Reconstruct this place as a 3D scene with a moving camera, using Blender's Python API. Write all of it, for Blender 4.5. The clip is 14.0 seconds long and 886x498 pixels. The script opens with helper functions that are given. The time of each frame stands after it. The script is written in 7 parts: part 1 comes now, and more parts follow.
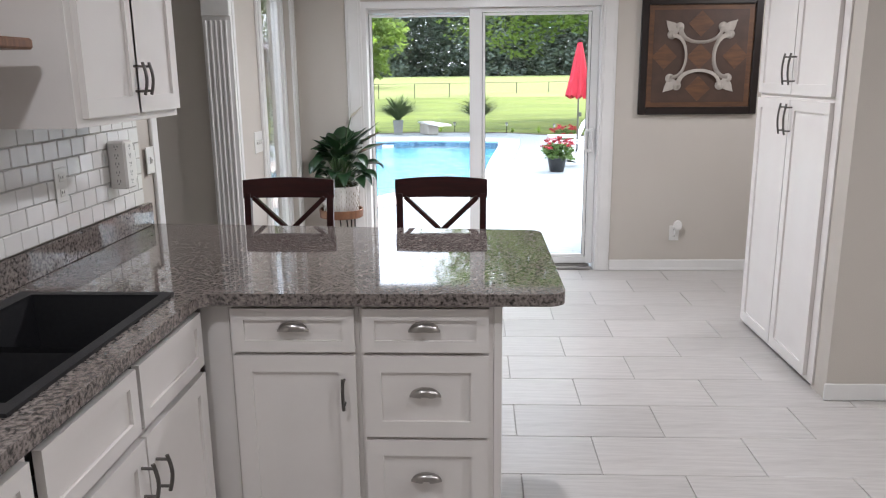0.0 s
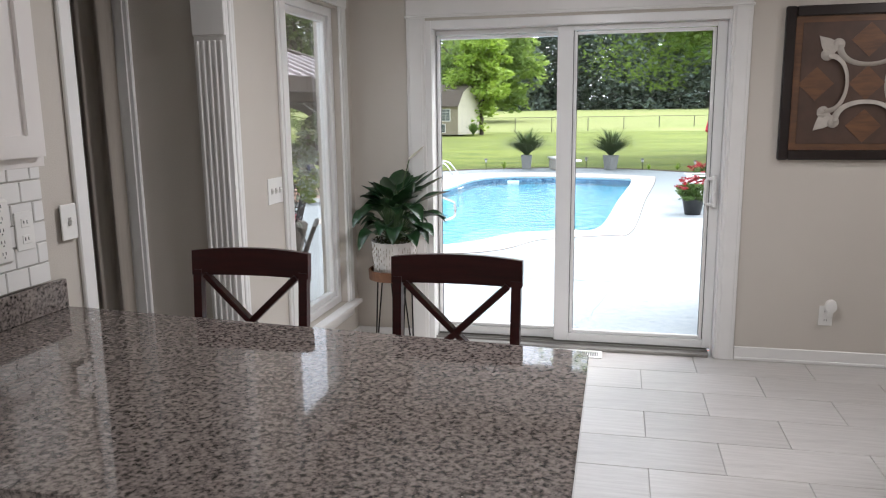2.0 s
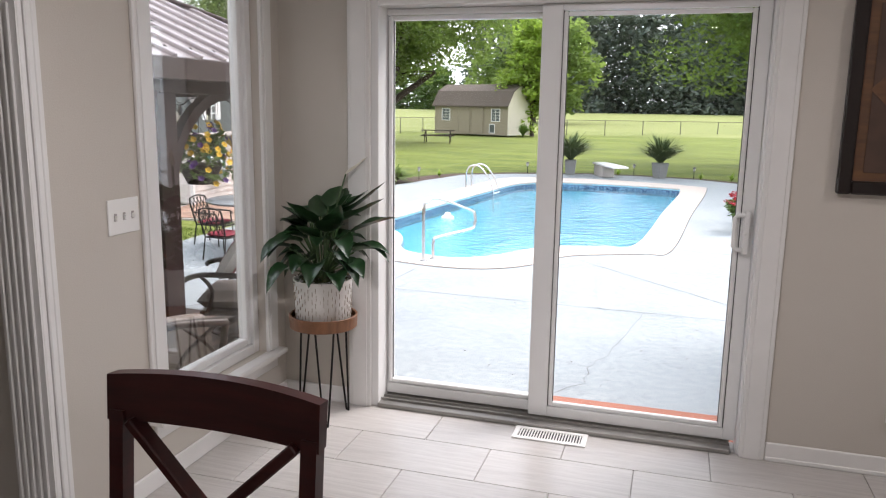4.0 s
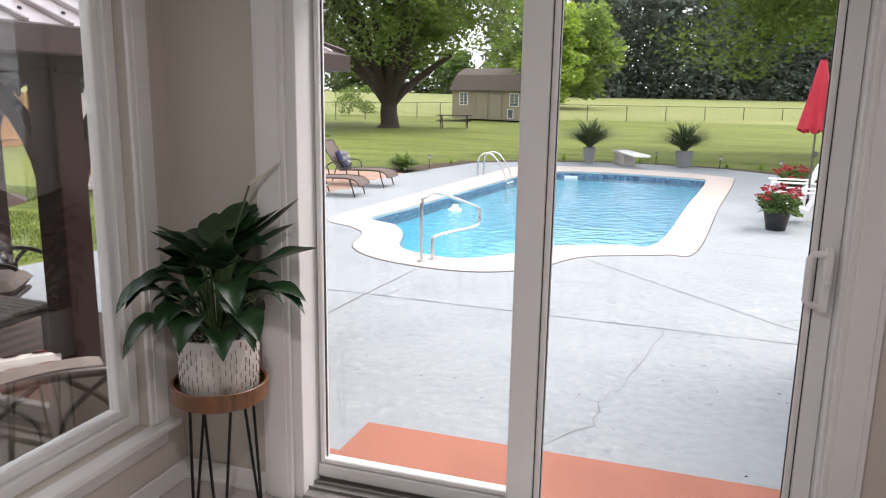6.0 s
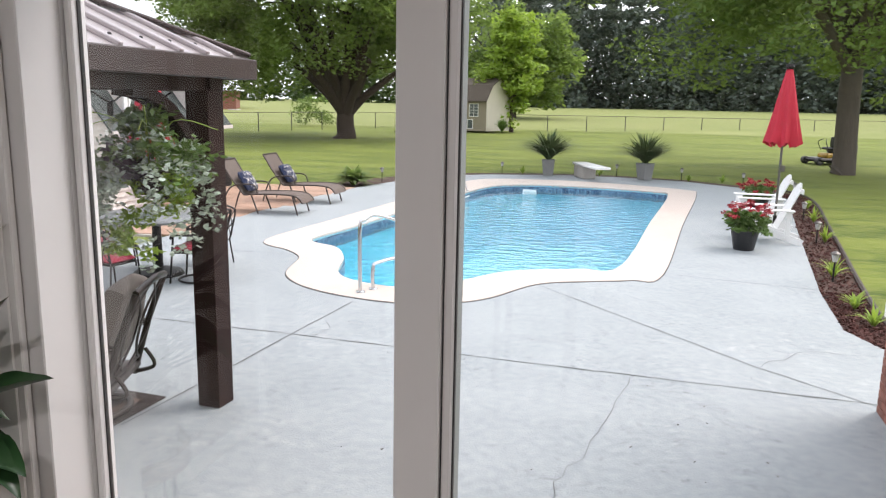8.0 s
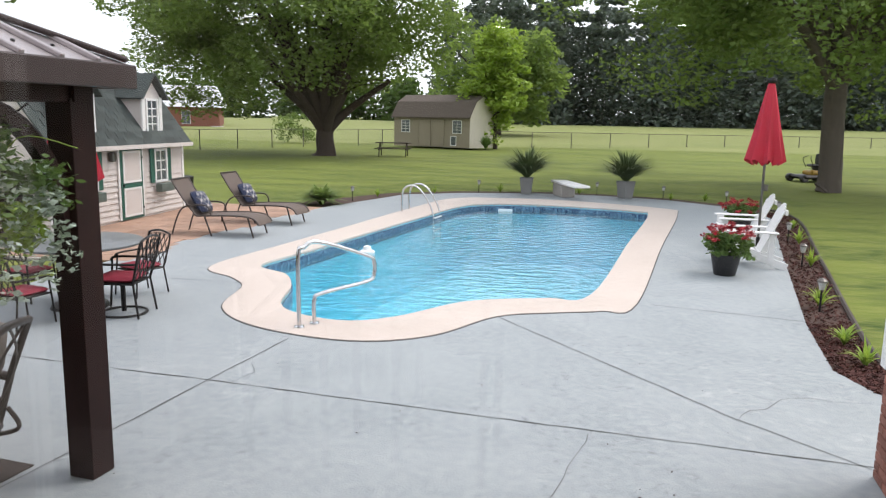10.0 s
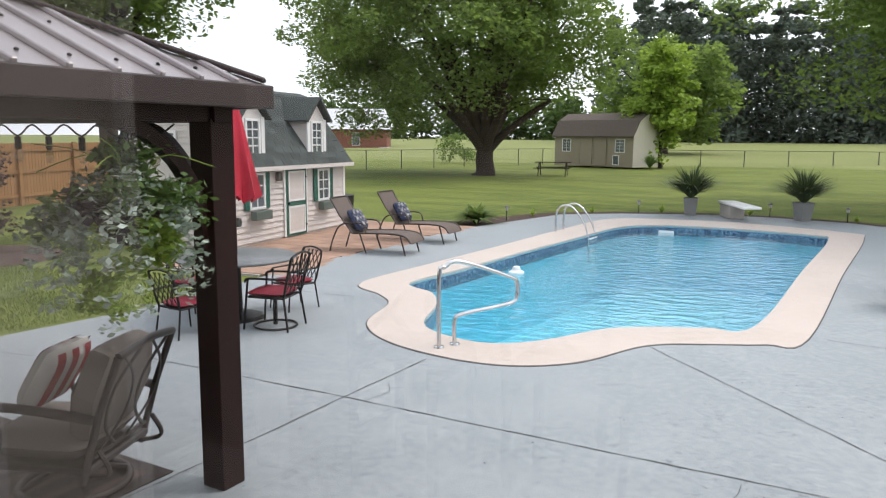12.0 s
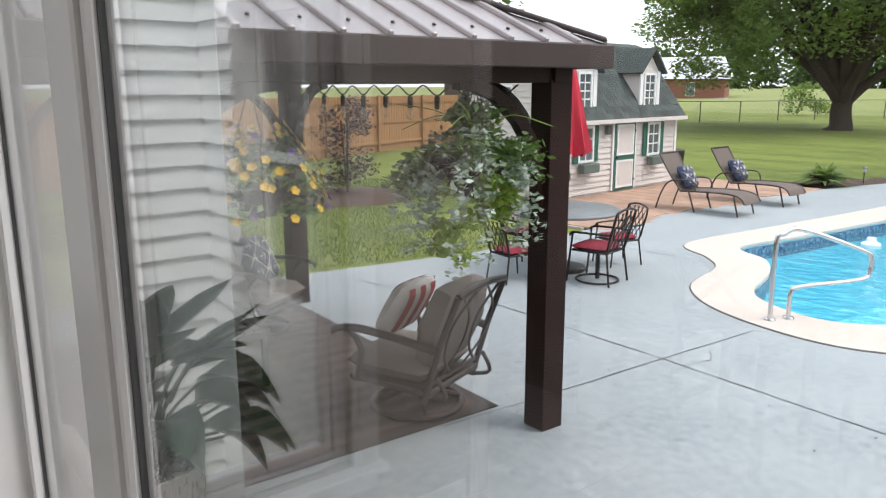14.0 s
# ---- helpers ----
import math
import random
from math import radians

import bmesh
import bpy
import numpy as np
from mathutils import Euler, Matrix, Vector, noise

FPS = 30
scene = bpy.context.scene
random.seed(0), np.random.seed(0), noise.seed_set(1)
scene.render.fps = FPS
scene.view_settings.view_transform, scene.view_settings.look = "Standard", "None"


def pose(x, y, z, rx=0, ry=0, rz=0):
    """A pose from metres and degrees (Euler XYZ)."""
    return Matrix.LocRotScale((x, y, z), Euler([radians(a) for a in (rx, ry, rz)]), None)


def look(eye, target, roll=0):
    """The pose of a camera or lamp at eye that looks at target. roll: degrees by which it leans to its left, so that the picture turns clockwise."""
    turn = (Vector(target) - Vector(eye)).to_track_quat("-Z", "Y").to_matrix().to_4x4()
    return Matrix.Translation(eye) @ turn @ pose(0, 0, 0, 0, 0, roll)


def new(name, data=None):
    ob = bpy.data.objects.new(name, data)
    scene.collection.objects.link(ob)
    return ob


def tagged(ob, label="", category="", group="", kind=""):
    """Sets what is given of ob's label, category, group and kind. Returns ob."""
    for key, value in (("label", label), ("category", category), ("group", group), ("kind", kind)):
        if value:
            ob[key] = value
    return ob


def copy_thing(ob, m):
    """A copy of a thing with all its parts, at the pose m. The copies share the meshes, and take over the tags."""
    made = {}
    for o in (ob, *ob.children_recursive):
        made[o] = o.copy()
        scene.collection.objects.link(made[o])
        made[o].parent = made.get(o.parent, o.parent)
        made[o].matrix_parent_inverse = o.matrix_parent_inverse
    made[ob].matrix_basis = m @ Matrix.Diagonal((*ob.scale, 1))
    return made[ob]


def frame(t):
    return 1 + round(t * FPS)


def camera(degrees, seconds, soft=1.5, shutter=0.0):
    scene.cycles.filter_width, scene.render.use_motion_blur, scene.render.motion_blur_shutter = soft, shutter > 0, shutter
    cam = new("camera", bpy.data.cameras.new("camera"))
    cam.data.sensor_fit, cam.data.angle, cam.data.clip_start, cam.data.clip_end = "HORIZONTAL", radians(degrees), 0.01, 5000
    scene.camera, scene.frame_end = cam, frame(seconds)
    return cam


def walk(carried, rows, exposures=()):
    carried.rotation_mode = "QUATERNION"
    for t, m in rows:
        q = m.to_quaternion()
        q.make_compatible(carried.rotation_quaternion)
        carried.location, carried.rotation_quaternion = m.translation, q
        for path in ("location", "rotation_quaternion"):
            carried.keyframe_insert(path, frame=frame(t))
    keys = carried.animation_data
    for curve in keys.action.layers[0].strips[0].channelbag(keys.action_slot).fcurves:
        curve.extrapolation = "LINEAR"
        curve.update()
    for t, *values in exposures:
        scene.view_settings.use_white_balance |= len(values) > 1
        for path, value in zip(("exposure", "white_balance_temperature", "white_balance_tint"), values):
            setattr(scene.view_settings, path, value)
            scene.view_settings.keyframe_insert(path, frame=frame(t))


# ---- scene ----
# the camera and its walk
cam = camera(60.6, 14.0, soft=1.15)
PATH = [
    (0, (0.04, -0.059, 1.543), (-0.045, 1.887, 1.091), -0.6),
    (0.5, (0.048, 0.236, 1.533), (-0.196, 2.178, 1.122), -1.0),
    (1, (0.095, 0.522, 1.543), (-0.121, 2.474, 1.167), -1.1),
    (1.5, (0.278, 0.828, 1.55), (-0.077, 2.763, 1.189), -0.8),
    (2, (0.373, 1.112, 1.535), (-0.069, 3.028, 1.17), -0.7),
    (2.5, (0.438, 1.431, 1.559), (-0.027, 3.343, 1.201), -0.3),
    (3, (0.577, 1.737, 1.547), (0.065, 3.637, 1.189), 0.2),
    (3.2, (0.621, 1.859, 1.551), (0.097, 3.756, 1.195), 0.4),
    (5.5, (0.625, 3.205, 1.539), (-0.002, 5.061, 1.137), 1.0),
    (6, (0.555, 3.478, 1.551), (-0.062, 5.336, 1.144), 1.0),
    (6.5, (0.599, 3.767, 1.566), (0.008, 5.634, 1.16), 1.1),
    (7, (0.604, 4.006, 1.573), (0.039, 5.883, 1.172), 1.3),
    (7.5, (0.492, 4.315, 1.572), (-0.055, 6.199, 1.184), 1.1),
    (8, (0.469, 4.573, 1.571), (-0.057, 6.464, 1.19), 1.1),
    (8.5, (0.532, 4.862, 1.572), (0.041, 6.765, 1.2), 0.9),
    (10.8, (0.67, 5.752, 1.54), (0.14, 7.654, 1.222), 1.3),
    (11, (0.673, 5.785, 1.537), (0.096, 7.675, 1.225), 1.0),
    (11.5, (0.725, 5.851, 1.534), (0.012, 7.696, 1.238), 0.6),
    (12, (0.755, 5.849, 1.534), (-0.142, 7.612, 1.242), 0.4),
    (12.5, (0.71, 5.796, 1.542), (-0.375, 7.447, 1.23), 0.9),
    (13, (0.707, 5.772, 1.563), (-0.556, 7.281, 1.208), 0.6),
    (13.5, (0.723, 5.78, 1.587), (-0.692, 7.135, 1.187), 0.4),
    (14, (0.765, 5.759, 1.591), (-0.759, 6.984, 1.172), -0.1),
]
EXPOSURES = [(0, 1.55, 5900, 12), (1.5, 1.32, 6000, 12), (3.2, 1.05, 6150, 14), (5.5, 0.68, 6450, 19), (7.5, 0.50, 6450, 17), (8.7, 0.38, 6350, 16), (11, -0.03, 6350, 15), (12.5, 0.06, 6250, 14), (14, 0.34, 6200, 12)]
walk(cam, [(t, look(eye, target, roll)) for t, eye, target, roll in PATH], EXPOSURES)

# world, sun, room lamps and added fill lamps
world = bpy.data.worlds.new("sky")
scene.world = world
world.use_nodes = True
wn = world.node_tree.nodes
sky = wn.new("ShaderNodeTexSky")
sky.sky_type = "NISHITA"
sky.sun_disc = False
sky.sun_elevation, sky.sun_rotation = radians(54), radians(50)
sky.air_density, sky.dust_density, sky.ozone_density = 1.0, 6.0, 1.0
pale = wn.new("ShaderNodeMixRGB")
pale.inputs[0].default_value = 0.75
pale.inputs[2].default_value = (11.0, 11.4, 11.9, 1)
world.node_tree.links.new(sky.outputs[0], pale.inputs[1])
world.node_tree.links.new(pale.outputs[0], wn["Background"].inputs[0])
wn["Background"].inputs[1].default_value = 0.15
sun = new("sun", bpy.data.lights.new("sun", "SUN"))
sun.data.energy, sun.data.angle, sun.data.color = 1.7, radians(25), (1.0, 0.96, 0.9)
sun.rotation_euler = (radians(36), 0, radians(133))


def area_lamp(x, y, watts):
    lamp = new("ceiling_lamp_light", bpy.data.lights.new("downlight", "AREA"))
    lamp.data.shape, lamp.data.size, lamp.data.energy, lamp.data.color = "DISK", 0.09, watts, (1.0, 0.95, 0.91)
    lamp.location = (x, y, 2.40)
    return lamp


# last three: added fill to brighten the nook and east side, no known fixture
ROOM_AND_FILL_LIGHTS = [(-0.7, 0.9, 3.6), (0.9, 0.9, 2.6), (-0.7, -0.8, 1.2), (0.9, -0.8, 1.4), (2.5, 1.4, 11), (0.2, 3.9, 13), (2.4, 4.9, 5.5)]
for lx, ly, watts in ROOM_AND_FILL_LIGHTS:
    area_lamp(lx, ly, watts)
# mesh building
rnd = random.Random(7)


class Geo:
    """Verts and faces of one mesh, gathered piece by piece."""

    def __init__(self):
        self.v, self.f = [], []

    def add(self, verts, faces, m=None):
        k = len(self.v)
        self.v += [tuple(m @ Vector(p)) for p in verts] if m else [tuple(p) for p in verts]
        self.f += [tuple(i + k for i in f) for f in faces]
        return self

    def box(self, x0, y0, z0, x1, y1, z1, m=None, b=0.0):
        """A box between two corners, with edges chamfered by b."""
        x0, x1, y0, y1, z0, z1 = min(x0, x1), max(x0, x1), min(y0, y1), max(y0, y1), min(z0, z1), max(z0, z1)
        b = min(b, (x1 - x0) * 0.45, (y1 - y0) * 0.45, (z1 - z0) * 0.45)
        if b <= 0:
            v = [(x, y, z) for z in (z0, z1) for y in (y0, y1) for x in (x0, x1)]
            f = [(0, 2, 3, 1), (4, 5, 7, 6), (0, 1, 5, 4), (2, 6, 7, 3), (0, 4, 6, 2), (1, 3, 7, 5)]
            return self.add(v, f, m)
        v = []
        for z, i in ((z0, b), (z0 + b, 0), (z1 - b, 0), (z1, b)):
            c = b if i == 0 else 2 * b * 0.75
            a = 0 if i == 0 else b
            xa, xb, ya, yb = x0 + a, x1 - a, y0 + a, y1 - a
            v += [(xa + b, ya, z), (xb - b, ya, z), (xb, ya + b, z), (xb, yb - b, z), (xb - b, yb, z), (xa + b, yb, z), (xa, yb - b, z), (xa, ya + b, z)] if i == 0 else \
                 [(xa + b * .3, ya, z), (xb - b * .3, ya, z), (xb, ya + b * .3, z), (xb, yb - b * .3, z), (xb - b * .3, yb, z), (xa + b * .3, yb, z), (xa, yb - b * .3, z), (xa, ya + b * .3, z)]
        f = [tuple(range(7, -1, -1)), tuple(range(24, 32))]
        for r in range(3):
            for i in range(8):
                j = (i + 1) % 8
                f.append((r * 8 + i, r * 8 + j, r * 8 + 8 + j, r * 8 + 8 + i))
        return self.add(v, f, m)

    def beam(self, p, q, w, h, b=0.0, up=(0, 0, 1)):
        """A bar of w by h from p to q."""
        p, q = Vector(p), Vector(q)
        d = q - p
        y = d.normalized()
        u = Vector(up)
        if abs(y.dot(u)) > 0.98:
            u = Vector((1, 0, 0))
        x = y.cross(u).normalized()
        z = x.cross(y)
        m = Matrix.Translation(p) @ Matrix((x, y, z)).transposed().to_4x4()
        return self.box(-w / 2, 0, -h / 2, w / 2, d.length, h / 2, m, b)

    def lathe(self, profile, n=20, m=None, cap=True):
        """Turns (radius, z) pairs round z."""
        v, f = [], []
        for r, z in profile:
            v += [(r * math.cos(2 * math.pi * i / n), r * math.sin(2 * math.pi * i / n), z) for i in range(n)]
        for k in range(len(profile) - 1):
            for i in range(n):
                j = (i + 1) % n
                f.append((k * n + i, k * n + j, (k + 1) * n + j, (k + 1) * n + i))
        if cap:
            f.append(tuple(range(n - 1, -1, -1)))
            f.append(tuple((len(profile) - 1) * n + i for i in range(n)))
        return self.add(v, f, m)

    def tube(self, pts, r, n=8, closed=False, flat=1.0):
        """A round bar along points; r may be a list."""
        pts = [Vector(p) for p in pts]
        k = len(pts)
        rr = r if isinstance(r, (list, tuple)) else [r] * k
        v, f, side = [], [], None
        for i, p in enumerate(pts):
            a = pts[(i - 1) % k] if closed or i > 0 else p
            c = pts[(i + 1) % k] if closed or i < k - 1 else p
            d = (c - a).normalized()
            if side is None:
                side = d.orthogonal().normalized()
            side = (side - d * side.dot(d)).normalized()
            up = d.cross(side)
            for j in range(n):
                t = 2 * math.pi * j / n
                v.append(p + side * (rr[i] * math.cos(t)) + up * (rr[i] * flat * math.sin(t)))
        for i in range(k if closed else k - 1):
            for j in range(n):
                e = (j + 1) % n
                a, c = i * n, ((i + 1) % k) * n
                f.append((a + j, a + e, c + e, c + j))
        if not closed:
            f += [tuple(range(n - 1, -1, -1)), tuple((k - 1) * n + j for j in range(n))]
        return self.add(v, f)

    def prism(self, poly, z0, z1, m=None):
        """A flat outline (counter-clockwise) drawn up from z0 to z1."""
        n = len(poly)
        v = [(x, y, z0) for x, y in poly] + [(x, y, z1) for x, y in poly]
        f = [tuple(range(n - 1, -1, -1)), tuple(range(n, 2 * n))]
        f += [(i, (i + 1) % n, n + (i + 1) % n, n + i) for i in range(n)]
        return self.add(v, f, m)

    def ring(self, outer, inner, z0, z1, m=None):
        """The band between two outlines with the same number of points."""
        n = len(outer)
        v = [(x, y, z) for z in (z0, z1) for loop in (outer, inner) for x, y in loop]
        f = []
        for i in range(n):
            j = (i + 1) % n
            o0, i0, o1, i1 = 0, n, 2 * n, 3 * n
            f += [(o1 + i, o1 + j, i1 + j, i1 + i), (o0 + i, i0 + i, i0 + j, o0 + j),
                  (o0 + i, o0 + j, o1 + j, o1 + i), (i0 + i, i1 + i, i1 + j, i0 + j)]
        return self.add(v, f, m)

    def cushion(self, x0, y0, z0, x1, y1, z1, m=None, n=10, puff=0.35):
        """A soft, pillow-like box."""
        v, f = [], []
        cx, cy, cz = (x0 + x1) / 2, (y0 + y1) / 2, (z0 + z1) / 2
        hx, hy, hz = (x1 - x0) / 2, (y1 - y0) / 2, (z1 - z0) / 2
        for s in (-1, 1):
            for i in range(n + 1):
                for j in range(n + 1):
                    a, c = -1 + 2 * i / n, -1 + 2 * j / n
                    t = ((1 - a ** 4) * (1 - c ** 4)) ** 0.5
                    v.append((cx + hx * a * (1 - .05 * abs(c) ** 2 * puff), cy + hy * c * (1 - .05 * abs(a) ** 2 * puff), cz + s * hz * ((1 - puff) * min(1, t * 3) + puff * t)))
        k = (n + 1) ** 2
        for i in range(n):
            for j in range(n):
                a = i * (n + 1) + j
                f.append((a, a + 1, a + n + 2, a + n + 1))
                f.append((k + a, k + a + n + 1, k + a + n + 2, k + a + 1))
        return self.add(v, f, m)


def mesh(g, mat, name="mesh", smooth=None):
    me = bpy.data.meshes.new(name)
    me.from_pydata(g.v, [], g.f)
    if mat:
        me.materials.append(mat)
    me.validate()
    if smooth is not None:
        me.polygons.foreach_set("use_smooth", [True] * len(me.polygons))
        me.set_sharp_from_angle(angle=radians(smooth))
    me.update()
    return me


def part(name, g, mat, parent=None, label="", smooth=None):
    ob = new(name, mesh(g, mat, name, smooth))
    if parent:
        ob.parent = parent
    if label:
        ob["label"] = label
    return ob


def thing(name, label, category, m=None, group="", kind=""):
    ob = new(name)
    ob.empty_display_size = 0.1
    if m:
        ob.matrix_basis = m
    return tagged(ob, label, category, group, kind)


def solid(name, g, mat, label="", category="", group="", kind="", smooth=None):
    return tagged(part(name, g, mat, None, "", smooth), label, category, group, kind)


def curve_pts(pts, steps=6, closed=True):
    """A smooth line through the points."""
    n, out = len(pts), []
    for i in range(n if closed else n - 1):
        p = [Vector(pts[(i + k) % n if closed else max(0, min(n - 1, i + k))]) for k in (-1, 0, 1, 2)]
        for s in range(steps):
            t = s / steps
            out.append(0.5 * (2 * p[1] + (p[2] - p[0]) * t + (2 * p[0] - 5 * p[1] + 4 * p[2] - p[3]) * t * t + (3 * p[1] - p[0] - 3 * p[2] + p[3]) * t ** 3))
    if not closed:
        out.append(Vector(pts[-1]))
    return out


# materials
def mat(name, colour, rough=0.6, metal=0.0, second=None, scale=6.0, stretch=(1, 1, 1), amount=0.5, bump=0.0, bump_scale=60.0, fine=None, island=0.0, obj=0.0, coat=0.0, rough_var=0.0, spec=0.5):
    """Paint, wood, cloth or stone: two colours mixed by a coarse and a fine noise, with relief."""
    m = bpy.data.materials.new(name)
    m.use_nodes = True
    nt = m.node_tree
    nd, ln = nt.nodes, nt.links
    p = nd["Principled BSDF"]
    p.inputs["Roughness"].default_value, p.inputs["Metallic"].default_value = rough, metal
    p.inputs["Coat Weight"].default_value = coat
    p.inputs["Specular IOR Level"].default_value = spec
    co = nd.new("ShaderNodeTexCoord")
    mp = nd.new("ShaderNodeMapping")
    mp.inputs["Scale"].default_value = stretch
    ln.new(co.outputs["Object"], mp.inputs[0])
    na = nd.new("ShaderNodeTexNoise")
    na.inputs["Scale"].default_value, na.inputs["Detail"].default_value, na.inputs["Roughness"].default_value = scale, 6, 0.6
    ln.new(mp.outputs[0], na.inputs[0])
    second = second or tuple(c * 0.85 for c in colour)
    rp = nd.new("ShaderNodeValToRGB")
    rp.color_ramp.elements[0].position, rp.color_ramp.elements[1].position = 0.5 - 0.25 * (1.2 - amount), 0.5 + 0.25 * (1.2 - amount)
    rp.color_ramp.elements[0].color, rp.color_ramp.elements[1].color = (*second, 1), (*colour, 1)
    ln.new(na.outputs[0], rp.inputs[0])
    last = rp.outputs[0]
    if fine:
        nb = nd.new("ShaderNodeTexNoise")
        nb.inputs["Scale"].default_value, nb.inputs["Detail"].default_value = fine[1], 3
        ln.new(mp.outputs[0], nb.inputs[0])
        r2 = nd.new("ShaderNodeValToRGB")
        r2.color_ramp.elements[0].position, r2.color_ramp.elements[1].position = 0.35, 0.65
        ln.new(nb.outputs[0], r2.inputs[0])
        mx = nd.new("ShaderNodeMixRGB")
        mx.inputs[2].default_value = (*fine[0], 1)
        sc = nd.new("ShaderNodeMath")
        sc.operation = "MULTIPLY"
        sc.inputs[1].default_value = fine[2]
        ln.new(r2.outputs[0], sc.inputs[0])
        ln.new(sc.outputs[0], mx.inputs[0])
        ln.new(last, mx.inputs[1])
        last = mx.outputs[0]
    if island or obj:
        src = nd.new("ShaderNodeNewGeometry").outputs["Random Per Island"] if island else nd.new("ShaderNodeObjectInfo").outputs["Random"]
        k = island or obj
        mr = nd.new("ShaderNodeMapRange")
        mr.inputs[3].default_value, mr.inputs[4].default_value = 1 - k, 1 + k
        ln.new(src, mr.inputs[0])
        hs = nd.new("ShaderNodeHueSaturation")
        ln.new(mr.outputs[0], hs.inputs["Value"])
        ln.new(last, hs.inputs["Color"])
        last = hs.outputs[0]
    ln.new(last, p.inputs["Base Color"])
    if rough_var:
        mr = nd.new("ShaderNodeMapRange")
        mr.inputs[3].default_value, mr.inputs[4].default_value = rough - rough_var, rough + rough_var
        ln.new(na.outputs[0], mr.inputs[0])
        ln.new(mr.outputs[0], p.inputs["Roughness"])
    if bump:
        nc = nd.new("ShaderNodeTexNoise")
        nc.inputs["Scale"].default_value, nc.inputs["Detail"].default_value = bump_scale, 4
        ln.new(mp.outputs[0], nc.inputs[0])
        bp = nd.new("ShaderNodeBump")
        bp.inputs["Strength"].default_value, bp.inputs["Distance"].default_value = bump, 0.01
        ln.new(nc.outputs[0], bp.inputs["Height"])
        ln.new(bp.outputs[0], p.inputs["Normal"])
    return m


def clear_glass(name, tint=(1, 1, 1), base=0.05, rough=0.0, ripples=0.0, scale=1.5, power=3.7):
    """Clear panes and water: see-through, with a gloss that grows towards grazing angles."""
    m = bpy.data.materials.new(name)
    m.use_nodes = True
    nd, ln = m.node_tree.nodes, m.node_tree.links
    nd.remove(nd["Principled BSDF"])
    tr, gl, mx, lw = nd.new("ShaderNodeBsdfTransparent"), nd.new("ShaderNodeBsdfGlossy"), nd.new("ShaderNodeMixShader"), nd.new("ShaderNodeLayerWeight")
    tr.inputs[0].default_value = (*tint, 1)
    gl.inputs["Roughness"].default_value = rough
    lw.inputs[0].default_value = 0.5
    pw, ma = nd.new("ShaderNodeMath"), nd.new("ShaderNodeMath")
    pw.operation, ma.operation = "POWER", "MULTIPLY_ADD"
    pw.inputs[1].default_value = power
    ma.inputs[1].default_value, ma.inputs[2].default_value = 1 - base, base
    ln.new(lw.outputs["Facing"], pw.inputs[0])
    ln.new(pw.outputs[0], ma.inputs[0])
    ln.new(ma.outputs[0], mx.inputs[0])
    ln.new(tr.outputs[0], mx.inputs[1])
    ln.new(gl.outputs[0], mx.inputs[2])
    ln.new(mx.outputs[0], nd["Material Output"].inputs[0])
    if ripples:
        co, mp, na, bp = nd.new("ShaderNodeTexCoord"), nd.new("ShaderNodeMapping"), nd.new("ShaderNodeTexNoise"), nd.new("ShaderNodeBump")
        mp.inputs["Scale"].default_value = (1, 1.6, 1)
        na.inputs["Scale"].default_value, na.inputs["Detail"].default_value = scale, 3
        bp.inputs["Strength"].default_value, bp.inputs["Distance"].default_value = ripples, 0.1
        ln.new(co.outputs["Object"], mp.inputs[0])
        ln.new(mp.outputs[0], na.inputs[0])
        ln.new(na.outputs[0], bp.inputs["Height"])
        for node in (gl, lw):
            ln.new(bp.outputs[0], node.inputs["Normal"])
    return m


WHITE_PAINT = mat("white_paint", (0.80, 0.79, 0.77), 0.35, second=(0.74, 0.73, 0.71), scale=3, bump=0.04, bump_scale=90)
CABINET = mat("cabinet_paint", (0.80, 0.77, 0.74), 0.4, second=(0.76, 0.72, 0.69), scale=2.5, bump=0.03, bump_scale=120)
VINYL = mat("white_vinyl", (0.82, 0.82, 0.81), 0.3, second=(0.78, 0.78, 0.77), scale=2)
WALL = mat("greige_wall", (0.57, 0.53, 0.475), 0.75, second=(0.545, 0.505, 0.45), scale=1.2, bump=0.12, bump_scale=220)
CEIL = mat("ceiling_paint", (0.8, 0.8, 0.78), 0.85, scale=2, bump=0.1, bump_scale=150)
TILE = mat("floor_tile", (0.55, 0.525, 0.50), 0.30, second=(0.41, 0.385, 0.365), scale=3.0, stretch=(0.8, 14, 1), amount=0.45, fine=((0.60, 0.58, 0.55), 14, 0.4), obj=0.06, bump=0.05, bump_scale=40, rough_var=0.06)
GROUT = mat("grout", (0.40, 0.38, 0.355), 0.85, bump=0.2, bump_scale=200)
GRANITE = mat("granite", (0.16, 0.135, 0.122), 0.05, second=(0.010, 0.009, 0.008), scale=120, amount=1.0, fine=((0.40, 0.345, 0.315), 82, 0.55), coat=0.35)
DARKWOOD = mat("mahogany", (0.046, 0.007, 0.006), 0.38, second=(0.024, 0.004, 0.004), scale=6, stretch=(1, 1, 8), coat=0.1, spec=0.35)
OAK = mat("walnut_stand", (0.22, 0.10, 0.045), 0.45, second=(0.13, 0.055, 0.025), scale=8, stretch=(1, 10, 1))
GLASS = clear_glass("window_glass", (0.985, 0.99, 0.985), 0.018, power=2.15)
NOOK_GLASS = clear_glass("nook_window_glass", (0.985, 0.99, 0.985), 0.09, power=3.0)
NICKEL = mat("brushed_nickel", (0.46, 0.44, 0.42), 0.3, 1.0, scale=40, stretch=(1, 20, 1))
PEWTER = mat("dark_pewter", (0.16, 0.15, 0.14), 0.38, 0.9, scale=30)
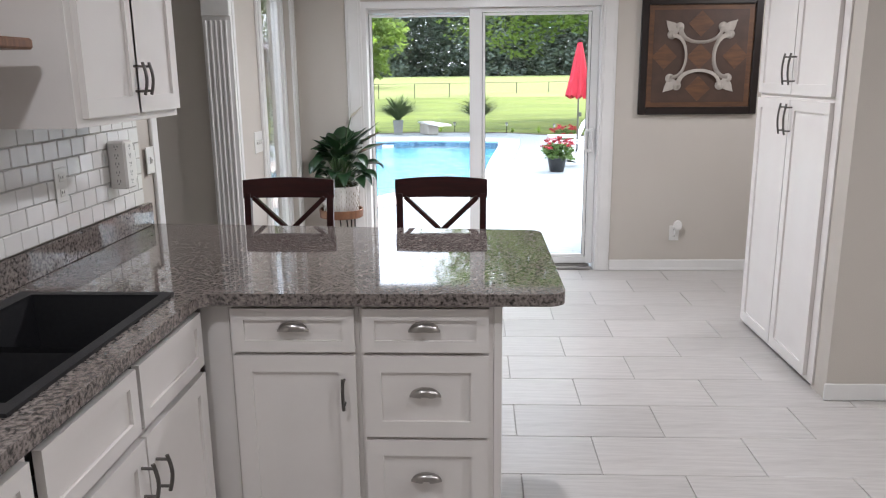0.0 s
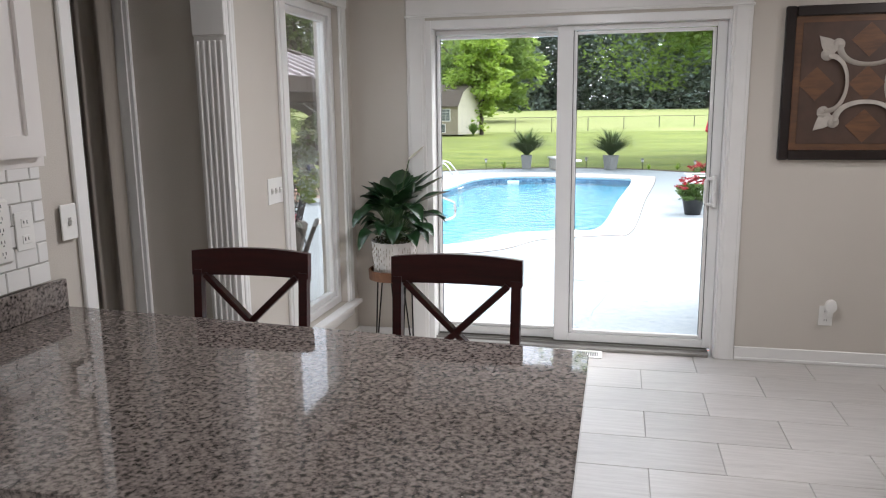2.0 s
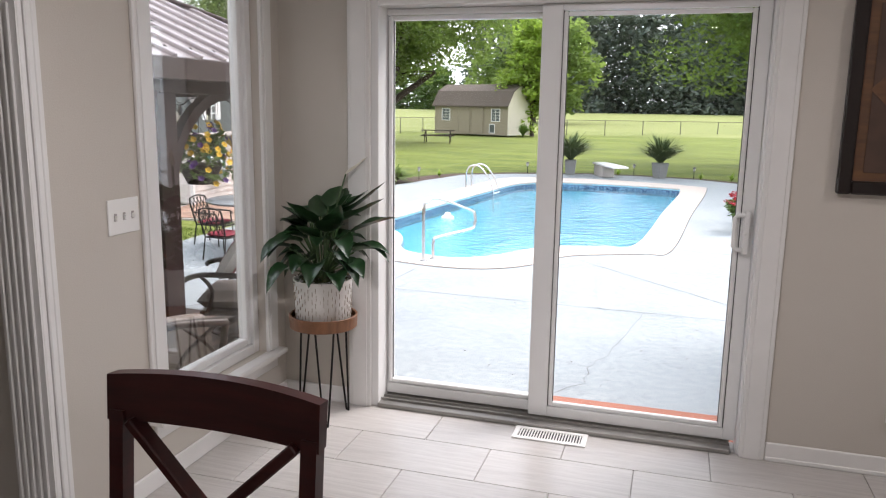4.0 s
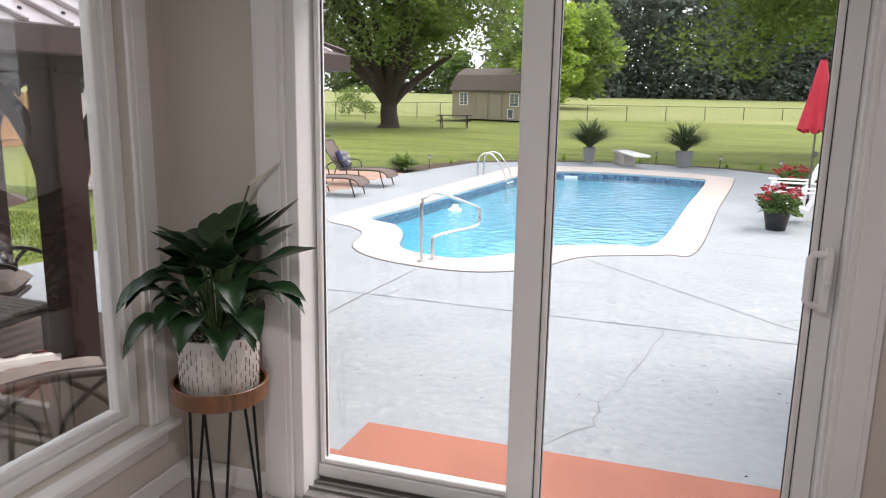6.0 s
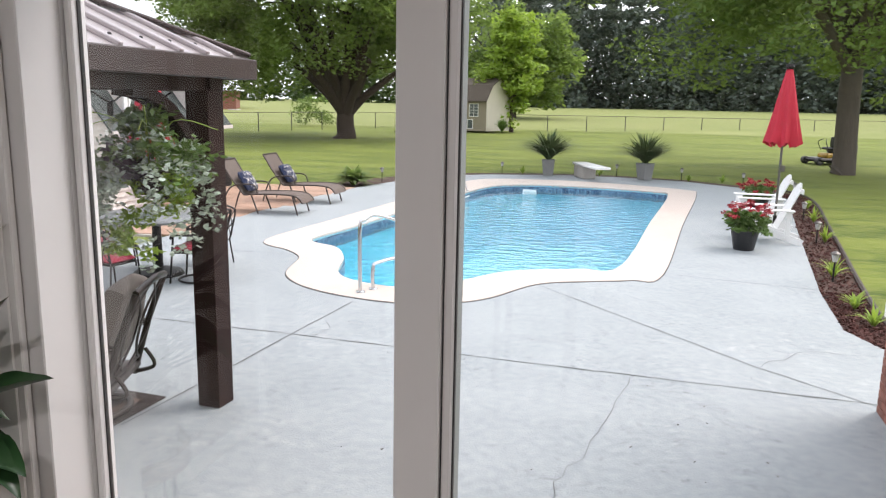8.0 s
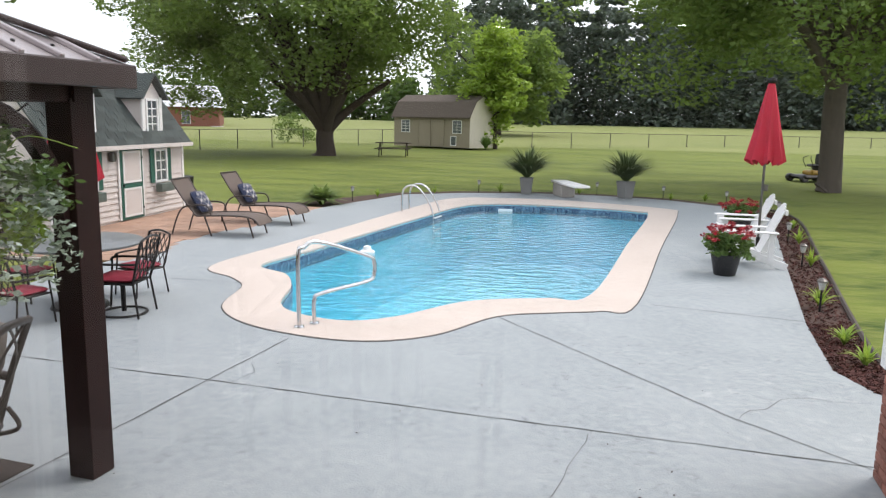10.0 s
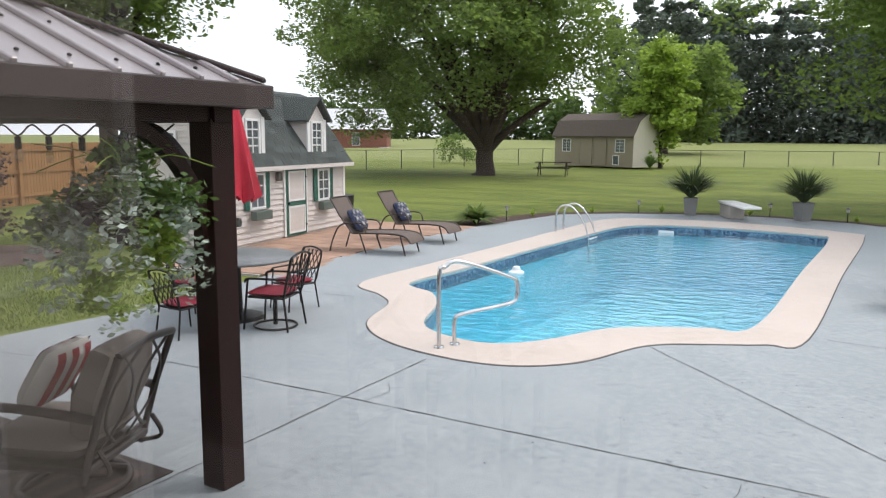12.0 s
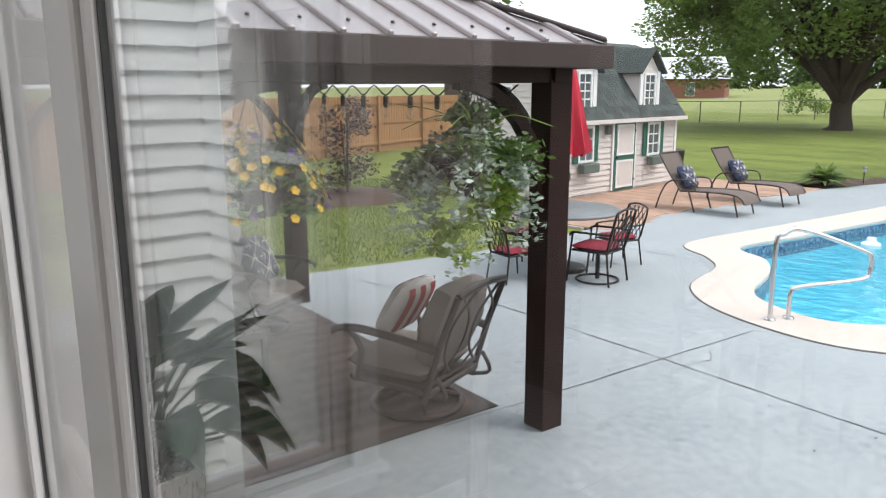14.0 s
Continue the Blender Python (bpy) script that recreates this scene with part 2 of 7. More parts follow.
CHROME = mat("stainless", (0.68, 0.68, 0.68), 0.14, 1.0, scale=20)
BLACK_METAL = mat("black_iron", (0.018, 0.016, 0.015), 0.45, 0.6, scale=30, bump=0.1, bump_scale=200)
SINK = mat("black_composite", (0.010, 0.010, 0.012), 0.45, second=(0.016, 0.016, 0.018), scale=80, bump=0.05, bump_scale=300)
PLATE = mat("switch_plastic", (0.8, 0.79, 0.76), 0.3, second=(0.78, 0.77, 0.74), scale=4)
SUBWAY = mat("subway_tile", (0.80, 0.79, 0.77), 0.12, second=(0.76, 0.75, 0.73), scale=5, obj=0.03)
CONCRETE = mat("patio_concrete", (0.312, 0.342, 0.349), 0.70, second=(0.238, 0.270, 0.281), scale=1.4, amount=0.32, fine=((0.375, 0.398, 0.40), 14, 0.5), bump=0.3, bump_scale=60, rough_var=0.14)


def flecks(m, colour, scale, lo, hi, most):
    """Scattered pits or scuffs of another colour over a material, where a noise runs above lo."""
    nd, ln = m.node_tree.nodes, m.node_tree.links
    p = nd["Principled BSDF"]
    base = p.inputs["Base Color"].links[0].from_socket
    co, na, big, mr, mb, mu, mx = (nd.new("ShaderNode" + k) for k in ("TexCoord", "TexNoise", "TexNoise", "MapRange", "MapRange", "Math", "MixRGB"))
    na.inputs["Scale"].default_value, na.inputs["Detail"].default_value, na.inputs["Roughness"].default_value = scale, 5, 0.7
    big.inputs["Scale"].default_value = scale * 0.06
    for n_ in (na, big):
        ln.new(co.outputs["Object"], n_.inputs[0])
    mr.inputs[1].default_value, mr.inputs[2].default_value, mr.inputs[4].default_value = lo, hi, most
    mb.inputs[1].default_value, mb.inputs[2].default_value = 0.42, 0.62
    ln.new(na.outputs[0], mr.inputs[0])
    ln.new(big.outputs[0], mb.inputs[0])
    mu.operation = "MULTIPLY"
    ln.new(mr.outputs[0], mu.inputs[0])
    ln.new(mb.outputs[0], mu.inputs[1])
    mx.inputs[2].default_value = (*colour, 1)
    ln.new(mu.outputs[0], mx.inputs[0])
    ln.new(base, mx.inputs[1])
    ln.new(mx.outputs[0], p.inputs["Base Color"])


flecks(CONCRETE, (0.135, 0.15, 0.155), 15, 0.57, 0.69, 0.75)
flecks(CONCRETE, (0.47, 0.48, 0.48), 8, 0.55, 0.70, 0.6)
CRACK = mat("joint_dirt", (0.10, 0.10, 0.098), 0.95, scale=9)
COPING = mat("coping", (0.56, 0.48, 0.42), 0.75, second=(0.51, 0.435, 0.375), scale=1.4, bump=0.2, bump_scale=110, fine=((0.62, 0.55, 0.49), 9, 0.4))
LINER = mat("pool_liner", (0.30, 0.77, 0.90), 0.5, second=(0.22, 0.69, 0.86), scale=1.3, fine=((0.30, 0.76, 0.90), 2.6, 0.5))
WATER = clear_glass("pool_water", (0.76, 0.96, 0.98), 0.035, 0.03, 0.32, 4.0)
BAND = mat("pool_band", (0.16, 0.27, 0.36), 0.3, second=(0.012, 0.035, 0.09), scale=22, amount=0.9)
GRASS = mat("lawn", (0.145, 0.185, 0.034), 0.9, second=(0.058, 0.094, 0.018), scale=0.6, stretch=(0.35, 1.5, 1), amount=0.95, fine=((0.215, 0.235, 0.062), 9.0, 0.75), bump=0.8, bump_scale=42, spec=0.15)
FIELD = mat("tall_grass_field", (0.26, 0.275, 0.11), 0.95, second=(0.18, 0.215, 0.07), scale=0.3, stretch=(0.4, 2, 1), fine=((0.22, 0.24, 0.10), 2.5, 0.5), bump=0.8, bump_scale=14, spec=0.1)
MULCH = mat("lava_rock", (0.095, 0.030, 0.022), 0.95, second=(0.05, 0.016, 0.013), scale=20, island=0.4, bump=0.5, bump_scale=60)
SOIL = mat("mulch_bed", (0.05, 0.03, 0.022), 0.95, second=(0.09, 0.05, 0.035), scale=25, bump=0.8, bump_scale=50)
BROWN_METAL = mat("brown_aluminium", (0.030, 0.012, 0.010), 0.5, second=(0.016, 0.007, 0.006), scale=4, stretch=(3, 3, 0.6), amount=0.3, spec=0.18)
FASCIA = mat("brown_fascia", (0.055, 0.037, 0.034), 0.45, second=(0.042, 0.029, 0.026), scale=2, spec=0.35)
ROOF_METAL = mat("metal_roof", (0.44, 0.395, 0.39), 0.32, 0.55, second=(0.37, 0.33, 0.325), scale=3, rough_var=0.08)
SIDING = mat("vinyl_siding", (0.86, 0.87, 0.86), 0.45, second=(0.81, 0.82, 0.81), scale=2, stretch=(0.4, 0.4, 6), bump=0.05, bump_scale=80)
BRICK = mat("brick", (0.30, 0.12, 0.085), 0.85, second=(0.22, 0.085, 0.06), scale=12, obj=0.25, bump=0.4, bump_scale=90)
MORTAR = mat("mortar", (0.42, 0.39, 0.35), 0.9, bump=0.3, bump_scale=120)
TERRA = mat("painted_step", (0.40, 0.145, 0.085), 0.7, second=(0.34, 0.12, 0.07), scale=3, bump=0.15, bump_scale=80)
BARK = mat("bark", (0.06, 0.043, 0.032), 0.95, second=(0.03, 0.021, 0.016), scale=7, stretch=(3, 3, 0.5), bump=1.0, bump_scale=14)
BARK_GREY = mat("grey_bark", (0.13, 0.105, 0.085), 0.95, second=(0.06, 0.05, 0.04), scale=7, stretch=(3, 3, 0.5), bump=1.0, bump_scale=14)
# the room: floor, walls, ceiling
XL, YD, CZ, HZ = -1.316, 5.85, 2.44, -0.736
XK = -1.435
S = dict(kind="structure")

floor = solid("floor", Geo().box(-4.5, -2.0, -0.12, 3.4, 4.37, -0.006).box(XL - 0.16, 4.37, -0.12, 3.4, 6.0, -0.006), GROUT, "pale grey wood-look plank tile floor", "floor", **S)
g = Geo()
g.box(-4.5, -2.0, CZ, 3.4, 4.37, CZ + 0.15).box(XL - 0.16, 4.37, CZ, 3.4, 6.05, CZ + 0.15)
solid("ceiling", g, CEIL, "plain white painted ceiling", "ceiling", **S)

# north wall with the patio door opening
DX0, DX1, DZ = -0.827, 0.997, 2.07
g = Geo().box(XL - 0.16, YD, 0, DX0, 6.05, CZ).box(DX1, YD, 0, 3.4, 6.05, CZ).box(DX0, YD, DZ, DX1, 6.05, CZ)
solid("wall_north", g, WALL, "greige painted wall around the patio door", "wall", **S)
# west wall of the nook with the window opening
WY0, WY1, WZ0, WZ1 = 4.845, 5.65, 0.302, 2.14
g = Geo().box(XL - 0.16, 4.25, 0, XL, WY0, CZ).box(XL - 0.16, WY1, 0, XL, YD, CZ)
g.box(XL - 0.16, WY0, 0, XL, WY1, WZ0).box(XL - 0.16, WY0, WZ1, XL, WY1, CZ)
solid("wall_west", g, WALL, "greige painted nook wall with tall window", "wall", **S)
# kitchen west wall, header over the passage, hall beyond
g = Geo().box(XK - 0.12, -2.0, 0, XK, 3.385, CZ).box(XK - 0.12, 3.385, 2.2, XK, 4.25, CZ)
solid("wall_kitchen", g, WALL, "greige kitchen wall behind the sink counter", "wall", **S)
HX0, HX1, HZ0, HZ1 = -2.95, -1.88, 0.45, 2.0
hall = Geo().box(-3.2, 4.27, 0, HX0, 4.36, CZ).box(HX1, 4.27, 0, XL - 0.165, 4.36, CZ).box(HX0, 4.27, 0, HX1, 4.36, HZ0).box(HX0, 4.27, HZ1, HX1, 4.36, CZ)
for g in (hall, Geo().box(-3.32, 1.5, 0, -3.2, 4.36, CZ), Geo().box(-3.2, 1.38, 0, XK - 0.125, 1.5, CZ)):
    solid("wall_hall", g, WALL, "dim greige hallway wall", "wall", **S)
solid("wall_south", Geo().box(-1.56, -2.12, 0, 3.4, -2.0, CZ), WALL, "greige wall closing the kitchen", "wall", **S)
solid("wall_east", Geo().box(3.4, -2.12, 0, 3.52, 6.05, CZ), WALL, "greige wall of the dining nook", "wall", **S)
for g in (Geo().box(1.712, 3.39, 0, 3.4, 3.545, CZ), Geo().box(2.375, 3.547, 0, 2.46, 4.53, CZ), Geo().box(1.72, 4.532, 0, 2.46, 4.56, CZ)):
    solid("wall_pantry", g, WALL, "greige wall beside the pantry cabinet", "wall", **S)

# floor tiles, laid in rows with a third offset
TL, TW, TG = 0.64, 0.3198, 0.002
tile_mesh = mesh(Geo().box(-TL / 2 + TG, -TW / 2 + TG, -0.012, TL / 2 - TG, TW / 2 - TG, 0, b=0.0015), TILE, "tile")
for r in range(-5, 12):
    y = 2.665 + TW * r + TW / 2
    shift = 0.22 if r % 2 else 0.54
    for c in range(-5, 7):
        x = shift + c * TL + TL / 2
        if -1.75 < x < 3.3 and y + TW / 2 < 6.0 and not (x < -1.2 and y < 3.4):
            cut = x - TL / 2 < XL - 0.02 and y > 4.2
            if cut and x + TL / 2 < XL + 0.01:
                continue
            # tiles beside the nook wall are cut to end under it
            o = new("tile", mesh(Geo().box(XL - 0.02 - x, -TW / 2 + TG, -0.012, TL / 2 - TG, TW / 2 - TG, 0, b=0.0015), TILE, "tile") if cut else tile_mesh)
            o.location, o.parent = (x, y, 0), floor

# baseboards
g = Geo()
for x0, x1 in ((XL, -0.94), (1.099, 3.4)):
    g.box(x0, YD - 0.014, 0, x1, YD - 0.001, 0.085, b=0.004).box(x0, YD - 0.022, 0, x1, YD - 0.014, 0.02, b=0.003)
g.box(XL + 0.001, 4.34, 0, XL + 0.014, YD - 0.014, 0.085, b=0.004)
g.box(1.70, 3.375, 0, 3.4, 3.388, 0.085, b=0.004)
solid("baseboard", g, WHITE_PAINT, "white painted baseboard", "baseboard", **S)

# casing of the patio door with its stepped head
g = Geo()
for x0, x1 in ((-0.936, DX0 + 0.01), (DX1 - 0.01, 1.096)):
    g.box(x0, YD - 0.02, 0, x1, YD - 0.001, 2.085, b=0.003)
    g.box(x0 + 0.018, YD - 0.026, 0, x1 - 0.018, YD - 0.02, 2.085, b=0.003)
g.box(-0.945, YD - 0.024, 2.085, 1.105, YD - 0.001, 2.10, b=0.003)
g.box(-0.936, YD - 0.022, 2.10, 1.096, YD - 0.001, 2.195, b=0.003)
g.box(-0.955, YD - 0.036, 2.195, 1.115, YD - 0.001, 2.215, b=0.004)
g.box(-0.968, YD - 0.05, 2.215, 1.128, YD - 0.001, 2.232, b=0.004)
solid("door_trim", g, WHITE_PAINT, "white painted casing with a crown head", "trim", **S)

# sliding patio door
door = thing("door_1", "white vinyl sliding glass patio door, closed", "sliding door", None, "", "structure")
g = Geo().box(DX0, YD + 0.004, 0.0, DX0 + 0.045, 6.04, DZ, b=0.003).box(DX1 - 0.02, YD + 0.004, 0, DX1, 6.04, DZ, b=0.003)
g.box(DX0 + 0.045, YD + 0.004, DZ - 0.05, DX1 - 0.02, 6.04, DZ, b=0.003)
part("door_frame", g, VINYL, door)
g = Geo().box(DX0 + 0.045, YD - 0.012, 0.0, DX1 - 0.045, 6.06, 0.022, b=0.003)
for y in (5.89, 5.935, 5.985):
    g.box(DX0 + 0.045, y, 0.022, DX1 - 0.045, y + 0.006, 0.034)
part("track", g, mat("track_metal", (0.35, 0.34, 0.32), 0.4, 0.7), door, "worn grey metal sill track")


def sash(name, x0, x1, gx0, gx1, yc, h=0.019):
    """Stiles and rails of one panel, glazing beads set back inside them, seal and pane."""
    g, bead = Geo(), Geo()
    z0, z1, gz0, gz1, w = 0.036, DZ - 0.052, 0.088, 1.988, 0.024
    g.box(x0, yc - h, z0, gx0, yc + h, z1, b=0.003).box(gx1, yc - h, z0, x1, yc + h, z1, b=0.003)
    g.box(gx0, yc - h, z0, gx1, yc + h, gz0, b=0.003).box(gx0, yc - h, gz1, gx1, yc + h, z1, b=0.003)
    ob = part(name, g, VINYL, door)
    for a, c, e, f in ((gx0 + 0.004, gx0 + w, gz0 + 0.004, gz1 - 0.004), (gx1 - w, gx1 - 0.004, gz0 + 0.004, gz1 - 0.004), (gx0 + w, gx1 - w, gz0 + 0.004, gz0 + w), (gx0 + w, gx1 - w, gz1 - w, gz1 - 0.004)):
        bead.box(a, yc - h + 0.006, e, c, yc + h - 0.006, f, b=0.004)
    part("glazing_bead", bead, VINYL, ob)
    g = Geo()
    for a, c, e, f in ((gx0, gx0 + 0.004, gz0, gz1), (gx1 - 0.004, gx1, gz0, gz1), (gx0 + w, gx0 + w + 0.003, gz0 + w, gz1 - w), (gx1 - w - 0.003, gx1 - w, gz0 + w, gz1 - w)):
        g.box(a, yc - 0.005, e, c, yc + 0.005, f)
    part("glazing_seal", g, SEAL, ob, "thin dark glazing seal")
    pane = part("pane", Geo().box(gx0 + w, yc - 0.002, gz0 + w, gx1 - w, yc + 0.002, gz1 - w), GLASS, ob, "clear glass pane")
    pane.visible_shadow = False
    return ob


SEAL = mat("seal", (0.05, 0.05, 0.05), 0.6)
sash("fixed_panel", DX0 + 0.046, 0.10, -0.780, 0.045, 6.0, 0.030)
# added grey strip, no known part of the door, to darken the meeting stile
part("weather_seal", Geo().box(0.1005, 5.966, 0.04, 0.106, 6.036, DZ - 0.056, b=0.002), mat("stile_dark_grey", (0.30, 0.33, 0.32), 0.8), [c for c in door.children if c.name.startswith("fixed_panel")][0], "grey strip added to darken the meeting stile")
slide = sash("sliding_panel", -0.003, DX1 - 0.022, 0.092, 0.921, 5.94)
g = Geo()
hy = 5.898
g.tube([(0.945, hy, 1.10), (0.905, hy, 1.10), (0.894, hy, 1.087), (0.894, hy, 0.958), (0.905, hy, 0.945), (0.945, hy, 0.945)], 0.011, 10)
g.box(0.932, hy - 0.012, 0.925, 0.958, 5.922, 1.120, b=0.005)
g.tube([(0.945, hy - 0.010, 1.02), (0.945, hy - 0.026, 1.025)], 0.007, 8)
part("door_handle", g, VINYL, slide, "white D-shaped pull handle", 40)

# tall window of the nook
win = thing("window_1", "tall white framed window beside the patio door", "window", None, "", "structure")
g = Geo()
gx = XL - 0.07
for y0, y1, z0, z1 in ((WY0, WY0 + 0.05, WZ0, WZ1), (WY1 - 0.05, WY1, WZ0, WZ1), (WY0 + 0.05, WY1 - 0.05, WZ0, WZ0 + 0.05), (WY0 + 0.05, WY1 - 0.05, WZ1 - 0.05, WZ1)):
    g.box(gx - 0.05, y0, z0, gx + 0.03, y1, z1, b=0.004)
for y0, y1, z0, z1 in ((WY0 + 0.05, WY0 + 0.085, WZ0 + 0.05, WZ1 - 0.05), (WY1 - 0.085, WY1 - 0.05, WZ0 + 0.05, WZ1 - 0.05), (WY0 + 0.085, WY1 - 0.085, WZ0 + 0.05, WZ0 + 0.085), (WY0 + 0.085, WY1 - 0.085, WZ1 - 0.085, WZ1 - 0.05)):
    g.box(gx - 0.035, y0, z0, gx + 0.012, y1, z1, b=0.004)
part("window_frame", g, VINYL, win)
pane = part("pane", Geo().box(gx - 0.014, WY0 + 0.083, WZ0 + 0.083, gx - 0.010, WY1 - 0.083, WZ1 - 0.083), NOOK_GLASS, win)
pane.visible_shadow = False
g = Geo()
for y0, y1 in ((WY0 - 0.095, WY0 + 0.005), (WY1 - 0.005, WY1 + 0.095)):
    g.box(XL + 0.001, y0, WZ0, XL + 0.018, y1, WZ1 + 0.01, b=0.003)
    g.box(XL + 0.018, y0 + 0.02, WZ0, XL + 0.024, y1 - 0.02, WZ1 + 0.01, b=0.003)
g.box(XL + 0.001, WY0 - 0.105, WZ1 + 0.01, XL + 0.022, WY1 + 0.105, WZ1 + 0.11, b=0.003)
part("window_casing", g, WHITE_PAINT, win)
g = Geo().box(gx + 0.03, WY0 - 0.11, WZ0 - 0.028, XL + 0.065, WY1 + 0.11, WZ0 - 0.001, b=0.005)
g.box(XL + 0.001, WY0 - 0.085, WZ0 - 0.10, XL + 0.016, WY1 + 0.085, WZ0 - 0.028, b=0.003)
part("window_sill", g, WHITE_PAINT, win)

# passage trim: fluted jamb, ribbed casing, edge casing on the kitchen side, hall door casing
g = Geo().box(-1.462, 4.232, 0, XL + 0.012, 4.249, 1.86)
for i in range(5):
    x = -1.452 + i * 0.028
    g.box(x, 4.224, 0.16, x + 0.015, 4.233, 1.84, b=0.004)
g.box(-1.462, 4.222, 0, XL + 0.012, 4.249, 0.15, b=0.004).box(-1.463, 4.220, 1.86, XL + 0.012, 4.249, 2.2, b=0.004)
for i in range(3):
    g.box(XL + 0.001, 4.235 + i * 0.028, 0, XL + 0.013 + 0.004 * (i % 2), 4.26 + i * 0.028, 2.2, b=0.004)
solid("fluted_jamb", g, WHITE_PAINT, "white fluted door jamb beside the passage", "trim", **S)
g = Geo().box(XK - 0.13, 3.386, 0, XK + 0.002, 3.40, 2.2, b=0.003).box(XK + 0.001, 3.338, 0.0, XK + 0.018, 3.40, 2.2, b=0.004)
solid("passage_casing", g, WHITE_PAINT, "white door casing at the counter end", "trim", **S)
win2 = thing("window_2", "white double-hung window behind a taupe curtain", "window", None, "", "structure")
g = Geo()
for x0, x1, z0, z1 in ((HX0, HX0 + 0.045, HZ0, HZ1), (HX1 - 0.045, HX1, HZ0, HZ1), (HX0 + 0.045, HX1 - 0.045, HZ0, HZ0 + 0.05), (HX0 + 0.045, HX1 - 0.045, HZ1 - 0.05, HZ1), (HX0 + 0.045, HX1 - 0.045, 1.215, 1.265)):
    g.box(x0, 4.30, z0, x1, 4.355, z1, b=0.003)
part("window_frame", g, VINYL, win2)
for z0, z1 in ((HZ0 + 0.05, 1.215), (1.265, HZ1 - 0.05)):
    pane = part("pane", Geo().box(HX0 + 0.045, 4.326, z0, HX1 - 0.045, 4.33, z1), NOOK_GLASS, win2)
    pane.visible_shadow = False
g = Geo()
for x0, x1 in ((HX0 - 0.085, HX0 + 0.004), (HX1 - 0.004, HX1 + 0.085)):
    g.box(x0, 4.25, 0.42, x1, 4.269, HZ1 + 0.085, b=0.004).box(x0 + 0.02, 4.243, 0.42, x1 - 0.02, 4.25, HZ1 + 0.085, b=0.003)
part("window_casing", g.box(HX0 + 0.004, 4.25, HZ1, HX1 - 0.004, 4.269, HZ1 + 0.085, b=0.004), WHITE_PAINT, win2)
part("window_sill", Geo().box(HX0 - 0.1, 4.215, 0.395, HX1 + 0.1, 4.299, 0.42, b=0.004), WHITE_PAINT, win2)
for i in range(7):
    part("blind_slat", Geo().box(HX0 + 0.05, 4.275, 1.945 - i * 0.012, HX1 - 0.05, 4.298, 1.949 - i * 0.012), WHITE_PAINT, win2, "raised white blind slat")
TAUPE_CLOTH = mat("taupe_curtain", (0.40, 0.36, 0.31), 0.9, second=(0.34, 0.305, 0.265), scale=5, stretch=(8, 8, 0.4), bump=0.2, bump_scale=250)
curtain = thing("curtain", "floor-length taupe fabric curtain drawn aside", "curtain", None)
v, f, n = [], [], 48
for side in (0.0, 0.006):
    for z in (0.015, 0.8, 1.6, 2.19):
        for i in range(n + 1):
            u = i / n
            v.append((-2.17 + 0.33 * u, 4.185 + side + 0.028 * math.sin(u * 19 + 0.25 * z) + 0.012 * math.sin(u * 41), z))
k = n + 1
for r in range(3):
    for i in range(n):
        p = r * k + i
        f += [(p, p + 1, p + k + 1, p + k), (4 * k + p, 4 * k + p + k, 4 * k + p + k + 1, 4 * k + p + 1)]
part("drape", Geo().add(v, f), TAUPE_CLOTH, curtain, "", 70)
part("rod", Geo().tube([(-3.15, 4.19, 2.20), (-1.72, 4.19, 2.20)], 0.011, 8).box(-1.74, 4.19, 2.185, -1.72, 4.268, 2.215), BLACK_METAL, curtain, "thin black curtain rod")

# outside shell of the house
def siding_wall(name, x0, y0, x1, y1, z0, z1, out, label, step=0.127, brick_to=None):
    """Lapped boards from (x0, y0) to (x1, y1), standing off the wall towards out."""
    top = thing(name, label, "house wall", None, "", "structure")
    d = Vector((x1 - x0, y1 - y0, 0))
    n = Vector(out).normalized()
    length = d.length
    d.normalize()
    m = Matrix.Translation((x0, y0, 0)) @ Matrix((d, n, Vector((0, 0, 1)))).transposed().to_4x4()
    part("backing", Geo().box(0, -0.12, z0, length, -0.005, z1, m), SIDING, top)
    v = [(0, -0.004, 0), (length, -0.004, 0), (length, 0.030, 0), (0, 0.030, 0), (0, -0.004, step), (length, -0.004, step), (length, 0.000, step), (0, 0.000, step)]
    b = mesh(Geo().add(v, [(3, 2, 1, 0), (4, 5, 6, 7), (0, 1, 5, 4), (2, 3, 7, 6), (1, 2, 6, 5), (3, 0, 4, 7)]), SIDING, "board")
    z = brick_to or z0
    while z < z1:
        o = new("board", b)
        o.matrix_basis = m @ Matrix.Translation((0, 0, z))
        o.parent = top
        z += step
    if brick_to:
        bm_ = mesh(Geo().box(0.004, -0.1, 0.004, 0.196, 0.022, 0.061, b=0.004), BRICK, "brick")
        half = mesh(Geo().box(0.004, -0.1, 0.004, 0.096, 0.022, 0.061, b=0.004), BRICK, "brick")
        r = 0
        while z0 + r * 0.065 + 0.06 < brick_to:
            x = -0.1 * (r % 2)
            while x < length - 0.05:
                if x >= -0.01:
                    o = new("brick", bm_ if x < length - 0.15 else half)
                    o.matrix_basis = m @ Matrix.Translation((x, 0, z0 + r * 0.065))
                    o.parent = top
                x += 0.2
            r += 1
    return top


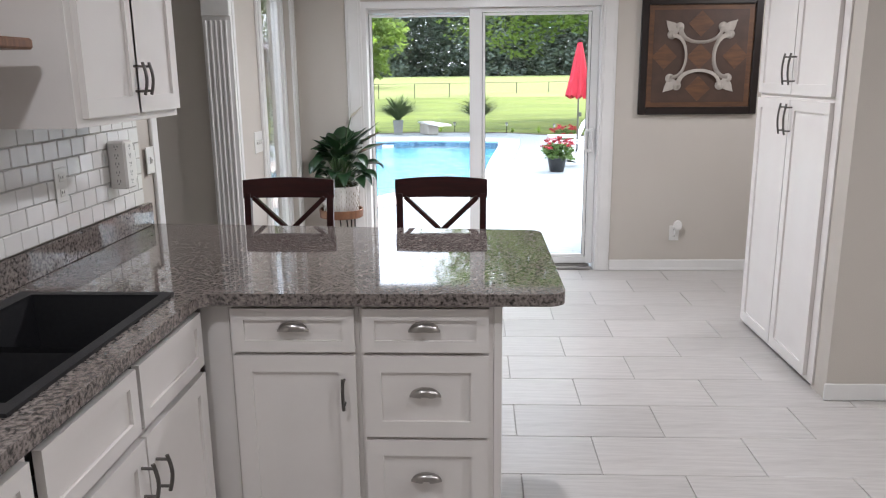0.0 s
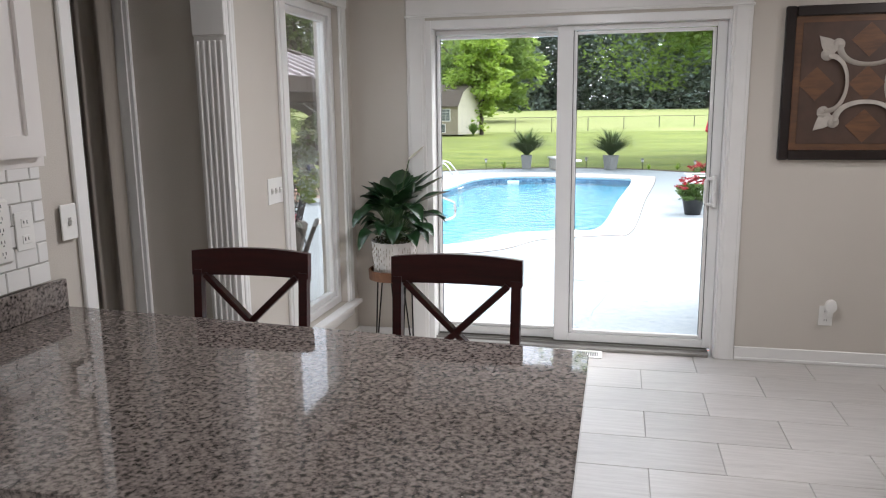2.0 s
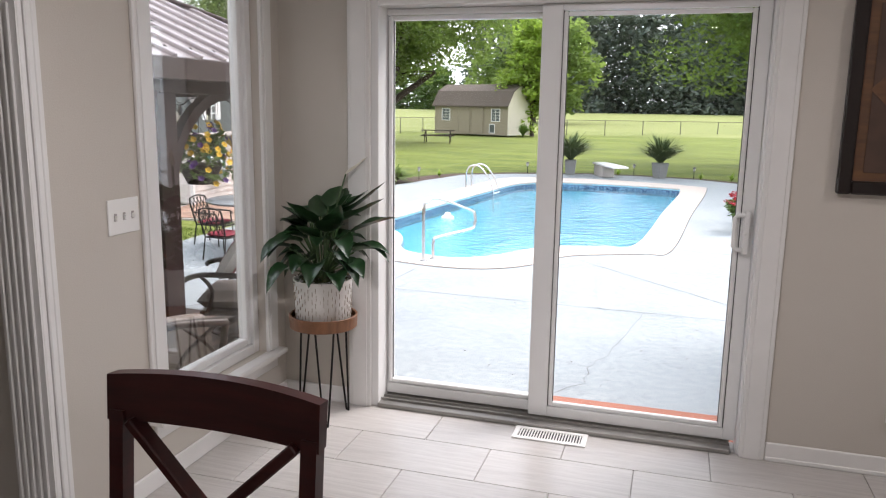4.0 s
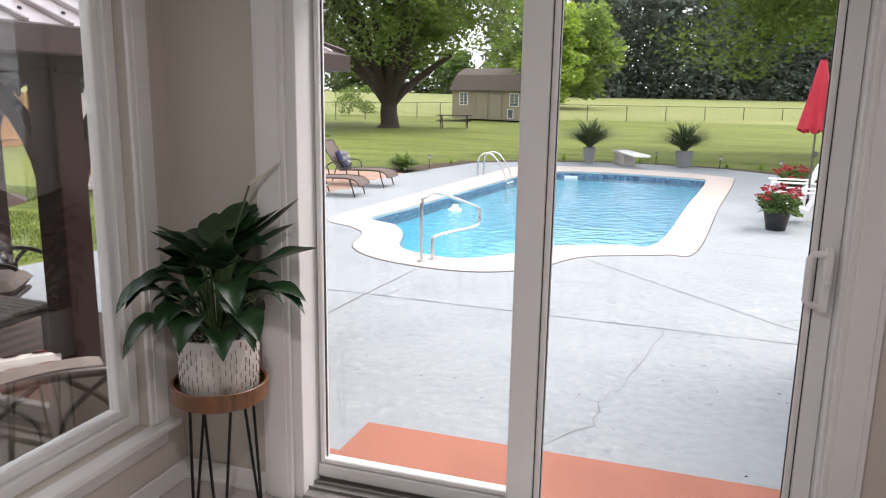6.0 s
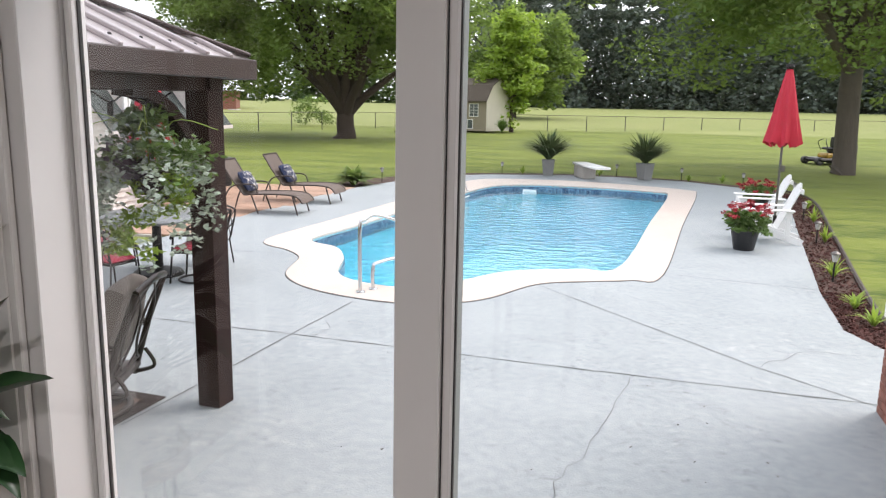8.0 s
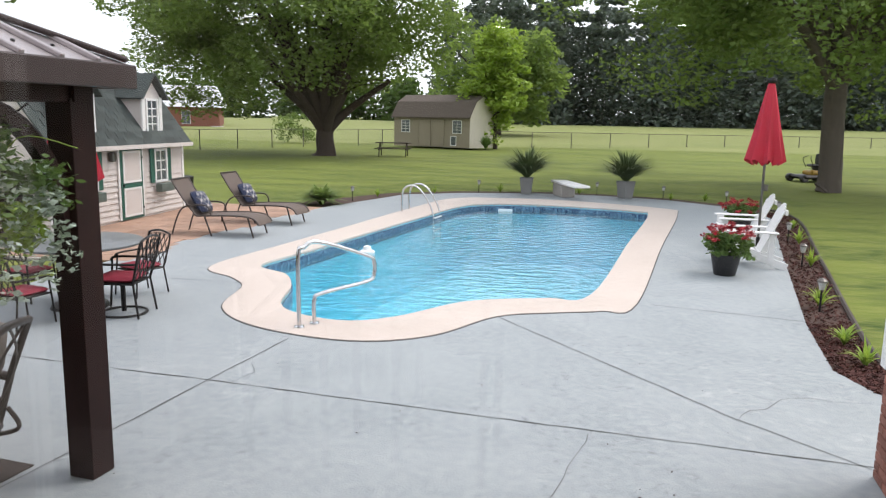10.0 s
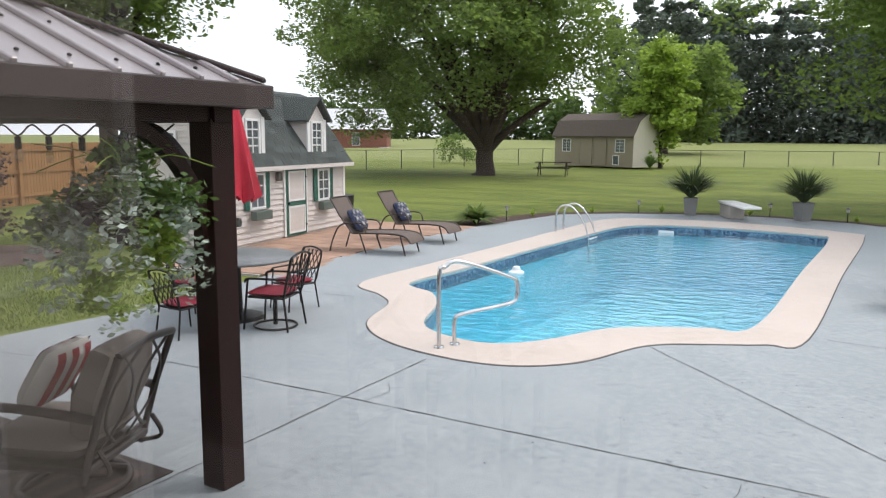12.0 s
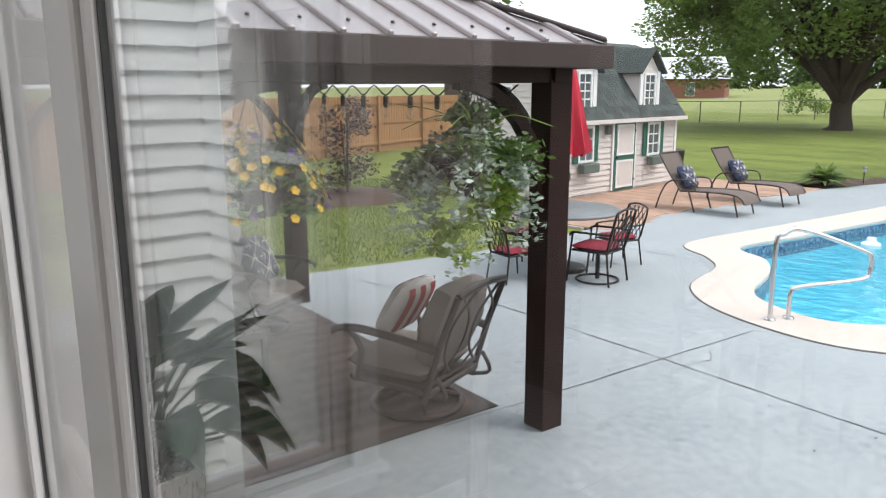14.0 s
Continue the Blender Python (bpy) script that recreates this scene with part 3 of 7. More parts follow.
siding_wall("wall_garage", 2.27, 6.05, 2.27, 10.85, HZ, 2.9, (-1, 0, 0), "white vinyl siding wall over brick", brick_to=0.02)
for x0, x1, z0, z1 in ((-3.38, HX0, HZ, 2.65), (HX1, -1.45, HZ, 2.65), (HX0, HX1, HZ, HZ0), (HX0, HX1, HZ1, 2.65)):
    siding_wall("wall_recess", x0, 4.48, x1, 4.48, z0, z1, (0, 1, 0), "pale vinyl lap siding at the back of the recess")
siding_wall("wall_wing", -3.4, 4.44, -3.4, 5.86, HZ, 2.65, (1, 0, 0), "pale vinyl lap siding of the house wing")
siding_wall("wall_back", -1.48, 6.06, 2.24, 6.06, 2.3, 2.65, (0, 1, 0), "vinyl siding above the patio door")
siding_wall("wall_far_wing", -9.0, 5.87, -3.4, 5.87, HZ, 2.65, (0, 1, 0), "vinyl siding of the house beside the gazebo")
solid("garage_corner", Geo().box(2.23, 10.80, 0.02, 2.32, 10.90, 2.9, b=0.004), VINYL, "white vinyl corner trim of the garage", "trim", **S)
solid("garage_body", Geo().box(2.39, 6.06, HZ, 8.0, 10.83, 3.0), SIDING, "plain siding body of the garage", "house wall", **S)
solid("house_roof", Geo().box(-1.52, -4.0, 2.66, 8.0, 6.25, 2.8).box(-9.0, -4.0, 2.66, -1.52, 3.6, 2.8).box(-9.0, 3.6, 2.66, -3.5, 6.0, 2.8).box(-3.5, 3.6, 2.66, -1.52, 4.48, 2.8), mat("shingle", (0.06, 0.06, 0.06), 0.9), "dark shingle eave of the house", "roof", **S)
solid("foundation", Geo().box(XL - 0.16, 4.4, HZ - 0.1, 2.27, 6.05, -0.121), MORTAR, "house foundation below the nook", "foundation", **S)

# painted step below the patio door
step = solid("step", Geo().box(-1.27, 6.055, HZ - 0.05, 1.88, 7.54, -0.48, b=0.01).box(-1.5, 6.055, HZ - 0.05, -1.27, 7.14, -0.48, b=0.01), TERRA, "terracotta painted concrete step below the patio door", "step", **S)

# kitchen cabinets
before_kitchen = set(scene.objects)
def front(w, h):
    """The frame of a shaker door or drawer front in the x-z plane, facing -y, its lower left corner at the origin."""
    r, t = 0.055 if h > 0.2 else 0.038, 0.02
    return Geo().ring([(0, 0), (w, 0), (w, h), (0, h)], [(r, r), (w - r, r), (w - r, h - r), (r, h - r)], 0, t, pose(0, 0, 0, 90))


def panel(w, h, parent):
    """The recessed field inside a shaker frame, with a small bead round it."""
    r = 0.055 if h > 0.2 else 0.038
    part("panel", Geo().box(r, -0.010, r, w - r, -0.002, h - r), CABINET, parent)


def cup_pull():
    g, n = Geo(), 12
    v, f = [], []
    for i in range(n + 1):
        a = math.pi * i / n
        for j in range(6):
            c = math.pi / 2 * j / 5
            v.append((0.048 * math.cos(a) * (0.25 + 0.75 * math.cos(c)), -0.022 * math.sin(c) - 0.001, 0.002 + 0.030 * math.sin(a) * (0.35 + 0.65 * math.cos(c))))
    for i in range(n):
        for j in range(5):
            f.append((i * 6 + j, i * 6 + j + 1, (i + 1) * 6 + j + 1, (i + 1) * 6 + j))
    g.add(v, f)
    return g.box(-0.05, -0.003, -0.004, 0.05, 0.0, 0.006, b=0.001)


def bar_pull(h=0.105):
    g = Geo().tube([(0, -0.030 - 0.010 * math.sin(math.pi * i / 8), -h / 2 + h * i / 8) for i in range(9)], 0.0055, 8)
    g.tube([(0, 0, -h * 0.38), (0, -0.034, -h * 0.38)], 0.0045, 6).tube([(0, 0, h * 0.38), (0, -0.034, h * 0.38)], 0.0045, 6)
    return g


CUP = mesh(cup_pull(), NICKEL, "cup_pull", 50)
BAR = mesh(bar_pull(), PEWTER, "bar_pull", 50)
BARL = mesh(bar_pull(0.16), PEWTER, "bar_pull", 50)


def handle(me, parent, m, label):
    o = new("handle", me)
    o.parent, o.matrix_basis = parent, m
    o["label"] = label
    return o


def base_cabinet(label, m, w, depth, rows, toe=True, hang=0.86):
    """rows: (kind, z0, z1, [(x0, x1, handle x, handle z)])."""
    ob = thing("base_cabinet", label, "cabinet", m, "kitchen base cabinets")
    g = Geo().box(0, 0.0, 0.10, w, depth, hang).box(0.0, 0.06, 0.0, w, depth, 0.099)
    part("body", g, CABINET, ob)
    for kind, z0, z1, cells in rows:
        for x0, x1, hx, hz in cells:
            d = part("drawer" if kind != "door" else "door", front(x1 - x0, z1 - z0), CABINET, ob)
            d.location = (x0, -0.0015, z0)
            panel(x1 - x0, z1 - z0, d)
            if kind == "drawer":
                handle(CUP, d, pose(hx - x0, -0.0205, hz - z0), "brushed nickel cup pull")
            elif hx is not None:
                handle(BAR, d, pose(hx - x0, -0.0205, hz - z0), "dark pewter bar handle")
    return ob


YF = 2.255
base_cabinet("white shaker base cabinet with drawer over door", pose(-0.745, YF, 0), 0.409, 0.60,
             [("drawer", 0.708, 0.852, [(0.012, 0.397, 0.205, 0.78)]), ("door", 0.115, 0.695, [(0.012, 0.397, 0.36, 0.575)])])
base_cabinet("white shaker drawer stack under the peninsula", pose(-0.335, YF, 0), 0.42, 0.60,
             [("drawer", 0.708, 0.852, [(0.012, 0.405, 0.205, 0.78)]), ("drawer", 0.415, 0.695, [(0.012, 0.405, 0.205, 0.56)]), ("drawer", 0.115, 0.403, [(0.012, 0.405, 0.205, 0.26)])])
solid("peninsula_end_panel", Geo().box(0.086, YF - 0.001, 0, 0.112, 2.87, 0.862, b=0.002).box(-1.43, 2.857, 0, 0.086, 2.872, 0.862), CABINET, "white painted end and back panel of the peninsula", "cabinet panel")
solid("corner_filler", Geo().box(-0.835, YF - 0.001, 0.1, -0.746, 2.3, 0.86), CABINET, "white corner filler between the cabinet runs", "cabinet panel")
base_cabinet("white shaker sink cabinet with false fronts", pose(-0.835, 1.31, 0, 0, 0, 90), 0.90, 0.58,
             [("false", 0.68, 0.852, [(0.012, 0.43, None, 0), (0.45, 0.885, None, 0)]), ("door", 0.115, 0.655, [(0.012, 0.44, 0.405, 0.55), (0.45, 0.885, 0.49, 0.53)])], hang=0.66)
base_cabinet("white shaker base cabinet beside the sink", pose(-0.835, 0.4, 0, 0, 0, 90), 0.90, 0.58,
             [("drawer", 0.708, 0.852, [(0.012, 0.88, 0.45, 0.78)]), ("door", 0.115, 0.695, [(0.012, 0.44, 0.405, 0.55), (0.45, 0.885, 0.49, 0.55)])])


# granite worktop with the sink cut-out, rounded at the free end
def rounded(x0, y0, x1, y1, r, corners=(1, 1, 1, 1)):
    out = []
    for k, (cx, cy, a) in enumerate(((x0, y0, 180), (x1, y0, 270), (x1, y1, 0), (x0, y1, 90))):
        if corners[k] and r > 0:
            px, py = cx + (r if cx == x0 else -r), cy + (r if cy == y0 else -r)
            out += [(px + r * math.cos(radians(a + 90 * i / 6)), py + r * math.sin(radians(a + 90 * i / 6))) for i in range(7)]
        else:
            out.append((cx, cy))
    return out


SK = (-1.34, 1.36, -0.905, 2.165)
end = rounded(-1, 2.197, 0.303, 3.155, 0.055, (0, 1, 1, 0))[1:-1]
top = [(-1.432, -1.0), (-0.81, -1.0), (-0.81, 2.172), (-0.785, 2.197)] + end + [(-1.38, 3.31), (-1.432, 3.31)]
hole = [(SK[0], SK[1]), (SK[0], SK[3]), (SK[2], SK[3]), (SK[2], SK[1])]
bm = bmesh.new()
loops = []
for loop in (top, hole):
    vs = [bm.verts.new((x, y, 0.912)) for x, y in loop]
    loops += [bm.edges.new((vs[i], vs[(i + 1) % len(vs)])) for i in range(len(vs))]
bmesh.ops.triangle_fill(bm, use_beauty=True, use_dissolve=False, edges=loops, normal=(0, 0, 1))
ret = bmesh.ops.extrude_face_region(bm, geom=bm.faces[:])
for v in ret["geom"]:
    if isinstance(v, bmesh.types.BMVert):
        v.co.z = 0.872
bmesh.ops.recalc_face_normals(bm, faces=bm.faces[:])
me = bpy.data.meshes.new("worktop")
bm.to_mesh(me)
bm.free()
me.materials.append(GRANITE)
worktop = tagged(new("worktop", me), "polished speckled grey-brown granite worktop", "worktop")
bev = worktop.modifiers.new("edge", "BEVEL")
bev.width, bev.segments, bev.limit_method, bev.angle_limit = 0.008, 3, "ANGLE", radians(50)
solid("granite_upstand", Geo().box(-1.434, -1.0, 0.913, -1.412, 3.30, 1.012, b=0.002), GRANITE, "low granite upstand along the kitchen wall", "upstand")

# black double-bowl sink
sink = thing("sink", "black composite double-bowl drop-in kitchen sink", "sink", None)
rim = [(SK[0] - 0.02, SK[1] - 0.02), (SK[2] + 0.02, SK[1] - 0.02), (SK[2] + 0.02, SK[3] + 0.02), (SK[0] - 0.02, SK[3] + 0.02)]
inn = [(SK[0] + 0.03, SK[1] + 0.03), (SK[2] - 0.012, SK[1] + 0.03), (SK[2] - 0.012, SK[3] - 0.012), (SK[0] + 0.03, SK[3] - 0.012)]
part("rim", Geo().ring(rim, inn, 0.913, 0.922), SINK, sink)
for y0, y1 in ((inn[0][1], 1.69), (1.73, inn[2][1])):
    x0, x1 = inn[0][0], inn[1][0]
    g = Geo().add([(x0, y0, 0.913), (x1, y0, 0.913), (x1, y1, 0.913), (x0, y1, 0.913), (x0 + .03, y0 + .03, 0.70), (x1 - .03, y0 + .03, 0.70), (x1 - .03, y1 - .03, 0.70), (x0 + .03, y1 - .03, 0.70)],
          [(0, 1, 5, 4), (1, 2, 6, 5), (2, 3, 7, 6), (3, 0, 4, 7), (4, 5, 6, 7)])
    part("bowl", g, SINK, sink)
part("divider", Geo().box(inn[0][0], 1.69, 0.80, inn[1][0], 1.73, 0.895, b=0.008), SINK, sink)
solid("drinking_glass", Geo().lathe([(0.026, 0.7), (0.036, 0.80), (0.037, 0.80), (0.028, 0.7)], 20, pose(-1.11, 1.86, 0.001), False), clear_glass("tumbler", (0.9, 0.9, 0.9), 0.08), "clear drinking glass standing in the sink", "glass", smooth=40)

# wall cabinet
wc = thing("wall_cabinet", "white shaker wall cabinet with two doors", "cabinet", None)
part("body", Geo().box(-1.434, 2.155, 1.398, -1.115, 2.90, 2.36).box(-1.115, 2.155, 1.398, -1.108, 2.90, 2.36, b=0.001), CABINET, wc)
for y0, hy in ((2.165, 2.495), (2.53, 2.57)):
    d = part("door", front(0.355, 0.87), CABINET, wc)
    d.matrix_basis = pose(-1.1075, y0 + (0.025 if y0 < 2.2 else 0), 1.425, 0, 0, 90)
    panel(0.355, 0.87, d)
    hx = 0.325 if y0 < 2.2 else 0.035
    handle(BAR, d, pose(hx, -0.0205, 0.11), "dark pewter bar handle")
shelf = thing("wall_shelf", "stained wooden shelf on a dark bracket", "shelf", None)
part("board", Geo().box(-1.434, 1.50, 1.615, -1.15, 2.06, 1.645, b=0.006), OAK, shelf)
part("bracket", Geo().box(-1.434, 1.95, 1.50, -1.425, 1.975, 1.614).beam((-1.43, 1.962, 1.51), (-1.25, 1.962, 1.61), 0.012, 0.012), BLACK_METAL, shelf)

# subway tiles
splash = solid("backsplash", Geo().box(-1.4345, 1.0, 0.996, -1.431, 3.245, 1.397), mat("pale_grout", (0.62, 0.60, 0.57), 0.8), "white glazed subway tile backsplash", "backsplash", **S)
SW_, SH_ = 0.092, 0.0667
me = mesh(Geo().box(0, 0.0015, 0.0015, 0.008, SW_ - 0.0015, SH_ - 0.0015, b=0.003), SUBWAY, "tile")
cut = mesh(Geo().box(0, 0.0015, 0.0015, 0.008, SW_ / 2 - 0.0015, SH_ - 0.0015, b=0.003), SUBWAY, "tile")
for r in range(6):
    y = 3.245 - SW_
    if r % 2:
        o = new("tile", cut)
        o.location, o.parent = (-1.431, 3.245 - SW_ / 2, 0.997 + r * SH_), splash
        y -= SW_ / 2
    while y > 1.0:
        o = new("tile", me)
        o.matrix_basis, o.parent = pose(-1.431, y, 0.997 + r * SH_, rnd.uniform(-0.2, 0.2), 0, rnd.uniform(-0.9, 0.9)), splash
        y -= SW_


def plate(name, label, m, w=0.075, h=0.12, kind="outlet", gang=1):
    """A wall plate facing -y."""
    ob = thing(name, label, "switch" if kind == "switch" else "outlet", m)
    part("cover", Geo().box(-w / 2, -0.006, -h / 2, w / 2, -0.0005, h / 2, b=0.002), PLATE, ob)
    for k in range(gang):
        x = (k - (gang - 1) / 2) * 0.046
        if kind == "switch":
            part("toggle", Geo().box(x - 0.005, -0.018, -0.008, x + 0.005, -0.0065, 0.010, pose(0, 0, 0, 15), b=0.002), PLATE, ob)
            part("slot", Geo().box(x - 0.007, -0.007, -0.014, x + 0.007, -0.0062, 0.014), GROUT, ob, "grey toggle slot")
        else:
            for z in (-0.026, 0.026):
                part("socket", Geo().box(x - 0.016, -0.009, z - 0.014, x + 0.016, -0.0062, z + 0.014, b=0.002), PLATE, ob)
                part("slots", Geo().box(x - 0.008, -0.0095, z - 0.004, x - 0.005, -0.0085, z + 0.006).box(x + 0.005, -0.0095, z - 0.004, x + 0.008, -0.0085, z + 0.006), SINK, ob, "dark socket slots")
    return ob


plate("wall_outlet", "white wall outlet on the subway tile", pose(-1.4225, 2.587, 1.175, 0, 0, 90))
plate("wall_outlet", "white double outlet beside the surge tower", pose(-1.4225, 3.15, 1.178, 0, 0, 90))
plate("light_switch", "white toggle switch beside the passage", pose(-1.434, 3.36, 1.175, 0, 0, 90), kind="switch")
plate("light_switch", "white triple toggle switch beside the window", pose(XL + 0.0005, 4.655, 1.135, 0, 0, 90), w=0.165, h=0.13, kind="switch", gang=3)
tower = thing("surge_protector", "white plug-in surge tower with many sockets", "power strip", pose(-1.4225, 2.985, 1.2, 0, 0, 90))
part("case", Geo().box(-0.04, -0.075, -0.095, 0.04, -0.001, 0.095, b=0.008), PLATE, tower)
for i in range(5):
    for side in (0, 1):
        g = Geo()
        for u, w, h in ((-0.007, 0.0022, 0.009), (0.005, 0.0022, 0.009), (-0.001, 0.004, 0.004)):
            z = -0.072 + i * 0.034 + (0.006 if h > 0.005 else -0.003)
            if side:
                g.box(u, -0.0758, z, u + w, -0.0752, z + h)
            else:
                g.box(-0.0408, -0.04 + u, z, -0.0402, -0.04 + u + w, z + h)
        part("socket", g, SINK, tower, "small dark socket slots")

# the whole kitchen run sits a little further from the patio door
for ob in list(scene.objects):
    if ob not in before_kitchen and ob.parent is None and ob.name != "light_switch.001":
        low = ob.name.split(".")[0] in ("base_cabinet", "peninsula_end_panel", "corner_filler", "worktop", "granite_upstand", "sink", "drinking_glass")
        ob.matrix_basis = Matrix.Translation((0.012, -0.07, 0)) @ Matrix.Diagonal((1, 1, 0.982 if low else 1, 1)) @ ob.matrix_basis

# pantry
pan = thing("pantry_cabinet", "tall white shaker pantry cabinet with four doors", "cabinet", None)
pan.location = (0.012, 0.015, 0)
part("body", Geo().box(1.705, 3.545, 0.10, 2.35, 4.495, 2.40).box(1.75, 3.545, 0, 2.35, 4.495, 0.099), CABINET, pan)
part("face_frame", Geo().box(1.69, 3.50, 0.02, 1.7045, 4.497, 2.40, b=0.001), CABINET, pan)
for z0, z1, hz in ((0.045, 1.39, 1.29 - 0.045), (1.415, 2.38, 1.545 - 1.415)):
    for y1, hx in ((4.485, 0.45 - 0.03), (4.02, 0.03)):
        d = part("door", front(0.455, z1 - z0), CABINET, pan)
        d.matrix_basis = pose(1.6895, y1, z0, 0, 0, -90)
        panel(0.455, z1 - z0, d)
        handle(BARL, d, pose(hx, -0.0205, hz), "dark pewter arched handle")

# framed wall art: a wooden inlay panel with a pale scrolled motif
art = thing("framed_art", "dark framed brown wall panel with pale scroll motif", "wall art", pose(1.708, YD - 0.001, 1.645))
W2, H2 = 0.44, 0.425
g = Geo()
for x0, x1, z0, z1 in ((-W2, -W2 + 0.055, -H2, H2), (W2 - 0.055, W2, -H2, H2), (-W2 + 0.055, W2 - 0.055, -H2, -H2 + 0.055), (-W2 + 0.055, W2 - 0.055, H2 - 0.055, H2)):
    g.box(x0, -0.035, z0, x1, 0, z1, b=0.006)
part("frame", g, mat("ebony_frame", (0.016, 0.010, 0.009), 0.3, scale=9), art, "nearly black wooden frame")
INLAY = mat("inlay", (0.16, 0.075, 0.032), 0.5, second=(0.09, 0.045, 0.025), scale=7, stretch=(1, 1, 5))
INLAY2 = mat("inlay_dark", (0.085, 0.048, 0.033), 0.5, second=(0.06, 0.034, 0.024), scale=9)
part("panel", Geo().box(-W2 + 0.055, -0.014, -H2 + 0.055, W2 - 0.055, -0.001, H2 - 0.055), INLAY, art)
part("inner_panel", Geo().box(-W2 + 0.095, -0.017, -H2 + 0.09, W2 - 0.095, -0.0145, H2 - 0.09, b=0.001), INLAY2, art)
for k in range(5):
    x, z = ((0, 0), (0.26, 0), (-0.26, 0), (0, 0.235), (0, -0.235))[k]
    part("diamond", Geo().box(-0.066, -0.0195, -0.066, 0.066, -0.0172, 0.066, pose(x, 0, z, 0, 45, 0)), INLAY, art)
MOTIF = mat("pale_motif", (0.50, 0.46, 0.41), 0.6, second=(0.36, 0.32, 0.28), scale=14, amount=0.3)
for sx, sz in ((0, 1), (0, -1), (1, 0), (-1, 0)):
    pts, n = [], 24
    for i in range(n + 1):
        a = math.pi * (0.01 + 0.98 * i / n)
        u, w = 0.155 * math.cos(a), 0.215 - 0.115 * math.sin(a) ** 0.8
        pts.append((u, -0.022, sz * w) if sz else (sx * w, -0.022, u))
    part("scroll", Geo().tube(pts, [0.019 + 0.008 * abs(math.cos(math.pi * i / n)) ** 3 for i in range(n + 1)], 10, flat=0.3), MOTIF, art, "", 60)
    for p in (pts[0], pts[-1]):
        q = Vector((p[0] * 1.02, -0.018, p[2] * 1.02))
        part("scroll_end", Geo().lathe([(0.0, -0.004), (0.034, 0.0), (0.030, 0.007), (0.0, 0.011)], 18, Matrix.Translation(q) @ pose(0, 0, 0, 90)), MOTIF, art, "", 60)


def petal(g, x, z, ang, length, wid):
    v, f, n = [], [], 8
    for i in range(n + 1):
        t = i / n
        hw = wid * math.sin(math.pi * t ** 0.7) * (1 - 0.25 * t)
        for s in (-1, 0, 1):
            u, w = t * length, s * hw
            v.append((x + u * math.cos(ang) - w * math.sin(ang), -0.022 - (0.006 if s == 0 else 0), z + u * math.sin(ang) + w * math.cos(ang)))
    for i in range(n):
        for j in range(2):
            f.append((i * 3 + j, i * 3 + j + 1, i * 3 + j + 4, i * 3 + j + 3))
    g.add(v, f)


for sx in (-1, 1):
    for sz in (-1, 1):
        a0 = math.atan2(sz, sx)
        for da, ln_, wd in ((0, 0.125, 0.042), (0.8, 0.07, 0.026), (-0.8, 0.07, 0.026)):
            g = Geo()
            petal(g, sx * 0.172, sz * 0.172, a0 + da, ln_, wd)
            part("petal", g, MOTIF, art, "", 60)

plate("wall_outlet", "white low outlet with a plug-in device", pose(1.60, YD - 0.0005, 0.30))
fresh = thing("air_freshener", "small white plug-in air freshener", "air freshener", pose(1.615, YD - 0.0105, 0.355))
part("body", Geo().lathe([(0.0, -0.012), (0.03, -0.01), (0.034, 0.0), (0.03, 0.012), (0.0, 0.014)], 20, pose(0, -0.03, 0.012, 90) @ Matrix.Diagonal((1, 1.25, 1.6, 1))), PLATE, fresh, "", 60)
part("plug", Geo().box(-0.016, -0.03, -0.055, 0.016, 0, 0.0, b=0.003), PLATE, fresh)

# floor vent
vent = thing("floor_vent", "white slotted metal floor register", "vent", pose(0.137, 5.765, 0.001))
part("frame", Geo().ring([(-0.175, -0.07), (0.175, -0.07), (0.175, 0.07), (-0.175, 0.07)], [(-0.15, -0.045), (0.15, -0.045), (0.15, 0.045), (-0.15, 0.045)], 0, 0.006), WHITE_PAINT, vent)
# a black sheet stands in for the shade down in the duct
part("backing", Geo().box(-0.15, -0.045, 0, 0.15, 0.045, 0.001), SINK, vent, "black sheet for the dark inside the duct")
for i in range(22):
    part("slat", Geo().box(-0.145 + i * 0.0135, -0.045, 0.0012, -0.139 + i * 0.0135, 0.045, 0.005), WHITE_PAINT, vent)


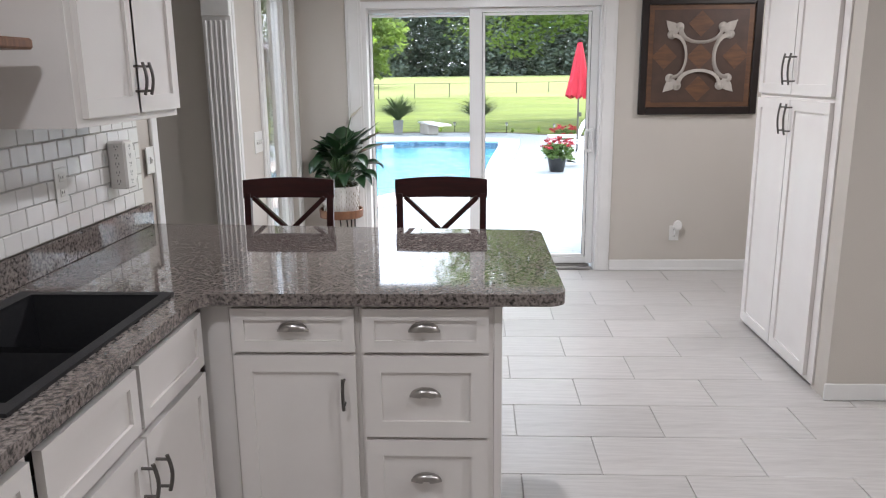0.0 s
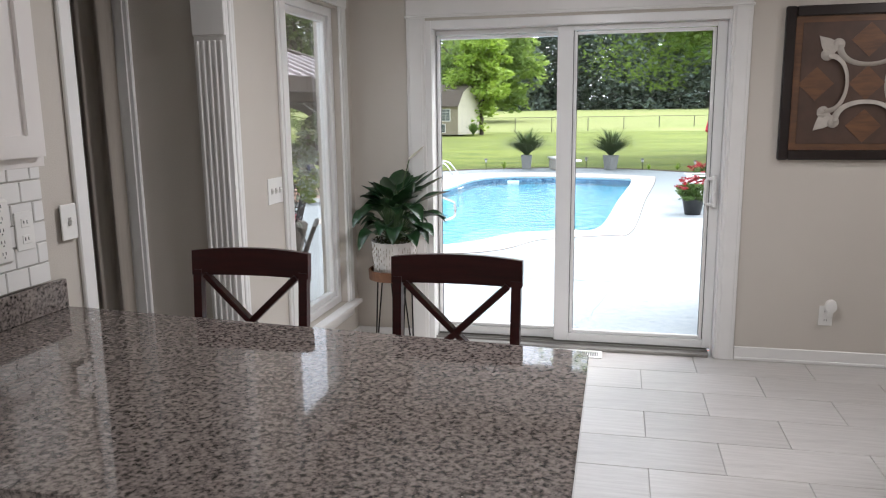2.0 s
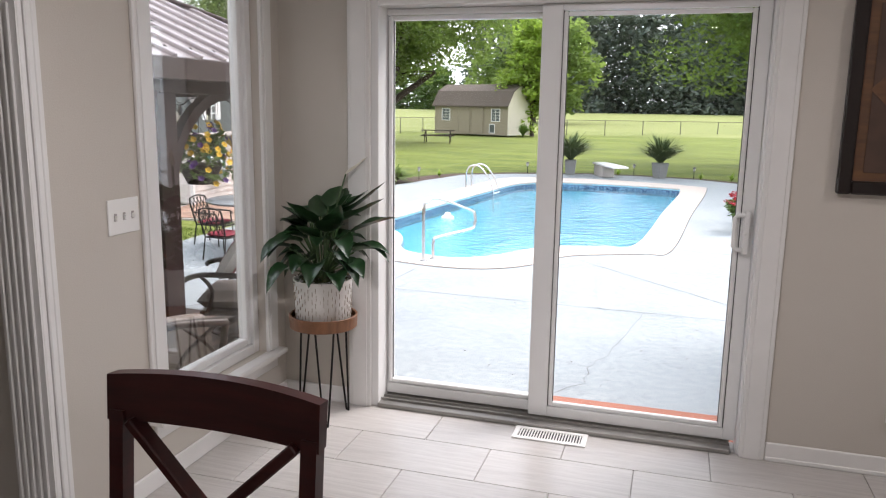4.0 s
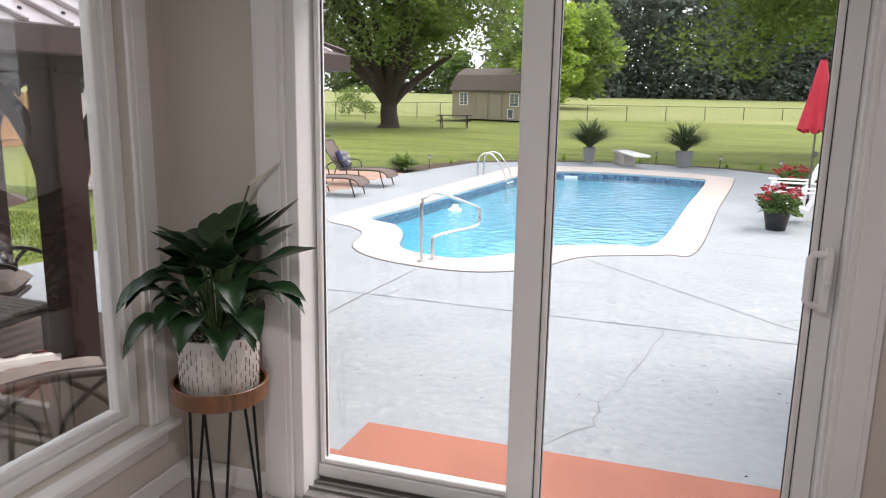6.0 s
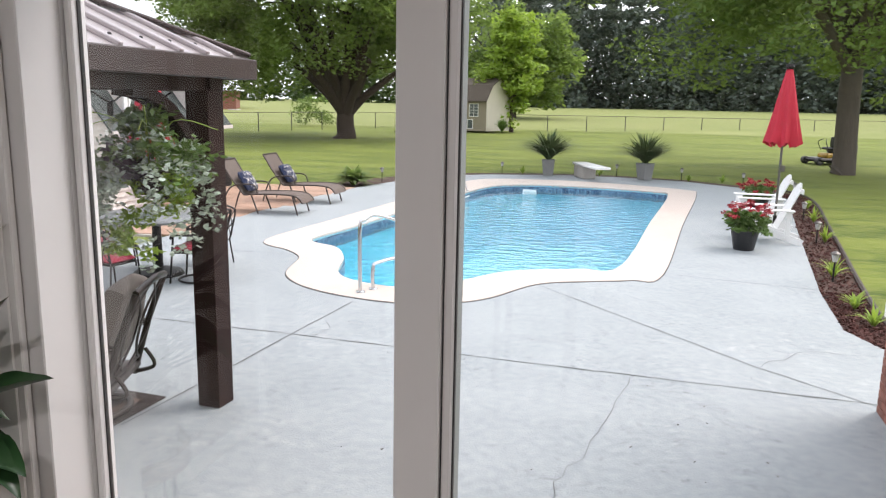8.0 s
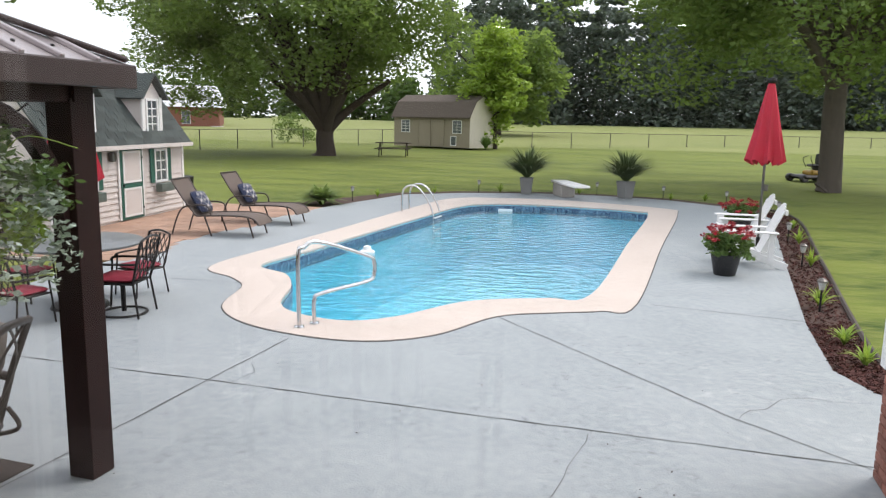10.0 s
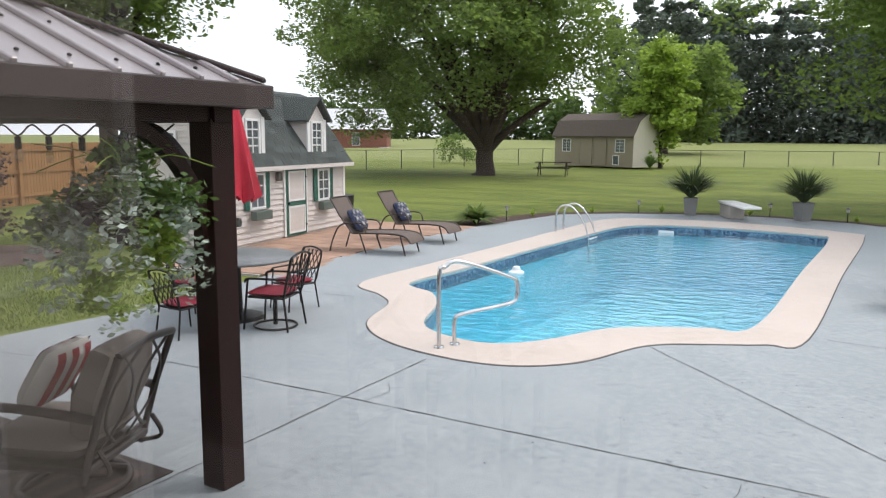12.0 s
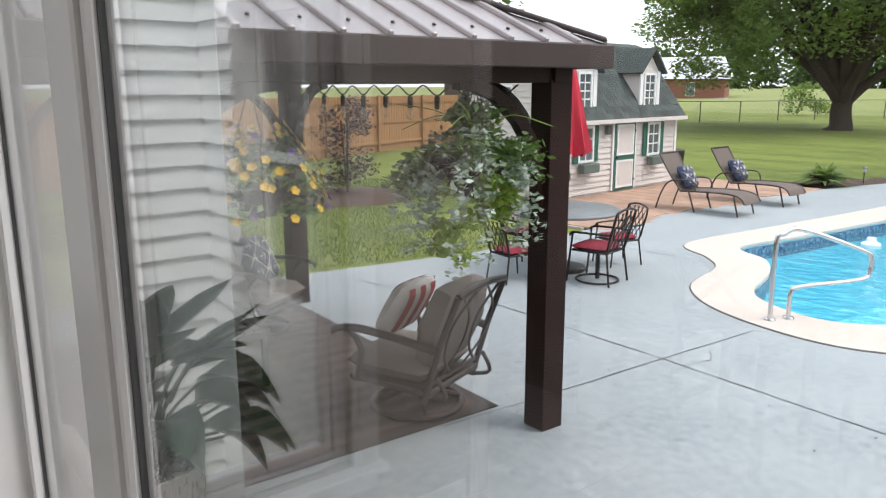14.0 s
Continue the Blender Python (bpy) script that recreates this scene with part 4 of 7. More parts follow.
# counter stools with X backs
def stool(m):
    ob = thing("bar_stool", "dark mahogany counter stool with an X back", "stool", m, "stools at the peninsula")
    for s in (-1, 1):
        part("back_post", Geo().tube([(s * 0.19, -0.02, 0.0), (s * 0.19, 0.0, 0.45), (s * 0.192, 0.0, 0.62), (s * 0.193, 0.022, 0.85), (s * 0.194, 0.036, 1.0)], 0.021, 4), DARKWOOD, ob)
        part("front_leg", Geo().beam((s * 0.19, -0.40, 0), (s * 0.19, -0.385, 0.60), 0.036, 0.036, 0.004), DARKWOOD, ob)
        part("seat_rail", Geo().beam((s * 0.19, -0.385, 0.56), (s * 0.19, 0.0, 0.56), 0.022, 0.06), DARKWOOD, ob)
        part("stretcher", Geo().beam((s * 0.19, -0.39, 0.25), (s * 0.19, -0.01, 0.25), 0.02, 0.03), DARKWOOD, ob)
        g = Geo().beam((s * 0.168, 0.031, 0.985), (-s * 0.165, 0.008, 0.67), 0.018 + 0.004 * (s > 0), 0.034, 0.003, (0, 1, 0))
        part("cross_slat", g, DARKWOOD, ob)
    g, n = Geo(), 10
    v, f = [], []
    for i in range(n + 1):
        x = -0.213 + 0.426 * i / n
        bow = 0.022 * (1 - (x / 0.213) ** 2)
        crown = 0.010 * (1 - (x / 0.213) ** 2)
        for y, z in ((0.020, 0.982), (0.047, 0.985), (0.056, 1.064 + crown), (0.026, 1.066 + crown)):
            v.append((x, y + bow, z))
    for i in range(n):
        for j in range(4):
            f.append((i * 4 + j, i * 4 + (j + 1) % 4, (i + 1) * 4 + (j + 1) % 4, (i + 1) * 4 + j))
    f += [(0, 1, 2, 3), tuple(n * 4 + k for k in (3, 2, 1, 0))]
    part("top_rail", g.add(v, f), DARKWOOD, ob, "", 35)
    part("back_rail", Geo().beam((-0.175, 0.006, 0.66), (0.175, 0.006, 0.66), 0.024, 0.035, 0.003), DARKWOOD, ob)
    part("seat", Geo().cushion(-0.215, -0.42, 0.59, 0.215, 0.02, 0.645, None, 8, 0.2), mat("seat_leather", (0.04, 0.02, 0.015), 0.4), ob, "dark padded seat", 60)
    part("footrest", Geo().beam((-0.18, -0.392, 0.2), (0.18, -0.392, 0.2), 0.022, 0.04), DARKWOOD, ob)
    return ob


st = stool(pose(-0.83, 3.385, 0, 0, 0, 0))
copy_thing(st, pose(-0.118, 3.385, 0, 0, 0, -1))

# peace lily on a hairpin stand
stand = thing("plant_stand", "round wooden plant stand on black hairpin legs", "plant stand", pose(-0.985, 5.635, 0))
part("top", Geo().lathe([(0.0, 0.478), (0.16, 0.478), (0.165, 0.482), (0.165, 0.507), (0.16, 0.511), (0.0, 0.511)], 32), OAK, stand, "", 40)
part("rim", Geo().lathe([(0.158, 0.505), (0.166, 0.505), (0.168, 0.54), (0.164, 0.543), (0.156, 0.54)], 36, None, False), OAK, stand, "", 40)
for k in range(3):
    a = radians(-62 + 120 * k)
    c, s_ = math.cos(a), math.sin(a)
    pts = [(0.10 * c - 0.045 * s_, 0.10 * s_ + 0.045 * c, 0.478), (0.135 * c - 0.012 * s_, 0.135 * s_ + 0.012 * c, 0.03), (0.14 * c, 0.14 * s_, 0.006), (0.135 * c + 0.012 * s_, 0.135 * s_ - 0.012 * c, 0.03), (0.10 * c + 0.045 * s_, 0.10 * s_ - 0.045 * c, 0.478)]
    part("hairpin_leg", Geo().tube(curve_pts(pts, 5, False), 0.0055, 6), BLACK_METAL, stand, "", 60)
pot = thing("plant_pot", "white ribbed ceramic pot with a leafy peace lily", "plant pot", pose(-0.985, 5.635, 0.512))
part("vase", Geo().lathe([(0.0, 0.0), (0.125, 0.0), (0.134, 0.01), (0.143, 0.20), (0.146, 0.208), (0.138, 0.208), (0.134, 0.18), (0.0, 0.178)], 40, None, False), mat("white_ceramic", (0.76, 0.74, 0.71), 0.55, second=(0.70, 0.68, 0.65), scale=9, bump=0.3, bump_scale=40), pot, "", 40)
g = Geo()
for k in range(46):
    for row in range(5):
        if rnd.random() < 0.12:
            continue
        a, h = 2 * math.pi * (k + rnd.uniform(-0.15, 0.15)) / 46, rnd.uniform(0.016, 0.027)
        z = 0.012 + row * 0.038 + (0.019 if k % 2 else 0.0) + rnd.uniform(-0.004, 0.004)
        if z + h > 0.202:
            continue
        r = 0.1340 + 0.0097 * (z + h / 2) / 0.21 + 0.001
        g.box(-0.0009, -0.0012, 0, 0.0009, 0.0012, h, pose(r * math.cos(a), r * math.sin(a), z, 0, 0, math.degrees(a) + 90))
tagged(part("incised_pattern", g, mat("tan_line", (0.35, 0.28, 0.2), 0.7), pot, "short tan incised dashes"), kind="stuff")
g = Geo()
for k in range(500):
    a, r = rnd.uniform(0, 6.28), 0.135 * rnd.random() ** 0.5
    x, y, z = r * math.cos(a), r * math.sin(a), 0.185 + rnd.uniform(0, 0.035)
    d = Vector((rnd.uniform(-1, 1), rnd.uniform(-1, 1), rnd.uniform(0, 1))) * 0.022
    e = Vector((rnd.uniform(-1, 1), rnd.uniform(-1, 1), 0)) * 0.008
    p = Vector((x, y, z))
    g.add([p - e, p + e, p + d], [(0, 1, 2)])
part("moss", g, mat("moss", (0.06, 0.075, 0.02), 0.95, second=(0.04, 0.03, 0.015), scale=20, island=0.4), pot, "green and brown moss")
LEAF = mat("lily_leaf", (0.016, 0.048, 0.016), 0.30, second=(0.009, 0.028, 0.011), scale=8, island=0.35, fine=((0.028, 0.078, 0.025), 30, 0.4))


def lily_leaf(g, stems, az, reach, height, length, wid, droop):
    base = Vector((0.03 * math.cos(az), 0.03 * math.sin(az), 0.19))
    d = Vector((math.cos(az), math.sin(az), 0))
    tip = base + d * reach + Vector((0, 0, height))
    stems.tube(curve_pts([base, base + d * reach * 0.35 + Vector((0, 0, height * 0.6)), tip], 4, False), 0.004, 5)
    v, f, n = [], [], 8
    side = Vector((-d.y, d.x, 0))
    for i in range(n + 1):
        t = i / n
        c = tip + d * (length * t * (1 - 0.25 * droop * t)) + Vector((0, 0, length * (0.45 * t - droop * t * t)))
        hw = wid * math.sin(math.pi * min(1, t * 0.97 + 0.03) ** 0.62) ** 0.8
        wave = 0.10 * math.sin(9 * t + az * 3)
        for s, up in ((-1, 0.42 + wave), (-0.5, 0.13), (0, 0), (0.5, 0.13), (1, 0.42 - wave)):
            v.append(c + side * (s * hw * 0.94) + Vector((0, 0, up * hw)))
    for i in range(n):
        for j in range(4):
            f.append((i * 5 + j, i * 5 + j + 1, i * 5 + j + 6, i * 5 + j + 5))
    g.add(v, f)


STEM = mat("stem", (0.05, 0.10, 0.03), 0.5)
for k in range(54):
    az = k * 2.399 + rnd.uniform(-0.35, 0.35)
    u = (k + 0.5) / 54
    reach, height = 0.02 + 0.13 * u + rnd.uniform(0, 0.05), 0.34 - 0.24 * u + rnd.uniform(-0.05, 0.05)
    g = Geo()
    inward = math.sin(az) > 0.3 or math.cos(az) < -0.5
    stem = Geo()
    droop = (-0.5 + 1.5 * u if u < 0.4 else 0.25 + 0.45 * u) + rnd.uniform(-0.1, 0.35)
    lily_leaf(g, stem, az, reach * (0.5 if inward else 1), height, rnd.uniform(0.16, 0.23) * (0.7 if inward else 1), rnd.uniform(0.050, 0.070), droop)
    part("stem", stem, STEM, pot, "", 60)
    part("leaf", g, LEAF, pot, "", 60)
g = Geo()
stem = Geo()
lily_leaf(g, stem, 0.9, 0.10, 0.52, 0.13, 0.018, -0.3)
part("spathe", g, mat("spathe", (0.55, 0.52, 0.42), 0.5), pot, "single cream spathe", 60)
part("stem", stem, STEM, pot, "", 60)
# ceiling rings of the lamps; the last three belong to added fill
for lx, ly, watts in ROOM_AND_FILL_LIGHTS:
    dl = thing("ceiling_light", "round white ring of a ceiling or added fill lamp", "ceiling light", pose(lx, ly, CZ - 0.012), "room downlights")
    part("trim_ring", Geo().lathe([(0.075, 0.0), (0.098, 0.0), (0.098, 0.011), (0.075, 0.011)], 28, None, False), WHITE_PAINT, dl)
# the yard, laid out along the pool and turned into the house's axes at the end
before_yard = set(scene.objects)
PZ = -0.57
# ground, patio, beds
g = Geo()
g.add([(-400, -300, PZ - 0.06), (400, -300, PZ - 0.06), (400, 700, PZ - 0.06), (-400, 700, PZ - 0.06)], [(0, 1, 2, 3)])
POOL_OUT = [(-4.24, 15.0), (-3.62, 14.36), (-3.28, 13.9), (-3.06, 12.9), (-2.4, 12.25), (-1.36, 11.98), (-0.62, 12.32), (-0.07, 13.2), (0.55, 13.52), (1.05, 13.72), (1.47, 14.15), (2.22, 18.5), (3.12, 23.5), (2.95, 24.55), (0.7, 25.65), (-1.1, 25.75), (-2.45, 25.2), (-3.05, 22.6), (-3.55, 19.4), (-3.95, 17.0)]
POOL_IN = [(-3.6, 15.25), (-3.05, 14.75), (-2.72, 14.1), (-2.52, 13.25), (-2.2, 12.85), (-1.6, 12.65), (-1.1, 12.95), (-0.55, 13.72), (-0.05, 14.02), (0.45, 14.2), (0.97, 14.55), (1.66, 18.6), (2.42, 23.1), (2.15, 23.85), (0.35, 24.4), (-1.1, 24.35), (-1.95, 23.5), (-2.5, 21.0), (-2.95, 18.8), (-3.35, 16.6)]
po, pi = [(p.x, p.y) for p in curve_pts([(x, y, 0) for x, y in POOL_OUT], 6)], [(p.x, p.y) for p in curve_pts([(x, y, 0) for x, y in POOL_IN], 6)]
PATIO = [(3.4, 6.05), (3.5, 11.2), (3.13, 11.55), (2.97, 12.1), (3.2, 13.7), (4.14, 18.4), (5.15, 23.3), (5.0, 25.2), (3.3, 26.85), (1.5, 27.5), (-0.2, 27.6), (-2.4, 26.9), (-3.9, 25.9), (-5.0, 22.4), (-5.4, 20), (-5.75, 16.3), (-5.9, 12.5), (-6.5, 10.1), (-7.2, 6.0)]


def ring_between(outline, hole, z0, z1, m_, name, label, cat):
    """A slab with a hole, triangulated."""
    bm = bmesh.new()
    loops = []
    for loop in (outline, hole):
        vs = [bm.verts.new((x, y, z1)) for x, y in loop]
        loops.append([bm.edges.new((vs[i], vs[(i + 1) % len(vs)])) for i in range(len(vs))])
    bmesh.ops.triangle_fill(bm, use_beauty=True, use_dissolve=False, edges=loops[0] + loops[1], normal=(0, 0, 1))
    ret = bmesh.ops.extrude_face_region(bm, geom=bm.faces[:])
    for v in ret["geom"]:
        if isinstance(v, bmesh.types.BMVert):
            v.co.z = z0
    bmesh.ops.recalc_face_normals(bm, faces=bm.faces[:])
    me = bpy.data.meshes.new(name)
    bm.to_mesh(me)
    bm.free()
    me.materials.append(m_)
    return tagged(new(name, me), label, cat, "", "structure")


BIG = [(400, -300), (400, 700), (-400, 700), (-400, -300)]
HOLE = [(4.0, -2.1), (4.4, 26), (1.6, 27.4), (-0.2, 27.4), (-2.3, 26.7), (-3.7, 25.7), (-4.8, 22.3), (-5.6, 16.3), (-5.7, 12.5), (-6.3, 10.1), (-7.0, 6.2), (-7.0, -2.1)]
ring_between(BIG, po[::-1], PZ - 0.6, PZ - 0.05, GRASS, "ground", "mown green lawn reaching to the horizon", "lawn")
ring_between(PATIO, po[::-1], PZ - 0.3, PZ, CONCRETE, "patio", "weathered blue-grey painted concrete pool deck", "patio")
solid("coping", Geo().ring(po, pi, PZ - 0.08, PZ + 0.012), COPING, "cream textured concrete pool coping", "coping", **S)
solid("field", Geo().add([(x, y, z) for x in (-400, 400) for y, z in ((67.5, PZ - 0.04), (70, PZ + 0.25), (126, PZ + 1.5), (600, PZ + 2.0))], [(0, 4, 5, 1), (1, 5, 6, 2), (2, 6, 7, 3)]), FIELD, "tall meadow grass beyond the fence", "field", **S)
gap = []
for i in range(len(po)):
    t_ = (Vector(po[(i + 1) % len(po)]) - Vector(po[i - 1])).normalized()
    gap.append((po[i][0] + t_.y * 0.014, po[i][1] - t_.x * 0.014))
solid("coping_joint", Geo().ring(gap, po, PZ - 0.02, PZ + 0.004), CRACK, "dark expansion joint round the coping", "joint", **S)
debris = Geo()
for k in range(70):
    x, y, w = rnd.uniform(-3.5, 2.9), rnd.uniform(7.2, 13.5), rnd.uniform(0.003, 0.007)
    if (x + 1.3) ** 2 + (y - 13.3) ** 2 > 4:
        debris.box(-w, -w * 0.5, 0, w, w * 0.5, 0.004, pose(x, y, PZ + 0.001, 0, 0, rnd.uniform(0, 180)))
solid("patio_debris", debris, SOIL, "tiny scattered bits of leaf and grit", "debris", kind="stuff")
# pool shell and water
po2 = pi
g = Geo()
n = len(pi)
g.add([(x, y, PZ - 0.02) for x, y in pi] + [(x, y, PZ - 1.5) for x, y in pi], [(i, n + i, n + (i + 1) % n, (i + 1) % n) for i in range(n)] + [tuple(range(n, 2 * n))])
solid("pool_shell", g, LINER, "light blue vinyl pool liner", "pool", **S)
solid("water", Geo().add([(x * 1.0, y, PZ - 0.13) for x, y in pi], [tuple(range(n))]), WATER, "clear rippled turquoise pool water", "water", **S)
cx_, cy_ = -0.4, 18.5
shr = lambda k: [(cx_ + (x - cx_) * k, cy_ + (y - cy_) * k) for x, y in pi]
solid("pool_band", Geo().ring(shr(0.9995), shr(0.996), PZ - 0.24, PZ - 0.05), BAND, "blue mosaic band at the waterline", "pool tile", **S)
# trees
nrng = np.random.RandomState(11)


def leaf_mesh(name, centres, radii, per, size, m_, flatten=0.6, droop=0.0):
    """Many small bent leaves gathered in clumps round the centres."""
    c = np.repeat(np.asarray(centres, float), per, axis=0)
    rr = np.repeat(np.asarray(radii, float), per)[:, None]
    n = len(c)
    d = nrng.normal(size=(n, 3))
    d /= np.linalg.norm(d, axis=1)[:, None]
    d[:, 2] *= flatten
    p = c + d * rr * nrng.uniform(0.25, 1.0, (n, 1)) ** 0.6
    p[:, 2] -= droop * nrng.uniform(0, 1, n) ** 2
    a = nrng.normal(size=(n, 3))
    a[:, 2] *= 0.45
    a /= np.linalg.norm(a, axis=1)[:, None]
    b = np.cross(a, nrng.normal(size=(n, 3)) * (0.5, 0.5, 1) + (0, 0, 0.7))
    b /= np.linalg.norm(b, axis=1)[:, None] + 1e-9
    s = size * nrng.uniform(0.6, 1.3, (n, 1))
    v = np.stack([p - a * s * 0.5, p + b * s * 0.32 + a * s * 0.05, p + a * s * 0.55, p - b * s * 0.32 + a * s * 0.05], axis=1).reshape(-1, 3)
    me = bpy.data.meshes.new(name)
    me.vertices.add(4 * n)
    me.vertices.foreach_set("co", v.ravel())
    me.loops.add(4 * n)
    me.loops.foreach_set("vertex_index", np.arange(4 * n))
    me.polygons.add(n)
    me.polygons.foreach_set("loop_start", np.arange(0, 4 * n, 4))
    me.polygons.foreach_set("loop_total", np.full(n, 4))
    me.materials.append(m_)
    me.update(calc_edges=True)
    return me


def foliage(name, c1, c2, translucent=0.35):
    m = mat(name, c1, 0.6, second=c2, scale=0.7, island=0.4, spec=0.25)
    nd, ln = m.node_tree.nodes, m.node_tree.links
    p, out = nd["Principled BSDF"], nd["Material Output"]
    tr, mx = nd.new("ShaderNodeBsdfTranslucent"), nd.new("ShaderNodeMixShader")
    tr.inputs[0].default_value = (c1[0] * 1.3, c1[1] * 1.35, c1[2], 1)
    mx.inputs[0].default_value = translucent
    ln.new(p.outputs[0], mx.inputs[1])
    ln.new(tr.outputs[0], mx.inputs[2])
    ln.new(mx.outputs[0], out.inputs[0])
    return m


MAPLE = foliage("maple_leaf", (0.185, 0.25, 0.074), (0.09, 0.15, 0.044), 0.55)
LIME = foliage("lime_leaf", (0.30, 0.40, 0.07), (0.19, 0.29, 0.05))
PINE = foliage("pine_needles", (0.135, 0.165, 0.135), (0.068, 0.094, 0.078), 0.25)
FERN = foliage("fern_leaf", (0.13, 0.20, 0.06), (0.07, 0.125, 0.035))
SILVER = foliage("silver_leaf", (0.44, 0.50, 0.44), (0.26, 0.33, 0.26), 0.2)


def tree(label, x, y, trunk_r, fork, crown_c, crown_r, clumps, per, leaf, m_, bark, limbs=9, low=-1.0, clump_r=1.5, shell=0.45):
    ob = thing("tree", label, "tree", pose(x, y, PZ - 0.05))
    cc, cr = Vector(crown_c), Vector(crown_r)
    g = Geo().tube(curve_pts([(0, 0, -0.1), (0.05, 0, 0.25), (-0.03, 0.03, fork * 0.6), (0, 0, fork)], 4, False), [trunk_r * k for k in (1.55, 1.35, 1.2, 1.1, 1.05, 1.0, 0.98, 0.96, 0.95, 0.93, 0.92, 0.9, 0.9)], 14)
    part("trunk", g, bark, ob, "", 60)
    r_ = random.Random(int(x * 10 + y))
    g = Geo()
    for k in range(limbs):
        a = 2 * math.pi * k / limbs + r_.uniform(-0.3, 0.3)
        e = r_.uniform(0.1, 1.1)
        t = cc + Vector((cr.x * math.cos(a) * math.cos(e), cr.y * math.sin(a) * math.cos(e), cr.z * math.sin(e) * 0.9)) * 0.8
        s = Vector((0, 0, fork * r_.uniform(0.7, 1.0)))
        mid = s.lerp(t, 0.45) + Vector((r_.uniform(-.5, .5), r_.uniform(-.5, .5), r_.uniform(0.3, 1.2)))
        pts = curve_pts([s, mid, t], 5, False)
        g.tube(pts, [trunk_r * 0.58 * (1 - 0.9 * i / (len(pts) - 1)) + 0.01 for i in range(len(pts))], 7)
        for q in range(3):
            b0 = pts[3 + 2 * q]
            b1 = b0 + Vector((r_.uniform(-1, 1) * cr.x, r_.uniform(-1, 1) * cr.y, r_.uniform(-0.2, 0.6) * cr.z)) * 0.35
            g.tube([b0, b0.lerp(b1, 0.5) + Vector((0, 0, 0.2)), b1], [trunk_r * 0.16, trunk_r * 0.1, 0.012], 5)
    if trunk_r > 0.45:
        for k in range(5):
            a = 2 * math.pi * k / 5 + 0.35
            e = Vector((3.6 * math.cos(a), 3.6 * math.sin(a), fork + 2.8 + 0.8 * (k % 2)))
            s = Vector((0, 0, fork * 0.86))
            pts = curve_pts([s, s.lerp(e, 0.35) + Vector((0, 0, 0.25)), e], 5, False)
            g.tube(pts, [trunk_r * 0.62 * (1 - 0.6 * i / (len(pts) - 1)) for i in range(len(pts))], 8)
    part("limbs", g, bark, ob, "", 60)
    cs, rs = [], []
    while len(cs) < clumps:
        d = Vector((r_.gauss(0, 1), r_.gauss(0, 1), r_.gauss(0, 1))).normalized()
        if d.z < low:
            continue
        k = r_.uniform(shell, 1.0) * (0.86 + 0.22 * noise.noise(d * 2.3))
        c = cc + Vector((d.x * cr.x, d.y * cr.y, d.z * cr.z)) * k
        if trunk_r > 0.45 and c.xy.length < 4.0 and c.z < fork + 2.4:
            continue
        cs.append(c)
        rs.append(clump_r * r_.uniform(0.6, 1.25))
    crown = new("crown", leaf_mesh("crown", cs, rs, per, leaf, m_))
    crown.parent = ob
    return ob


tree("large spreading maple with dark forked trunk", -13.0, 46.3, 0.52, 1.4, (-2.1, 0, 7.9), (10.9, 9.5, 6.8), 450, 215, 0.24, MAPLE, BARK, 11, -0.93, 1.5)
tree("tall shade tree with a grey trunk and overhanging limbs", 8.95, 32.0, 0.36, 4.6, (-0.3, -0.5, 8.1), (9.6, 8.6, 6.6), 340, 260, 0.19, MAPLE, BARK_GREY, 11, -0.93, 1.4)
tree("bright lime-green young tree beside the shed", -5.1, 62.0, 0.15, 1.5, (0, 0, 5.0), (2.5, 2.5, 4.9), 130, 90, 0.36, LIME, BARK, 6, -1, 0.9, 0.2)
tree("shade tree behind the gazebo", -25.0, 31.0, 0.4, 4.0, (0, 0, 10.0), (6.5, 6.5, 5.6), 190, 130, 0.30, MAPLE, BARK, 7, -0.95, 1.6)
tree("light green tree behind the maple", -7.0, 84.0, 0.3, 3.0, (0, 0, 6.5), (7, 6, 6.5), 110, 90, 0.6, MAPLE, BARK, 6, -0.8, 2.0)

# far woods: one mass of conifers and one of broadleaf crowns
cs, rs = [], []
for k in range(300):
    x, y = nrng.uniform(-22, 130), nrng.uniform(128, 165)
    h = nrng.uniform(17, 22) + (y - 128) * 0.10
    for j in range(9):
        t = j / 8
        cs.append((x + nrng.uniform(-1, 1), y + nrng.uniform(-1, 1), PZ + 1.0 + t * h))
        rs.append(3.6 * (1.1 - t) + 0.9)
woods = new("far_woods", leaf_mesh("far_woods", cs, rs, 110, 0.85, PINE, 0.6))
tagged(woods, "dark pine woods behind the meadow", "woods", "", "stuff")
cs, rs = [], []
for k in range(70):
    x, y = nrng.uniform(-150, -10), nrng.uniform(165, 185)
    h = nrng.uniform(7, 11) if x < -20 else nrng.uniform(15, 19)
    for j in range(6):
        cs.append((x + nrng.uniform(-3, 3), y, PZ + h * (0.25 + 0.75 * j / 5)))
        rs.append(nrng.uniform(2.2, 4))
woods = new("far_woods", leaf_mesh("far_woods", cs, rs, 40, 1.5, foliage("far_leaf", (0.08, 0.13, 0.035), (0.05, 0.09, 0.025)), 0.8))
tagged(woods, "pale broadleaf woods along the horizon", "woods", "", "stuff")

